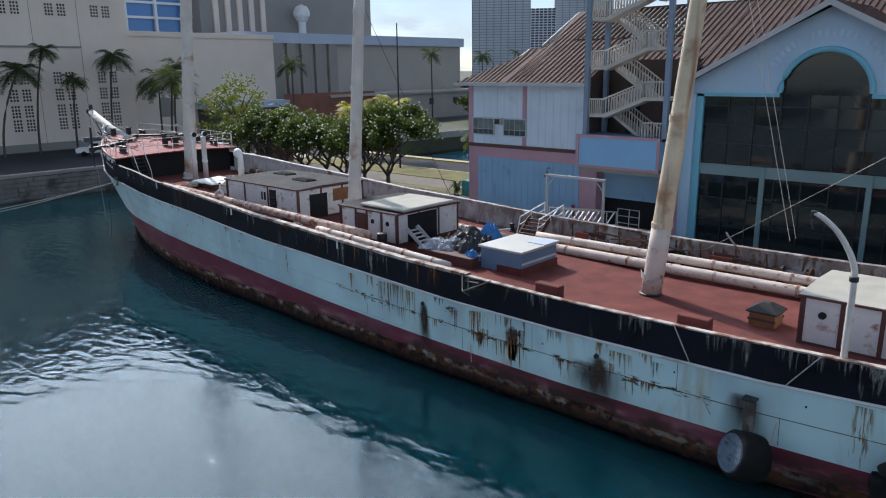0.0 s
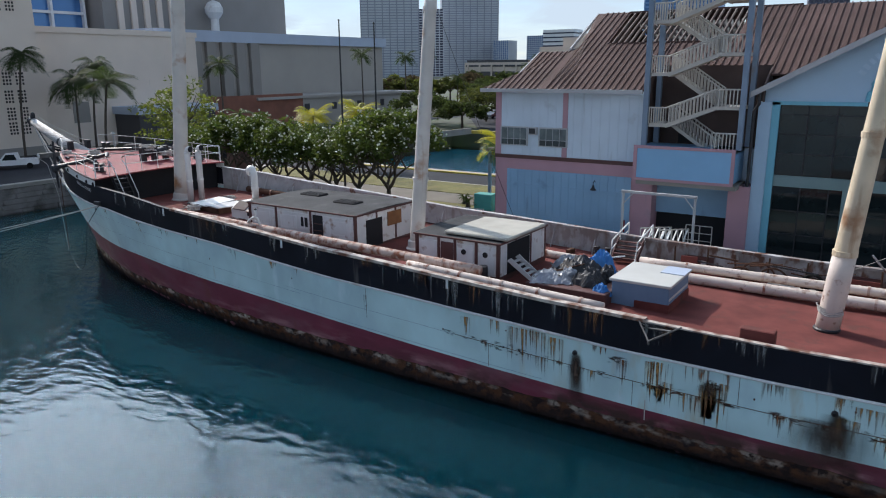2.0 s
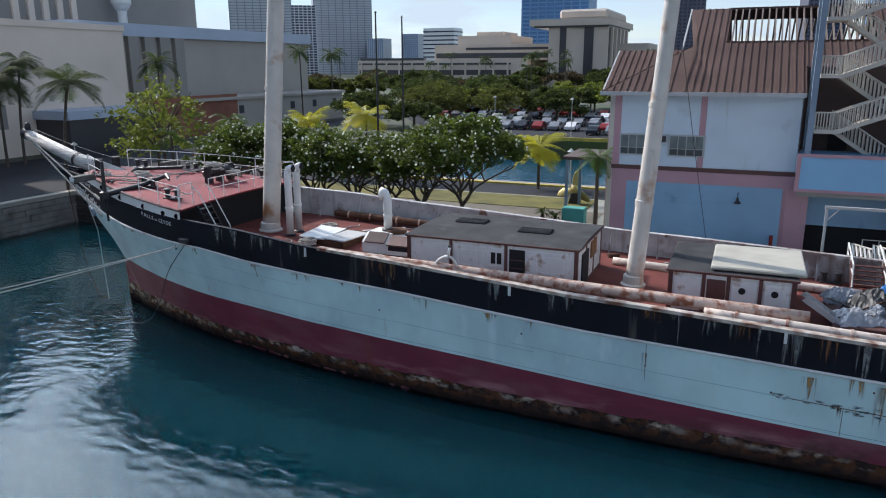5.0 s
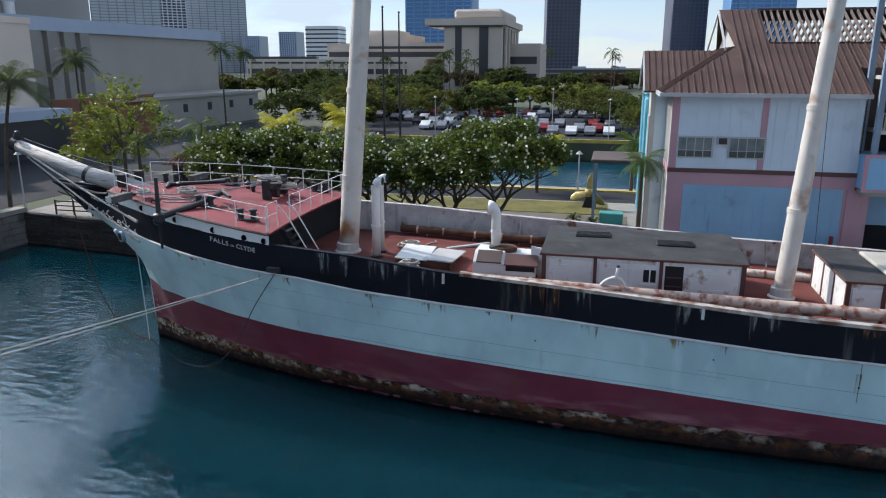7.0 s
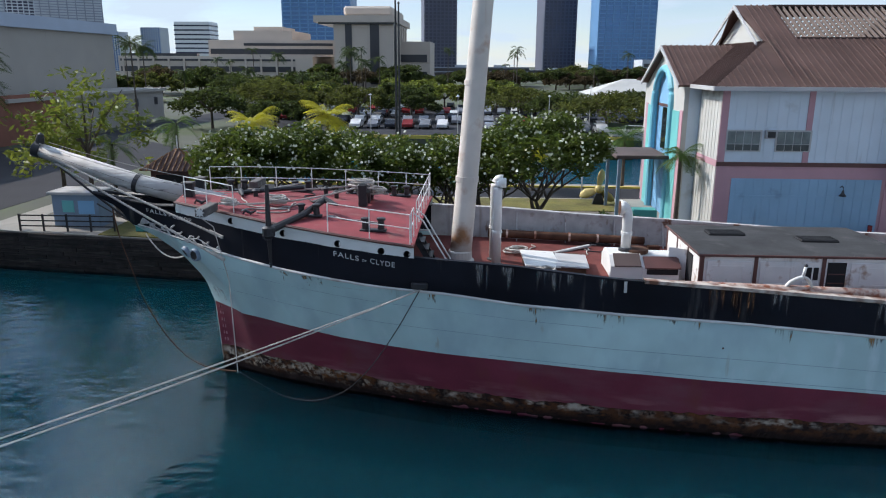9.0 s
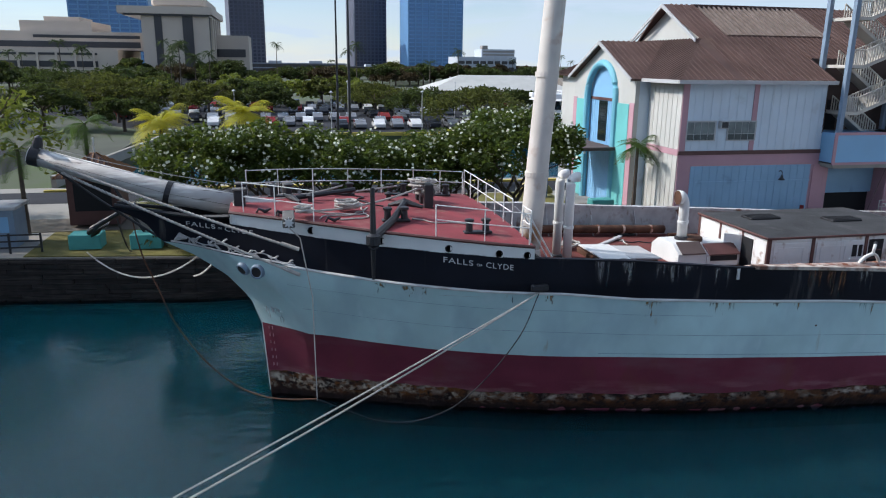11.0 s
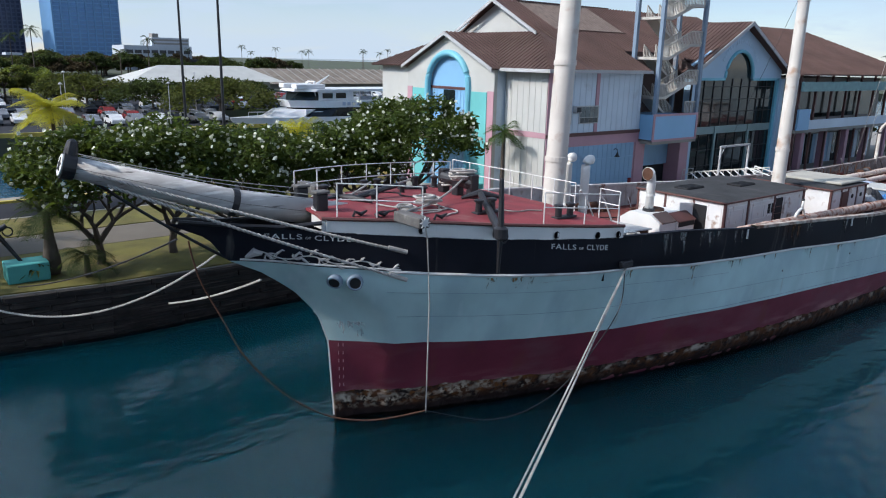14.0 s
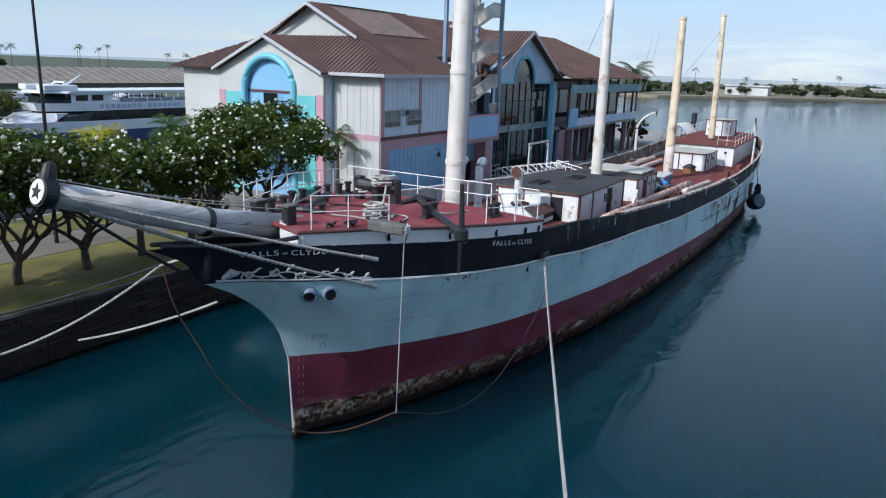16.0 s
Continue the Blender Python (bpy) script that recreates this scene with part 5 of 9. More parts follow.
for x in HALL_POSTS:
    hp("post", box(B(), x - .14, x + .14, GY - .02, GY + .12, QZ, 7.25), bpy.data.materials["spandrel"], "grey-green steel post", hall_glass)
roof_sheet("roof", [(42.9, GY - .8, 11.95), (50.9, GY - .8, 16.3), (50.9, 25, 16.3), (42.9, 25, 11.95)], (1, 0, .5))
roof_sheet("roof", [(59.0, GY - .8, 11.95), (50.9, GY - .8, 16.3), (50.9, 25, 16.3), (59.0, 25, 11.95)], (-1, 0, .5))
for s in (-1, 1):
    hp("bargeboard", prism(B(), [(50.9, GY - .85, 16.33), (50.9 + s * 8.1, GY - .85, 11.98), (50.9 + s * 8.1, GY - .85, 11.65), (50.9, GY - .85, 16.0)], (0, .08, 0)), "fascia")
hp("hall_body", box(B(), 43.6, 58.3, GY + 4.5, 36, QZ, 11.9), "siding_grey")
# verandah wing
hp("wing_panel", box(B(), 58.7, 61.0, 13.4, 13.6, 6.6, 8.6), "panel_blue", "blue balcony panel")
for x in (58.9, 61.2, 66.0, 71.0, 76.0, 81.0):
    hp("wing_pillar", box(B(), x - .3, x + .3, 13.9, 14.5, QZ, 6.6), "pink")
hp("wing_awning", box(B(), 58.6, 84, 13.2, 13.5, 10.3, 11.2), "awning_teal", "blue-green awning strip")
hp("downpipe", tube(B(), [(43.25, 14.9, 11.9), (43.25, 14.95, 11.3), (43.0, 15.05, 10.9), (43.0, 15.05, QZ)], .09, 8), "dark_iron", "dark rainwater pipe")
# the verandah's shade is put into this wall's darker taupe
hp("wing_wall", box(B(), 58.6, 84, 16.5, 34, QZ, 11.5), "bldg_taupe", "verandah wing with its shade put into a taupe wall")
hp("wing_floor", box(B(), 58.6, 84, 13.6, 16.5, 6.3, 6.6), "concrete")
hp("wing_balcony", box(B(), 61.2, 84, 13.6, 13.75, 6.6, 7.5), "siding_grey", "pale balcony parapet")
for k in range(30):
    hp("shop_panel", box(B(), 59.0 + k * .8, 59.7 + k * .8, 16.35, 16.5, QZ, 5.6), ("siding_blue", "dark", "glass", "siding_grey")[(k * 7) % 4])
hp("wing_window", box(B(), 59.5, 83, 16.4, 16.52, 7.4, 10.6), "glass")
for x in (58.9, 62.2, 65.5, 68.8, 72.1, 75.4, 78.7, 82.0, 83.8):
    hp("wing_post", box(B(), x - .1, x + .1, 13.65, 13.85, QZ, 11.8), "brown_trim")
roof_sheet("roof", [(57.5, 13.0, 11.9), (85.3, 13.0, 11.9), (78, 24, 16.8), (57.5, 24, 16.8)], (0, 1, .5))
roof_sheet("roof", [(85.3, 13.0, 11.9), (85.3, 36, 11.9), (78, 24, 16.8)], (-1, 0, .5))
roof_sheet("roof", [(57.5, 36, 11.9), (85.3, 36, 11.9), (78, 24, 16.8), (57.5, 24, 16.8)], (0, -1, .5))
roof_sheet("roof", [(43.5, 16.2, 12.95), (58, 16.2, 12.95), (58, 25.1, 17.3), (43.5, 25.1, 17.3)], (0, 1, .6))


# ---- trees ----
def leaf_cloud(bm, centre, radius, count, size, flat=0.8, rnd=random):
    """Many small leaf blades turned all ways inside an uneven clump."""
    for _ in range(count):
        d = Vector((rnd.gauss(0, 1), rnd.gauss(0, 1), rnd.gauss(0, 1))).normalized() * radius * (rnd.random() ** 0.4)
        c = Vector(centre) + Vector((d.x, d.y, d.z * flat))
        a = Vector((rnd.gauss(0, 1), rnd.gauss(0, 1), rnd.gauss(0, .6))).normalized()
        b = a.cross(Vector((rnd.gauss(0, 1), rnd.gauss(0, 1), rnd.gauss(0, 1)))).normalized()
        s = size * rnd.uniform(.7, 1.3)
        v = [bm.verts.new(c + p) for p in (-a * s, b * s * .38, a * s, -b * s * .38)]
        bm.faces.new(v)


def plumeria(x, y, height, spread, seed, parts=34):
    rnd = random.Random(seed)
    t = thing("frangipani_tree", "frangipani tree with forked dark limbs, green leaves and white blossom", "tree", (x, y, QZ), group="frangipani trees on the lawn")
    wood = B()
    tips = []

    def limb(p, d, r, depth):
        ln = rnd.uniform(.85, 1.25) * (height / 7) * (1.25 if depth == 0 else 1)
        mid = p + d * ln * .5 + Vector((rnd.uniform(-.12, .12), rnd.uniform(-.12, .12), 0))
        q = p + d * ln
        tube(wood, [p, mid, q], [r, r * .88, r * .74], 6)
        if depth >= 4 or q.z > height * .72:
            tips.append(q)
            return
        k = 3 if depth in (0, 1) else 2
        base = rnd.uniform(0, math.tau)
        for i in range(k):
            a = base + i * math.tau / k + rnd.uniform(-.4, .4)
            out = Vector((math.cos(a), math.sin(a), 0)) * rnd.uniform(.55, .95)
            limb(q, (d * .75 + out + Vector((0, 0, .25))).normalized(), r * .66, depth + 1)

    limb(Vector((0, 0, -.1)), Vector((rnd.uniform(-.1, .1), rnd.uniform(-.1, .1), 1)).normalized(), .23, 0)
    part("trunk", wood, "bark", t)
    crown, fl = B(), B()
    for i in range(parts):
        a, rr = rnd.uniform(0, math.tau), math.sqrt(rnd.random()) * spread
        top = height - .75 - (rr / spread) ** 2 * height * .24
        z = top + rnd.uniform(-1.25, .35)
        c = (math.cos(a) * rr, math.sin(a) * rr, z)
        leaf_cloud(crown, c, rnd.uniform(.65, 1.0), 120, .18, .75, rnd)
        for _ in range(5):
            u = Vector((rnd.gauss(0, 1), rnd.gauss(0, 1), rnd.gauss(.5, .7))).normalized() * .95
            o = Vector(c) + Vector((u.x, u.y, u.z * .75))
            for k in range(3):
                a1 = rnd.uniform(0, math.tau)
                w = Vector((math.cos(a1), math.sin(a1), rnd.uniform(-.8, .8))).normalized() * .105
                h = Vector((rnd.gauss(0, 1), rnd.gauss(0, 1), rnd.gauss(0, 1))).cross(w).normalized() * .105
                fl.faces.new([fl.verts.new(o + p) for p in (-w, h, w, -h)])
    part("crown", crown, "leaf", t)
    part("blossom", fl, "flower", t, "white flower clusters")
    return t


for i, (x, y, hh, sp, n) in enumerate(((-3.5, 16.3, 7.4, 3.3, 66), (0.1, 16.5, 7.3, 2.8, 46), (3.4, 16.3, 7.1, 2.7, 42), (6.6, 16.5, 6.7, 2.5, 38), (9.7, 16.3, 6.5, 2.4, 36), (12.0, 16.6, 7.0, 2.5, 38), (15.3, 16.6, 8.2, 4.4, 92))):
    plumeria(x, y, hh, sp, 41 + i, n)


def palm(x, y, z0, height, crown, mat="frond", seed=1, lean=0.0, label="tall coconut palm with a thin leaning trunk", n=22, droop=.72, group="coconut palms", turn=0.0, wide=1.0):
    rnd = random.Random(seed)
    t = thing("palm_tree", label, "palm", (x, y, z0), turn, group=group)
    pts = [Vector((lean * (k / 8) ** 2 * height, 0, height * k / 8)) for k in range(9)]
    part("trunk", tube(B(), pts, [.17 - .008 * k for k in range(9)], 8), "bark", t)
    top = pts[-1]
    bm = B()
    for i in range(n):
        a = i * 2.399 + rnd.uniform(-.2, .2)
        up = rnd.uniform(-.5, 1.35)
        ln = crown * rnd.uniform(.8, 1.1)
        d = Vector((math.cos(a), math.sin(a), 0))
        s = Vector((-d.y, d.x, 0))
        spine = [top + d * ln * f * (1 - .18 * f) + Vector((0, 0, ln * (up * f * .8 - droop * f * f * (.62 + .2 * up)))) for f in (0, .15, .3, .45, .6, .75, .88, 1.0)]
        for k in range(7):
            w = wide * ln * .17 * math.sin(math.pi * min((k + .8) / 8, 1))
            for m in range(5):
                p = spine[k].lerp(spine[k + 1], m / 5)
                q = spine[k].lerp(spine[k + 1], (m + .7) / 5)
                for sg in (-1, 1):
                    tip = p + s * sg * w * 1.35 + d * w * .8 - Vector((0, 0, w * .55))
                    bm.faces.new([bm.verts.new(v) for v in (p, q, tip)])
    part("fronds", bm, mat, t)
    return t


for i, (y, hh, le, cr) in enumerate(((3.5, 11.2, .28, 3.5), (7.9, 13.9, .145, 2.3), (12.8, 10.0, .06, 2.2), (17.9, 13.2, .09, 3.2), (25.4, 10.1, .02, 4.3), (27.6, 12.0, .09, 3.2))):
    palm(-44, y, QZ, hh, cr, "frond", i + 5, le, turn=90, n=34, wide=1.25, droop=.95)
palm(-44, 50.0, QZ, 12.0, 3.3, seed=21, n=28, wide=1.3)
palm(-43.5, 85, QZ, 13.8, 3.0, seed=22, lean=-.01, n=28)
palm(-24.4, 16.8, QZ, 9.9, 3.6, seed=24, n=34, lean=.17, wide=1.25)
palm(-14.45, 20.0, QZ, 5.2, 2.2, "frond_green", 25, 0, "young green palm beside the harbour road", 16, .8, "")
palm(-11.9, 25.2, QZ, 6.3, 2.3, "frond_green", 26, 0, "young green palm beside the harbour road", 18, .9, "")
palm(24.5, 36.2, QZ, 4.6, 2.4, "frond_green", 27, 0, "young green palm beside the pier lane", 22, .75, "", 0, 1.3)
palm(24.6, 18.0, QZ, 5.2, 1.8, "frond_green", seed=23, wide=1.3, droop=.8, label="small palm against the building wall", group="")
for i, (x, y, hh) in enumerate(((-8.3, 33.0, 6.0), (-1.85, 33.6, 6.7), (16.2, 33.6, 4.2))):
    palm(x, y, QZ, hh - .2, 2.7, "frond_gold", 30 + i, 0, "golden-green palm beside the pier lane", 34, .72, "golden palms", 0, 1.5)


def broad_tree(x, y, z0, height, spread, mat, seed, label, cat="tree", clumps=40, leaf=.45, trunk=.2, group="", loose=1.0, thick=.4):
    rnd = random.Random(seed)
    t = thing("tree", label, cat, (x, y, z0), group=group)
    wood, crown = B(), B()
    fork = Vector((0, 0, height * .4))
    tube(wood, [(0, 0, -.1), fork], [trunk, trunk * .7], 7)
    for i in range(7):
        a = i * math.tau / 7 + rnd.uniform(-.3, .3)
        q = Vector((math.cos(a) * spread * .62, math.sin(a) * spread * .62, height * rnd.uniform(.65, .85)))
        tube(wood, [fork, fork.lerp(q, .5) + Vector((0, 0, .3)), q], [trunk * .6, trunk * .4, trunk * .15], 5)
    part("trunk", wood, "bark", t)
    for i in range(clumps):
        a, rr = rnd.uniform(0, math.tau), math.sqrt(rnd.random()) * spread
        z = height * (1 - .32 * (rr / spread) ** 2) - rnd.uniform(0, height * thick) - .4
        leaf_cloud(crown, (math.cos(a) * rr, math.sin(a) * rr, z), spread * rnd.uniform(.16, .28), int(45 * loose), leaf, .6, rnd)
    part("crown", crown, mat, t)
    return t


broad_tree(-17.3, 22.0, QZ, 10.9, 4.6, "leaf_yellow", 60, "loose yellow-green street tree beside the road", clumps=62, leaf=.26, loose=.55)
broad_tree(-21.5, 25.5, QZ, 7.2, 3.4, "leaf_yellow", 61, "loose yellow-green street tree beside the road", clumps=45, leaf=.26, loose=.6)
rw = random.Random(9)
for i in range(80):
    x = rw.uniform(-110, 190); y = rw.uniform(168, 300)
    if x > -5 and y < 330:
        y += 95 + x * .5
    broad_tree(x, y, QZ, rw.uniform(6.5, 10.5), rw.uniform(6, 10), ("leaf_dark", "leaf_olive", "leaf_dark", "leaf_dry")[i % 4], 100 + i, "spreading flat-topped shade tree in the park", clumps=34, leaf=.7, trunk=.35, group="park trees", loose=1.5, thick=.24)
for i in range(26):
    x = rw.uniform(-40, 24); y = rw.uniform(124, 168)
    broad_tree(x, y, QZ, rw.uniform(5, 7.5), rw.uniform(4.5, 7), ("leaf_olive", "leaf_dark", "leaf_yellow")[i % 3], 190 + i, "flat-topped green tree in the car park", clumps=30, leaf=.5, trunk=.25, group="car park trees", loose=1.3, thick=.26)
for i, (x, y, h, w) in enumerate(((-34, 92, 7, 6), (-26, 104, 7.5, 6.5), (-22, 88, 5.5, 4.5), (-12, 110, 7, 6), (-2, 112, 6.5, 5.5), (19, 119, 6.3, 7.5), (26, 105, 6.2, 6.6), (32, 91, 6.6, 8.0), (40, 121, 6.0, 6.5), (-30, 118, 8, 7), (48, 119, 5.5, 5), (-36, 130, 8, 7), (-44, 140, 8.5, 8))):
    broad_tree(x, y, QZ, h, w, "leaf_olive" if i % 2 else "leaf_dark", 230 + i, "spreading umbrella-shaped shade tree beyond the basin", clumps=60, leaf=.36, trunk=.28, group="basin trees", loose=1.3, thick=.28)
for i in range(14):
    palm(rw.uniform(-95, 70), rw.uniform(170, 300), QZ, rw.uniform(10, 17), 3.0, "frond", 300 + i, 0, "tall coconut palm in the park", 15, 1.0, "park palms")


for i, (x, y, top, cr) in enumerate(((-24, 170, 16.5, 3.6), (-21.5, 180, 13.5, 3.2), (-27, 176, 13, 3.2), (-57, 118, 16.4, 3.4), (-62, 150, 11, 3.0), (-49, 160, 11.5, 3.0), (-44, 158, 9.5, 2.8), (-66, 250, 16.5, 4.0), (-36, 165, 10, 2.8))):
    palm(x, y, QZ, top - QZ, cr, "frond", 320 + i, 0, "tall coconut palm along the street", 26, .95, "street palms", 0, 1.2)
for i in range(12):
    palm(150 + i * 15 + rw.uniform(-5, 5), 400 + rw.uniform(-20, 30), QZ, rw.uniform(11, 16), 3.4, "frond", 340 + i, 0, "distant coconut palm behind the warehouse", 14, .9, "distant palms")


# ---- city behind ----
def block(name, label, x0, x1, y0, y1, z0, z1, mat, cat="building"):
    t = thing(name, label, cat, ((x0 + x1) / 2, (y0 + y1) / 2, z0))
    inv = Matrix.Translation((-(x0 + x1) / 2, -(y0 + y1) / 2, -z0))
    def p(nm, bm, m, lab="", par=None):
        bm.transform(inv)
        return part(nm, bm, m, par or t, lab)
    p("wall", box(B(), x0, x1, y0, y1, z0, z1), mat)
    return t, p


t, p = block("office_block", "beige concrete office block with grids of small punched windows", -90, -49, -60, 24, QZ, 30, "bldg_beige")
pane_me = bpy.data.meshes.new("pane")
bm = box(B(), -.03, .03, -.12, .12, -.14, .14); bm.to_mesh(pane_me); bm.free()
pane_me.materials.append(M["dark"])
for gy in (-36.1, -30.0, -23.9, -17.8, -11.7, -5.6, 0.5, 6.6, 12.6, 18.8):
    for gz in (5.2, 7.1, 9.3, 11.6, 20.9, 23.4, 26.0):
        for k in range(2):
            w0 = gy + k * 1.65
            wdw = p("window", box(B(), -49.02, -48.97, w0 - .1, w0 + 1.25, gz - .08, gz + 1.75), "bldg_beige")
            for i in range(3):
                for j in range(4):
                    o = new("pane", pane_me)
                    o.parent = wdw
                    o.location = (-48.97 + 69.5, w0 + .2 + i * .40 + 18.0, gz + .2 + j * .44 - QZ)
for y in (-20.5, -8.3, 4.0, 10.6, 16.9):
    p("wall_joint", box(B(), -49.0, -48.96, y, y + .06, QZ, 30), "bldg_taupe")
p("cornice", box(B(), -49.0, -48.86, -60, 17.0, 16.6, 16.85), "bldg_taupe")
p("plinth_course", box(B(), -49.0, -48.9, -60, 24, QZ, QZ + 1.1), "bldg_taupe")
t, p = block("plain_block", "plain beige concrete block with a parapet", -90, -52, 24.2, 52, QZ, 18.6, "bldg_beige")
p("parapet", box(B(), -90, -51.8, 24.2, 52.2, 18.6, 19.4), "bldg_beige")
p("louvre", box(B(), -52.02, -51.9, 29.5, 32.0, 6.0, 9.0), "bldg_taupe", "grey louvred vent")
t, p = block("theatre_block", "grey windowless block with ribbed pilasters and pale blue roof edge", -110, -61, 52.4, 114, QZ, 18.4, "bldg_grey")
p("fascia", prism(B(), [(-112, 50.0, 18.4), (-60.2, 50.0, 18.4), (-60.2, 114.6, 18.4), (-112, 114.6, 18.4)], (0, 0, 2.0)), "fascia_blue", "pale blue roof fascia")
for y in (57.5, 61.0, 64.5, 68.0, 71.5):
    p("pilaster", box(B(), -61, -60.2, y, y + 2.2, QZ, 18.4), "bldg_taupe")
t, p = block("low_annexe", "low grey annexe with a flat roof", -60.1, -51, 64, 112, QZ, 7.9, "bldg_grey")
p("roof_edge", box(B(), -60.1, -50.4, 63.6, 112.6, 7.9, 8.4), "bldg_grey")
p("brick_panel", box(B(), -51, -50.9, 53, 75.5, QZ, 8.9), "brick_red", "red brick panel")
for y in (76, 84, 92, 100, 108):
    p("window", box(B(), -51.02, -50.95, y, y + 1.4, 5.4, 6.8), "court_dark")
t, p = block("tall_block", "taupe concrete block rising behind the road", -125, -85, 57, 106, QZ, 40, "bldg_taupe")
for y in (60, 63, 66, 69, 72):
    p("pier", box(B(), -85, -84.5, y, y + 1.2, QZ, 40), "bldg_beige")
p("dome", lathe(B(), (-82, 81.5, 20.4), [(.9, 0), (.9, 3.8), (1.3, 4.2), (1.9, 5.2), (1.9, 6.2), (1.3, 7.3), (.1, 7.8)], 18), "white_paint", "white radar dome")
t, p = block("balcony_block", "glass-fronted block with white balcony slabs", -120, -90, 36, 56, QZ, 46, "tower_glass")
for k in range(13):
    p("balcony_slab", box(B(), -90, -89.2, 36, 56, 6 + k * 3.0, 6.5 + k * 3.0), "car_white")
for y in (36, 42.5, 49, 55.5):
    p("balcony_fin", box(B(), -90, -89.1, y, y + .5, QZ, 46), "car_white")
# court house
t, p = block("court_house", "large tan concrete court house with deep overhanging top", -55.4, -28.5, 306, 362, QZ, 31, "court_stone")
p("crown", prism(B(), [(-64, 303.5, 31), (-26.8, 303.5, 31), (-26.8, 366, 31), (-64, 366, 31)], (0, 0, 2.9)), "court_stone")
p("soffit", box(B(), -62, -28, 304.5, 364, 30.2, 31), "court_dark")
p("cap", box(B(), -51.2, -29.2, 308, 358, 33.9, 38.2, 1.0), "court_stone")
for x, w in ((-50.2, 3.0), (-39.0, 4.2)):
    p("slot", box(B(), x, x + w, 305.7, 306.0, 4, 30.2), "court_dark")
for y in (312, 322, 332, 342, 352):
    p("side_fin", box(B(), -28.5, -27.4, y, y + 3.2, 8, 30.2), "court_stone")
p("side_recess", box(B(), -28.5, -28.3, 309, 358, 6, 30), "court_dark")
p("side_wing", box(B(), -28.2, -13.5, 330, 362, QZ, 23.6), "court_stone")
p("side_slot", box(B(), -28, -15, 329.7, 330, 14, 17.5), "court_dark"); p("side_slot", box(B(), -28, -15, 329.7, 330, 7, 9.5), "court_dark")
t, p = block("court_wing", "long low tan concrete wing with dark strip windows", -157, -66, 308, 360, QZ, 16.2, "court_stone")
for z, h_ in ((4.6, 2.2), (9.2, 2.4), (14.0, .9)):
    p("strip_window", box(B(), -156, -74, 307.7, 308, z, z + h_), "court_dark")
for k in range(12):
    p("pier", box(B(), -155 + k * 7.2, -154.2 + k * 7.2, 307.2, 307.7, QZ, 15), "court_stone")
p("roof_planter", box(B(), -156, -120, 309, 312, 16.2, 17.4), "court_dark")
p("upper_storey", box(B(), -117, -57, 316, 360, 16.2, 23.6), "court_stone")
p("strip_window", box(B(), -116, -58, 315.7, 316, 17.2, 19.6), "court_dark"); p("strip_window", box(B(), -100, -58, 315.7, 316, 21.0, 22.2), "court_dark")
p("top_storey", box(B(), -106, -78, 320, 358, 23.6, 28), "court_stone")
p("roof_plant", box(B(), -98, -84, 326, 350, 28, 30), "court_stone")


def tower(name, label, x, y, w, d, h, mat, floors, band, turn=0.0, fins=9):
    t = thing(name, label, "tower", (x, y, QZ), turn)
    part("body", box(B(), -w / 2, w / 2, -d / 2, d / 2, 0, h), mat, t)
    first = part("floor_band", box(B(), -w / 2 - .25, w / 2 + .25, -d / 2 - .25, d / 2 + .25, 0, h / floors * .32), band, t)
    if not fins:
        for k in range(1, floors):
            o = new("floor_band", first.data); o.parent = t; o.location.z = h * k / floors
        return t
    fin = part("fin", box(B(), -.6, .6, -d / 2 - .4, d / 2 + .4, 0, h), band, t)
    fin.location.x = -w / 2
    for k in range(1, floors):
        o = new("floor_band", first.data); o.parent = t; o.location.z = h * k / floors
    for k in range(1, 9):
        o = new("fin", fin.data); o.parent = t; o.location.x = -w / 2 + w * k / 8
    return t


tower("tower", "slender dark blue-grey residential tower", -31, 700, 30, 30, 130, "tower_dark", 40, "tower_line_dark", 10)
tower("tower", "slender dark blue-grey residential tower", 82, 700, 30, 30, 130, "tower_dark", 40, "tower_line_dark", 10)
tower("tower", "broad blue mirror-glass tower", 136, 650, 50, 30, 120, "tower_glass", 36, "mirror_line", 5)
tower("tower", "broad blue mirror-glass tower", -125, 600, 56, 30, 110, "tower_glass", 34, "mirror_line", 0)
tower("tower", "pale grey concrete high-rise", -514, 712, 70, 30, 190, "tower_grey", 60, "tower_line", 37)
tower("tower", "pale grey concrete high-rise", -514, 900, 80, 30, 190, "tower_grey", 60, "tower_line", 37)
tower("tower", "dark grey slab block between high-rises", -530, 815, 44, 26, 88, "tower_dark", 26, "tower_grey", 37)
tower("tower", "white slab hotel with dark window strips", -232, 600, 30, 20, 44, "car_white", 12, "tower_dark", 0, 0)
for x, h in ((-455, 48), (-402, 53)):
    tower("tower", "distant slim blue-grey high-rise", x, 900, 24, 24, h, "tower_glass", 20, "tower_grey", 0)
t, p = block("bank_block", "stepped grey office block with dark glass", 109, 148, 430, 455, QZ, 16.4, "tower_grey")
p("upper", box(B(), 126, 148, 434, 452, 16.4, 21.2), "tower_grey"); p("plant_room", box(B(), 126.5, 130, 434, 440, 21.2, 23.4), "bldg_taupe")
for z_ in (4.5, 8.2, 12.0):
    p("strip_window", box(B(), 110, 147.5, 429.7, 430, z_, z_ + 1.9), "court_dark")
for k in range(9):
    p("pier", box(B(), 109.2 + k * 4.7, 110.0 + k * 4.7, 429.3, 429.7, QZ, 16.4), "tower_grey")
for z_ in (17.2, 19.2):
    p("louvre", box(B(), 127, 147.6, 433.7, 434, z_, z_ + 1.1), "bldg_taupe")
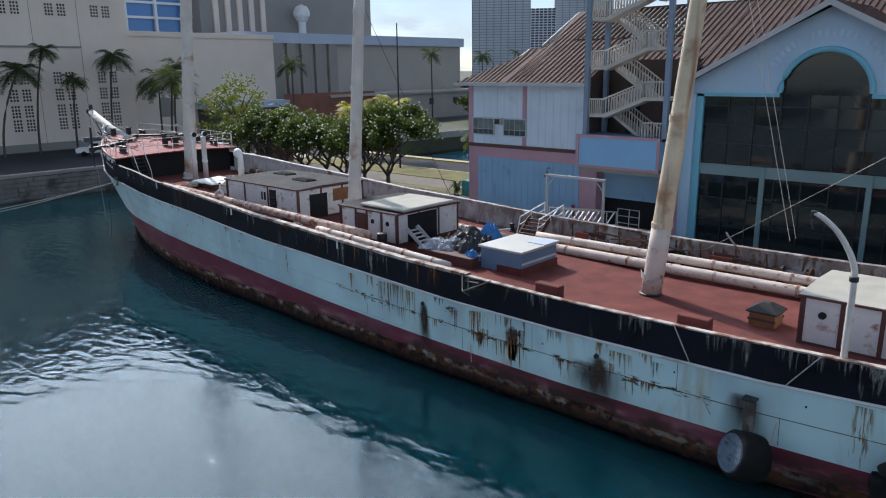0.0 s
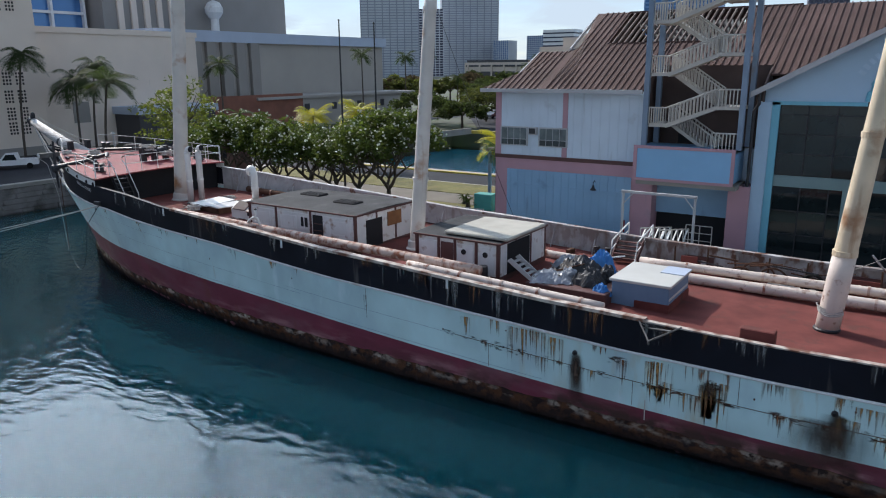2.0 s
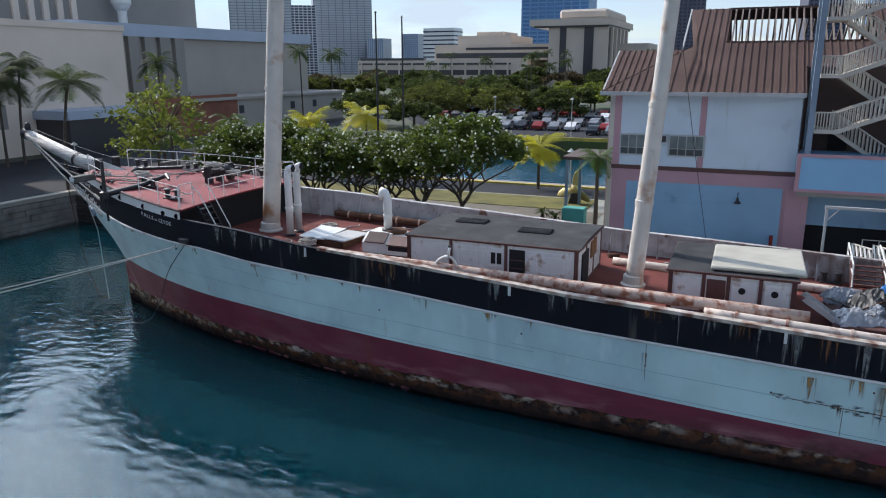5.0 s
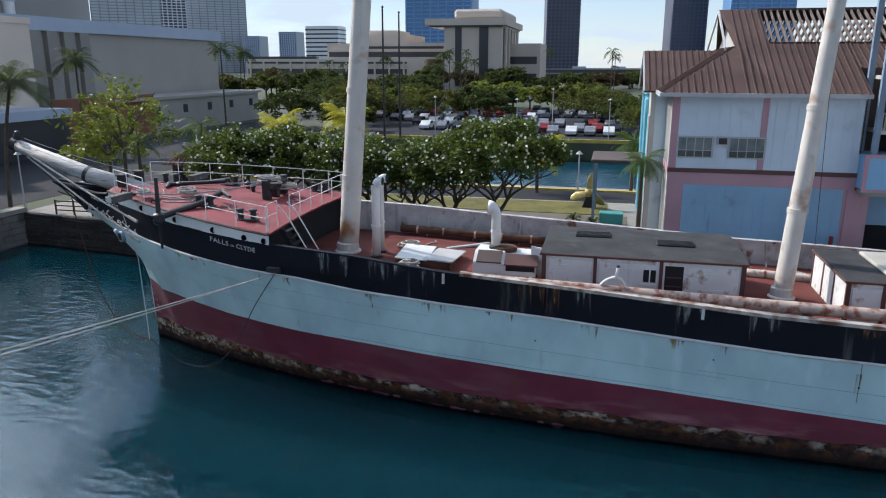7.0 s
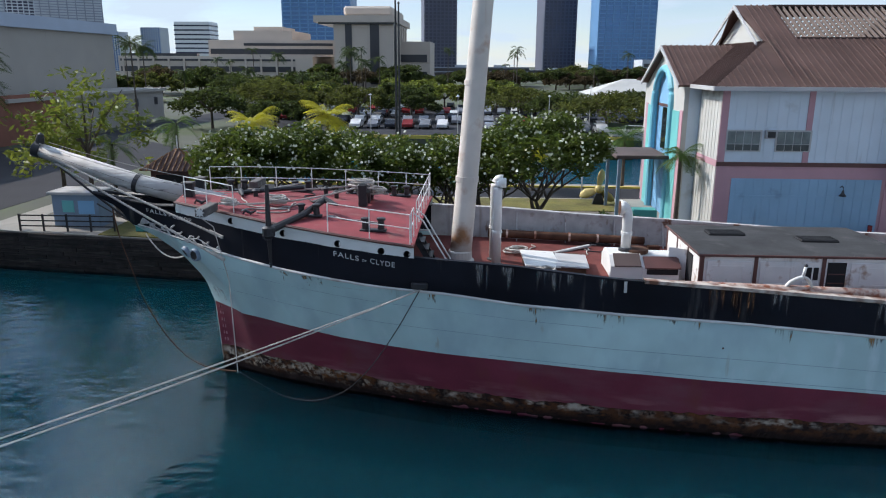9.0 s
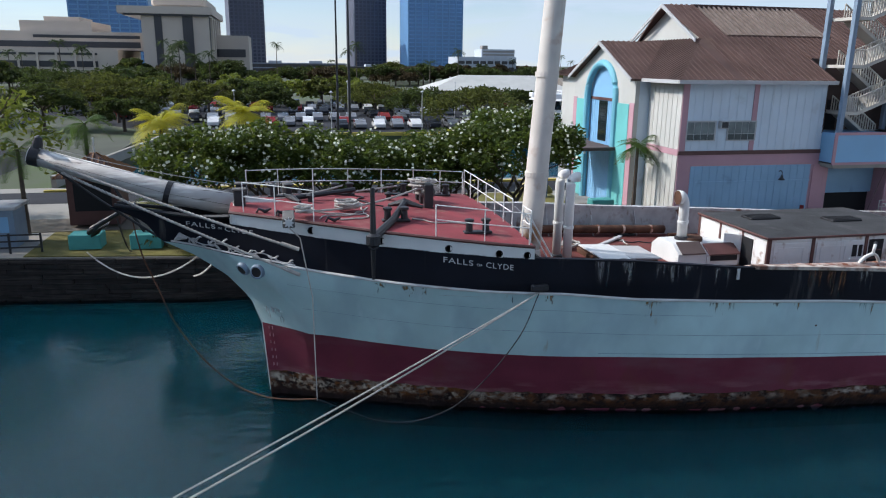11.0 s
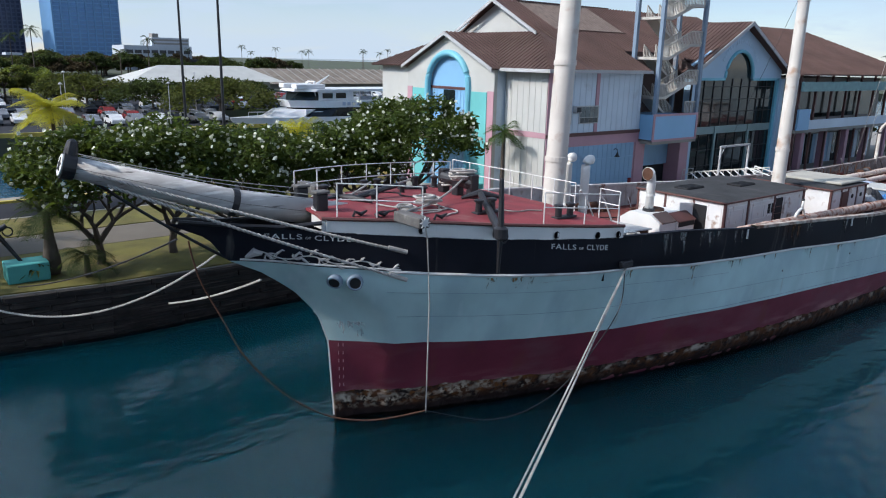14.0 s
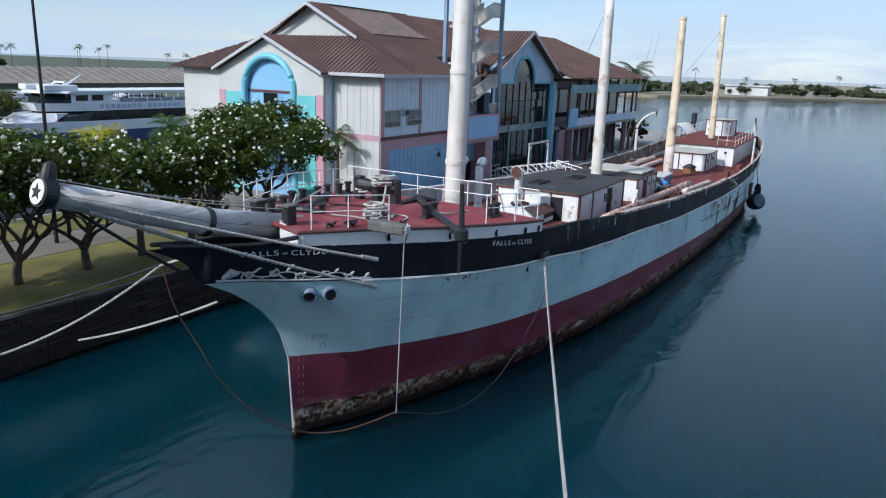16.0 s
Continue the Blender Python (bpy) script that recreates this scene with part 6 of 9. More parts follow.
p("glass_front", box(B(), 120, 150, 424, 429.2, QZ, 9.2), "court_dark", "dark blue glass front block")
t, p = block("dark_lowrise", "long low dark glass office range", -60, 45, 500, 530, QZ, 11, "court_dark")
for z_ in (4.6, 7.4, 10.4):
    p("spandrel", box(B(), -60, 45, 499.6, 500, z_, z_ + .8), "tower_line")
p("step", box(B(), 45, 84, 502, 530, QZ, 9.2), "court_dark"); p("step_band", box(B(), 45, 84, 501.6, 502, 6.4, 7.3), "tower_line")
p("pale_step", box(B(), 84, 110, 502, 530, QZ, 8.0), "tower_grey")
for x_ in (-40, -8, 20, 60):
    p("roof_plant", box(B(), x_, x_ + 9, 506, 520, 9 if x_ == 60 else 11, 10.6 if x_ == 60 else 12.6), "tower_grey")
t, p = block("terminal_shed", "low white hipped-roof shed by the car park", 44, 81, 178, 194, QZ, 5.2, "siding_white")
bm = B()
for f in (((41, 175, 5.2), (84, 175, 5.2), (76, 185, 9.3), (52, 185, 9.3)), ((84, 175, 5.2), (84, 196, 5.2), (76, 185, 9.3)), ((84, 196, 5.2), (41, 196, 5.2), (52, 185, 9.3), (76, 185, 9.3)), ((41, 196, 5.2), (41, 175, 5.2), (52, 185, 9.3))):
    quad(bm, *f)
p("roof", bm, "siding_white", "broad white hipped roof")
for x in (50, 58, 66, 74):
    p("bay_opening", box(B(), x, x + 4, 177.9, 178, QZ, 4.4), "dark")
t, p = block("long_shed", "long low warehouse with weathered tan roof", 88, 190, 194, 222, QZ, 3.9, "bldg_taupe")
p("roof", prism(B(), [(86, 192, 3.9), (86, 207, 8.3), (86, 222, 3.9)], (106, 0, 0)), shade("shed_roof", (0.20, 0.165, 0.13), .8, 0, .25, 4.0, .1, 6, stain=(0.11, 0.085, 0.07), amount=.4), "weathered tan metal roof")
for k in range(34):
    x = 88 + k * 3.1
    p("roof_batten", prism(B(), [(x, 192, 3.92), (x + .25, 192, 3.92), (x + .25, 207, 8.34), (x, 207, 8.34)], (0, 0, .15)), "bldg_taupe")

# the open shade below the porch roof is a solid dark block
t, p = block("entrance_porch", "flat porch roof with pale blue fascia over a dark entrance", -52, -46, 36, 50, QZ, 7.0, "court_dark")
p("fascia", box(B(), -52, -45.6, 35.6, 50.4, 7.0, 8.1), "fascia_blue", "pale blue fascia")

palm(89, 15.9, QZ, 10.6, 3.7, "frond", 95, 0, "coconut palm behind the pier end", 24, .8, "")
for i, (x, y, h, w) in enumerate(((88, 14.8, 4.4, 1.8), (91, 15.6, 3.4, 1.6), (89.5, 16.8, 5.2, 2.0))):
    broad_tree(x, y, QZ, h, w, "leaf_dark", 520 + i, "dense dark green shrub at the pier end", "shrub", 22, .22, .08)


# ---- deck fittings ----
def smooth(pts, n=6):
    """A rounded line through a few points."""
    pts = [Vector(p) for p in pts]
    q = [pts[0] * 2 - pts[1]] + pts + [pts[-1] * 2 - pts[-2]]
    out = []
    for a, b, c, d in zip(q, q[1:], q[2:], q[3:]):
        for i in range(n):
            t = i / n
            out.append(.5 * ((2 * b) + (c - a) * t + (2 * a - 5 * b + 4 * c - d) * t * t + (3 * b - a - 3 * c + d) * t ** 3))
    return out + [pts[-1]]


def braid(pts, r, pitch=0.3):
    """Rope of two strands laid round one another along a line of points."""
    pts = [Vector(p) for p in pts]
    steps, run = [], 0.0
    for p, q in zip(pts, pts[1:]):
        ln = (q - p).length
        k = max(2, int(ln / (pitch / 6)))
        for i in range(k):
            steps.append((p.lerp(q, i / k), (q - p).normalized(), run + ln * i / k))
        run += ln
    bm = B()
    for ph in (0, math.pi):
        line = []
        for p, d, u in steps:
            a = d.cross(Vector((0, 0, 1)) if abs(d.z) < .9 else Vector((1, 0, 0))).normalized()
            b = d.cross(a)
            w = u / pitch * math.tau + ph
            line.append(p + (a * math.cos(w) + b * math.sin(w)) * r * .55)
        tube(bm, line, r * .72, 5)
    return bm


def hull_pt(x, z, off=0.0, side=-1):
    return Vector((x, side * (hull_y(x, z) + off), z))


def at(bm, x, y, z, rz=0.0, rx=0.0, ry=0.0):
    bm.transform(pose(x, y, z, rx, ry, rz))
    return bm


def hull_normal(x, z, side=-1):
    a = hull_pt(x + .15, z, 0, side) - hull_pt(x - .15, z, 0, side)
    b = hull_pt(x, z + .15, 0, side) - hull_pt(x, z - .15, 0, side)
    n_ = a.cross(b).normalized()
    return n_ if n_.y * side > 0 else -n_


def railing(name, pts, label, height=1.05, bars=(1.05, .55), r=.020, posts=True):
    rl = part(name, B(), "white_paint", ship, label)
    for h in bars:
        part("bar", tube(B(), [(x, y, z + h) for x, y, z in pts], r, 6), "white_paint", rl)
    if posts:
        for x, y, z in pts:
            part("post", tube(B(), [(x, y, z - .05), (x, y, z + height)], r * 1.15, 6), "white_paint", rl)
    return rl


def edge(x, side, inset=.15):
    return (x, side * (b_top(x) - inset), z_fore(x) + .03)


railing("forecastle_railing", [edge(x, 1) for x in (-.4, .8, 2.2, 3.7, 5.2, 6.7, 8.0, 9.1)], "white pipe railing along the forecastle edge")
railing("forecastle_railing", [edge(x, -1) for x in (6.0, 7.6, 9.1)], "white pipe railing along the forecastle edge")
railing("forecastle_railing", [edge(x, -1) for x in (-.4, .7, 2.0)], "white pipe railing along the forecastle edge")
railing("forecastle_railing", [(9.15, y, z_fore(9.15) + .12) for y in (-4.8, -3.9)] , "white pipe railing along the forecastle edge")
railing("forecastle_railing", [(9.15, y, z_fore(9.15) + .14) for y in (-2.7, -1.6, -.4, .9, 2.2, 3.5, 4.7)], "white pipe railing along the forecastle edge")
# ladder down from the forecastle
lad = part("ladder", B(), "dark_iron", ship, "steep dark deck ladder with white handrails")
for y in (-3.85, -2.95):
    part("string", prism(B(), [(9.1, y, 6.95), (9.35, y, 6.95), (10.45, y, 5.0), (10.2, y, 5.0)], (0, .06, 0)), "dark_iron", lad)
    part("handrail", tube(B(), [(9.15, y, 7.9), (9.5, y, 7.6), (10.5, y, 5.9), (10.55, y, 5.05)], .03, 6), "white_paint", lad)
for k in range(7):
    f = (k + .5) / 7
    part("tread", box(B(), 9.2 + 1.1 * f, 9.45 + 1.1 * f, -3.85, -2.9, 6.9 - 1.95 * f, 6.95 - 1.95 * f), "dark_iron", lad)
poop_pts = [(62.05, y, 5.72) for y in (-1.6, -2.5)] + [(x, -poop_w(x), z_poop(x)) for x in (62.1, 64, 66, 68, 70, 72, 74, 76, 77.4)]
railing("poop_railing", poop_pts, "white pipe railing round the poop")
railing("poop_railing", [(x, poop_w(x), z_poop(x)) for x in (62.1, 64, 66, 68, 70, 72, 74, 76, 77.4)], "white pipe railing round the poop")
for x, z in ((8.05, 6.68), (6.4, 6.83), (4.2, 7.02), (1.9, 7.25), (9.0, 6.62)):
    q = hull_pt(x, z, .0)
    part("fairlead_hole", lathe(B(), (x, -(b_top(x) - .02), z), [(.001, .03), (.09, .03), (.12, .05), (.13, .03)], 14, (0, -1, 0)), "dark", ship, "round dark fairlead hole")
# knees and headboard at the stemhead
for s in (-1, 1):
    part("headboard", prism(B(), [(-.8, s * .5, 7.3), (-.8, s * 1.45, 7.3)] + [(-.8, s * (1.45 - .95 * k / 6), 7.66 + .26 * (k / 6) ** 1.8) for k in range(7)], (.12, 0, 0)), "white_paint", ship, "cream curved headboard beside the bowsprit")
    part("head_rail", tube(B(), [(-.9, s * 1.35, 7.55), (-2.0, s * .8, 7.45), (-3.4, s * .42, 7.6), (-4.9, s * .2, 7.85)], .07, 6), "dark_iron", ship)
    for x, z in ((-.5, 5.64), (.0, 5.60)):
        nr = hull_normal(x, z, s)
        q = hull_pt(x, z, .0, s)
        ring = [(.17, -.1), (.17, .10), (.20, .14), (.25, .12), (.27, .03), (.27, -.1)]
        part("hawse_pipe", lathe(B(), q, ring, 20, nr), "steel_blue", ship, "round hawse pipe with thick lip", True)
        part("hawse_hole", lathe(B(), q, [(.18, .0), (.18, .125)], 20, nr), "dark", ship)


def letters(text, x0, x1, z0, z1, size, side=-1, name="lettering"):
    """Raised letters laid on the plating between two stations."""
    cu = bpy.data.curves.new("letters", "FONT")
    cu.body, cu.size, cu.extrude, cu.space_character = text, size, .006, 1.15
    tmp = new("letters", cu)
    me = bpy.data.meshes.new_from_object(tmp.evaluated_get(bpy.context.evaluated_depsgraph_get()))
    bpy.data.objects.remove(tmp)
    w = max(v.co.x for v in me.vertices)
    for v in me.vertices:
        f = v.co.x / w
        x, z = x0 + (x1 - x0) * f, z0 + (z1 - z0) * f + v.co.y
        v.co = (x, side * (hull_y(x, z) + .012 + v.co.z), z)
    me.materials.append(M["white_line"])
    ob = new(name, me)
    ob.parent = ship
    ob["label"] = "white painted ship's name"
    return ob


letters("FALLS", 6.20, 7.20, 6.36, 6.24, .27)
letters("OF", 7.32, 7.50, 6.24, 6.22, .12)
letters("CLYDE", 7.62, 8.55, 6.20, 6.10, .27)
letters("FALLS", -2.50, -1.43, 7.12, 7.04, .23)
letters("OF", -1.34, -1.19, 7.05, 7.04, .10)
letters("CLYDE", -1.10, -.10, 7.00, 6.93, .23)
# carved scrollwork on the trailboard
rs = random.Random(5)
scroll = part("trailboard", tube(B(), [hull_pt(x, z_wale(x) + .07, .03) for x in np.linspace(-3.1, 1.3, 30)], .035, 6), "white_line", ship, "carved white scrollwork on the black bow")
def carve(pts, radii, name):
    part(name, tube(B(), [hull_pt(x, z, .035) for x, z in pts], radii, 6), "spar_grey", scroll)


def stem_z(x):
    return z_wale(x) + .30 - .03 * (x + 3) + .085 * math.sin((x + 3.0) * 4.4)


carve([(x, stem_z(x)) for x in np.linspace(-2.7, 1.25, 60)], [.022] * 60, "vine")
for i, x in enumerate((-2.25, -1.55, -.85, -.1, .6)):
    sg = 1 if i % 2 else -1
    rad = .19 - .018 * i
    carve([(x + rad * (1 - k / 24) * math.cos(2.6 + k * .42), stem_z(x) + sg * .05 + sg * rad * .8 * (1 - k / 24) * math.sin(2.6 + k * .42)) for k in range(18)], [.034 * (1 - k / 26) for k in range(18)], "scroll")
for i in range(16):
    x = -2.45 + i * .235
    sg = 1 if i % 2 else -1
    ln = rs.uniform(.13, .24) * (1 - i * .02)
    carve([(x, stem_z(x)), (x + ln * .5, stem_z(x) + sg * ln * .45), (x + ln * 1.05, stem_z(x) + sg * ln * .95), (x + ln * 1.35, stem_z(x) + sg * ln * .8)], [.012, .045, .028, .006], "leaf_carving")
carve([(-2.95, z_wale(-2.9) + .14), (-2.72, z_wale(-2.7) + .34), (-2.5, z_wale(-2.5) + .30)], [.05, .15, .05], "shell_carving")
# star on the bowsprit end
star = B()
sv = []
e1 = Vector((0, 1, 0)); e2 = ax_b.cross(e1).normalized()
cc = TIP + ax_b * .145
for k in range(10):
    rr = .2 if k % 2 == 0 else .085
    a = math.pi / 2 + k * math.pi / 5
    sv.append(cc + (e1 * math.cos(a) - e2 * math.sin(a)) * rr)
part("star", prism(star, sv, ax_b * .015), "dark_iron", spar, "dark five-pointed star")
bee = B()
tube(bee, [TIP + ax_b * -.06 + e2 * -.2, TIP + ax_b * -.05 + e2 * -.48, TIP + ax_b * -.03 + e2 * -.68, TIP + ax_b * -.02 + e2 * -.74], [.19, .17, .13, .05], 12)
part("bee_block", bee, "dark_iron", spar, "dark iron bee block above the cap")
for s in (-1, 1):
    for (hx, hz), (tx, tz) in (((1.46, 6.55), (-6.9, 9.32)), ((1.46, 5.62), (-6.6, 9.0))):
        e = hull_pt(hx, hz, .06, s)
        part("bobstay", braid(sag((tx, spar_y(tx) + s * .25, tz), e, .06, 14), .045), "rope", ship, "pale rope guy from the bowsprit")
        part("turnbuckle", tube(B(), [e, e.lerp(Vector((tx, spar_y(tx) + s * .25, tz)), .07)], .075, 8), "rope", ship)
part("bobstay_chain", tube(B(), sag((-7.0, .43, 9.2), (-3.2, .05, 6.35), .1), .05, 6), "dark_iron", ship)
for s in (-1, 1):
    part("knighthead", box(B(), -.75, -.35, s * .66 - .16, s * .66 + .16, 7.4, 8.35, .04), "dark_iron", ship, "black knighthead beside the bowsprit")
    part("knighthead_cap", box(B(), -.8, -.3, s * .66 - .2, s * .66 + .2, 8.35, 8.43, .02), "old_timber", ship)
# catheads
for s in (-1, 1):
    ch = part("cathead", at(box(B(), -.2, .2, -.62, .75, -.16, .16, .03), 1.15, s * 3.3, 7.78, 0 if s < 0 else 180), "old_timber", ship, "weathered grey timber cathead")
    st = []
    for k in range(16):
        rr = .2 if k % 2 == 0 else .1
        a = k * math.pi / 8
        st.append((1.15 + rr * math.cos(a), s * 3.93, 7.8 + rr * math.sin(a)))
    part("cathead_star", prism(B(), st, (0, s * .03, 0)), "white_line", ch, "carved pale star")


an = thing("bower_anchor", "black iron anchor hung against the forecastle side", "anchor", (3.85, -4.3, 7.2))
part("stock", tube(B(), [(0, 0, -1.35), (0, -.05, .2), (0, .0, 1.75)], [.05, .11, .07], 8), "dark_iron", an)
part("shank", tube(B(), [(0, 0, .05), (.9, 1.5, .35), (1.5, 2.7, .72)], [.16, .13, .12], 8), "dark_iron", an)
part("crown", tube(B(), [(.95, 3.1, .55), (1.5, 2.75, .72), (2.1, 2.3, .60)], [.06, .15, .06], 8), "dark_iron", an)
part("boss", lathe(B(), (0, -.05, .02), [(.12, -.22), (.24, -.15), (.24, .15), (.12, .22)], 12), "dark_iron", an)
part("ring", tube(B(), [(.17 * math.cos(k * math.tau / 12), -.2, -.1 + .17 * math.sin(k * math.tau / 12)) for k in range(13)], .035, 6, False), "dark_iron", an)
an2 = thing("spare_anchor", "black anchor lying on the forecastle deck", "anchor", (2.6, 1.0, 7.72))
part("shank", tube(B(), [(-1.3, -.6, .1), (1.2, .4, .2)], .1, 8), "dark_iron", an2)
part("arm", tube(B(), [(-1.6, .3, .08), (-1.3, -.6, .12), (-1.0, -1.3, .08)], [.05, .13, .05], 8), "dark_iron", an2)


def bollard(x, y, z, label="pair of dark iron mooring bollards on deck"):
    b = thing("bollard", label, "bollard", (x, y, z), group="deck bollards")
    part("base", box(B(), -.5, .5, -.17, .17, 0, .08, .02), "dark_iron", b)
    for s in (-.3, .3):
        part("post", lathe(B(), (s, 0, .05), [(.13, 0), (.12, .35), (.17, .38), (.17, .45), (.08, .48)], 12), "dark_iron", b)
    return b


for x, y in ((5.8, 3.4), (3.4, 2.6), (7.6, -3.6), (4.9, -2.4), (.9, 1.2), (7.8, 3.9)):
    bollard(x, y, z_fore(x) + .16 * (1 - (y / b_top(x)) ** 2))
for x, s in ((12.6, -1), (17.5, 1), (38, 1), (46.2, -1), (53.6, -1)):
    bollard(x, s * (b_top(x) - .75), z_deck(x) + .03)
cap = thing("windlass", "dark deck windlass heaped with pale mooring rope", "windlass", (6.6, 1.2, 7.3))
for y in (-.9, 0, .9):
    part("bitt", box(B(), -.18, .18, y - .18, y + .18, 0, .95, .03), "dark_iron", cap)
part("barrel", lathe(B(), (0, -1.0, .6), [(.2, 0), (.3, .2), (.22, .9), (.22, 1.2), (.3, 1.8), (.2, 2.0)], 14, (0, 1, 0)), "dark_iron", cap)


def rope_heap(x, y, z, r, n, seed, label="heap of coiled pale mooring rope on deck", th=.045):
    rnd = random.Random(seed)
    h = thing("rope_coil", label, "rope", (x, y, z), group="rope coils")
    pts = []
    for k in range(n * 10):
        a = k * math.tau / 10
        rr = r * (.55 + .45 * math.sin(k * .37 + seed)) * rnd.uniform(.9, 1.1)
        pts.append((rr * math.cos(a), rr * math.sin(a) * .8, th + .012 * k * .35 + rnd.uniform(0, .04)))
    part("strand", tube(B(), pts, th, 6), "rope", h)
    return h


rope_heap(6.5, .8, 7.95, .6, 9, 1)
rope_heap(6.9, 1.9, 7.5, .55, 8, 2)
rope_heap(3.3, -1.2, 7.62, .5, 7, 3)
rope_heap(1.7, -2.2, 7.72, .35, 5, 4)
rope_heap(14.2, -1.7, 4.95, .5, 7, 5)
rope_heap(13.2, 1.8, 4.98, .55, 5, 6)
for k, (p, q, d) in enumerate((((6.4, .6, 8.1), (1.4, -2.6, 7.9), .25), ((5.8, 3.3, 7.7), (-.3, .9, 7.8), .1), ((3.4, 2.6, 7.9), (-.8, -.6, 7.9), .15))):
    whole("deck_rope", tube(B(), sag(p, q, d), .04, 6), "rope", "slack pale rope lying across the forecastle", "rope")
for x, y in ((5.2, 1.6), (4.6, 2.2), (2.0, .2)):
    v = thing("mushroom_vent", "squat dark mushroom ventilator on the red deck", "ventilator", (x, y, z_fore(x) + .12), group="mushroom vents")
    part("stem", lathe(B(), (0, 0, 0), [(.1, 0), (.1, .25)], 12), "dark_iron", v)
    part("cap", lathe(B(), (0, 0, .25), [(.17, 0), (.17, .05), (.05, .12)], 12), "dark_iron", v)
# fo'c'sle hooks along the edge
for x in (.35, 1.0, 2.7):
    whole("deck_hook", tube(B(), [(x - .3, -(b_top(x) - .35), z_fore(x) + .05), (x - .22, -(b_top(x) - .35), z_fore(x) + .2), (x, -(b_top(x) - .35), z_fore(x) + .1), (x + .22, -(b_top(x) - .35), z_fore(x) + .2)], [.04, .05, .07, .03], 6), "dark_iron", "small dark iron hook fixed to the forecastle edge", "hook", group="deck hooks")


def gooseneck(x, y, z, h, faces, r, label, flare=1.3, reach=1.0):
    v = thing("cowl_ventilator", label, "ventilator", (x, y, z), group="cowl ventilators")
    pts = [(0, 0, 0), (0, 0, h - .45)] + [(faces * reach * .32 * (1 - math.cos(a)), 0, h - .45 + .40 * math.sin(a)) for a in np.linspace(.2, 1.45, 6)] + [(faces * reach * .55, 0, h - .05)]
    part("pipe", tube(B(), pts, [r] * (len(pts) - 3) + [r * (1 + (flare - 1) * .3), r * (1 + (flare - 1) * .7), r * flare], 18), "white_paint", v, "", True)
    part("foot", lathe(B(), (0, 0, 0), [(r + .09, 0), (r + .09, .12), (r + .02, .16)], 16), "dark_iron", v)
    part("mouth", lathe(B(), (faces * reach * .552, 0, h - .05), [(r * flare * .93, 0), (r * flare * .93, .012)], 18, (faces, 0, 0)), "dark" if faces > 0 else "rust", v, "dark open mouth" if faces > 0 else "rust-red open mouth")
    part("collar", lathe(B(), (0, 0, h * .42), [(r + .03, -.05), (r + .03, .05)], 16), "white_paint", v)
    return v


gooseneck(12.2, .5, 4.95, 3.62, 1, .19, "tall white cowl ventilator with black mouth", 1.05, .62)
gooseneck(12.3, -.42, 4.95, 3.62, 1, .19, "tall white cowl ventilator with black mouth", 1.05, .62)
gooseneck(17.75, .1, 5.6, 1.9, -1, .21, "white cowl ventilator with rust-red mouth", 1.55, .62)
vb = thing("companion_housing", "white boxed companion housing with sloping shoulders and brown lids", "housing", (18.3, 0, 4.6))
def coaming_shape(x0, x1, w, z_eave, z_top, flat):
    return prism(B(), [(x0, -w, 0), (x0, -w, z_eave), (x0, -flat, z_top), (x0, flat, z_top), (x0, w, z_eave), (x0, w, 0)], (x1 - x0, 0, 0))


part("front", coaming_shape(-1.35, -.05, 1.15, .66, 1.02, .62), "white_paint", vb)
part("body", coaming_shape(-.05, 1.4, 1.2, .6, .92, .66), "white_paint", vb)
for x0_, x1_, e_, t_, m_ in ((-1.2, -.12, .66, 1.02, "stair_brown"), (.02, 1.46, .6, .92, "brown_trim")):
    w_, f_ = (1.15, .62) if x0_ < -1 else (1.2, .66)
    part("lid", prism(B(), [(x0_, -w_ - .06, e_ + .0), (x0_, -w_ - .06, e_ + .05), (x0_, -f_ + .02, t_ + .06), (x0_, -f_ + .02, t_ + .005)], (x1_ - x0_, 0, 0)), m_, vb, "brown hinged lid")
part("gap", box(B(), .1, 1.35, -1.225, -1.19, .36, .58), "dark", vb)
part("drum_lid", lathe(B(), (-.1, .15, .95), [(.5, 0), (.52, .06), (.5, .16), (.1, .2)], 18), "rust", vb, "rusty round cover")
part("rust_skirt", box(B(), -1.36, 1.42, -1.22, 1.22, 0, .14, .02), "rust", vb, "rusty lower edge")
hc = thing("cargo_hatch", "low hatch under loose white and grey boards", "hatch", (14.7, 0, 4.75))
part("coaming", box(B(), -1.25, 1.25, -1.3, 1.3, 0, .42, .03), "rust", hc)
part("board", at(box(B(), -1.3, .15, -1.35, 1.0, -.03, .03, .01), 0, 0, .50, 3, 1, 3), "white_paint", hc, "white board cover")
part("board", at(box(B(), .1, 1.45, -1.3, 1.1, -.03, .03, .01), 0, 0, .47, -4, -2, 2), "spar_grey", hc, "grey board cover")
# long pipes lying along the decks
def pipe(a, b, r, label="long cream painted rusting steel pipe on deck", m="pipe"):
    t = thing("steel_pipe", label, "pipe", a, group="pipes on deck")
    d = Vector(b) - Vector(a)
    part("tube", tube(B(), [d * (k / 12) for k in range(13)], r, 14), m, t, "", True)
    for f in (.12, .3, .52, .7, .9):
        part("collar", lathe(B(), d * f, [(r + .025, -.05), (r + .025, .05)], 14, d.normalized()), "pipe_rusty", t)
    return t


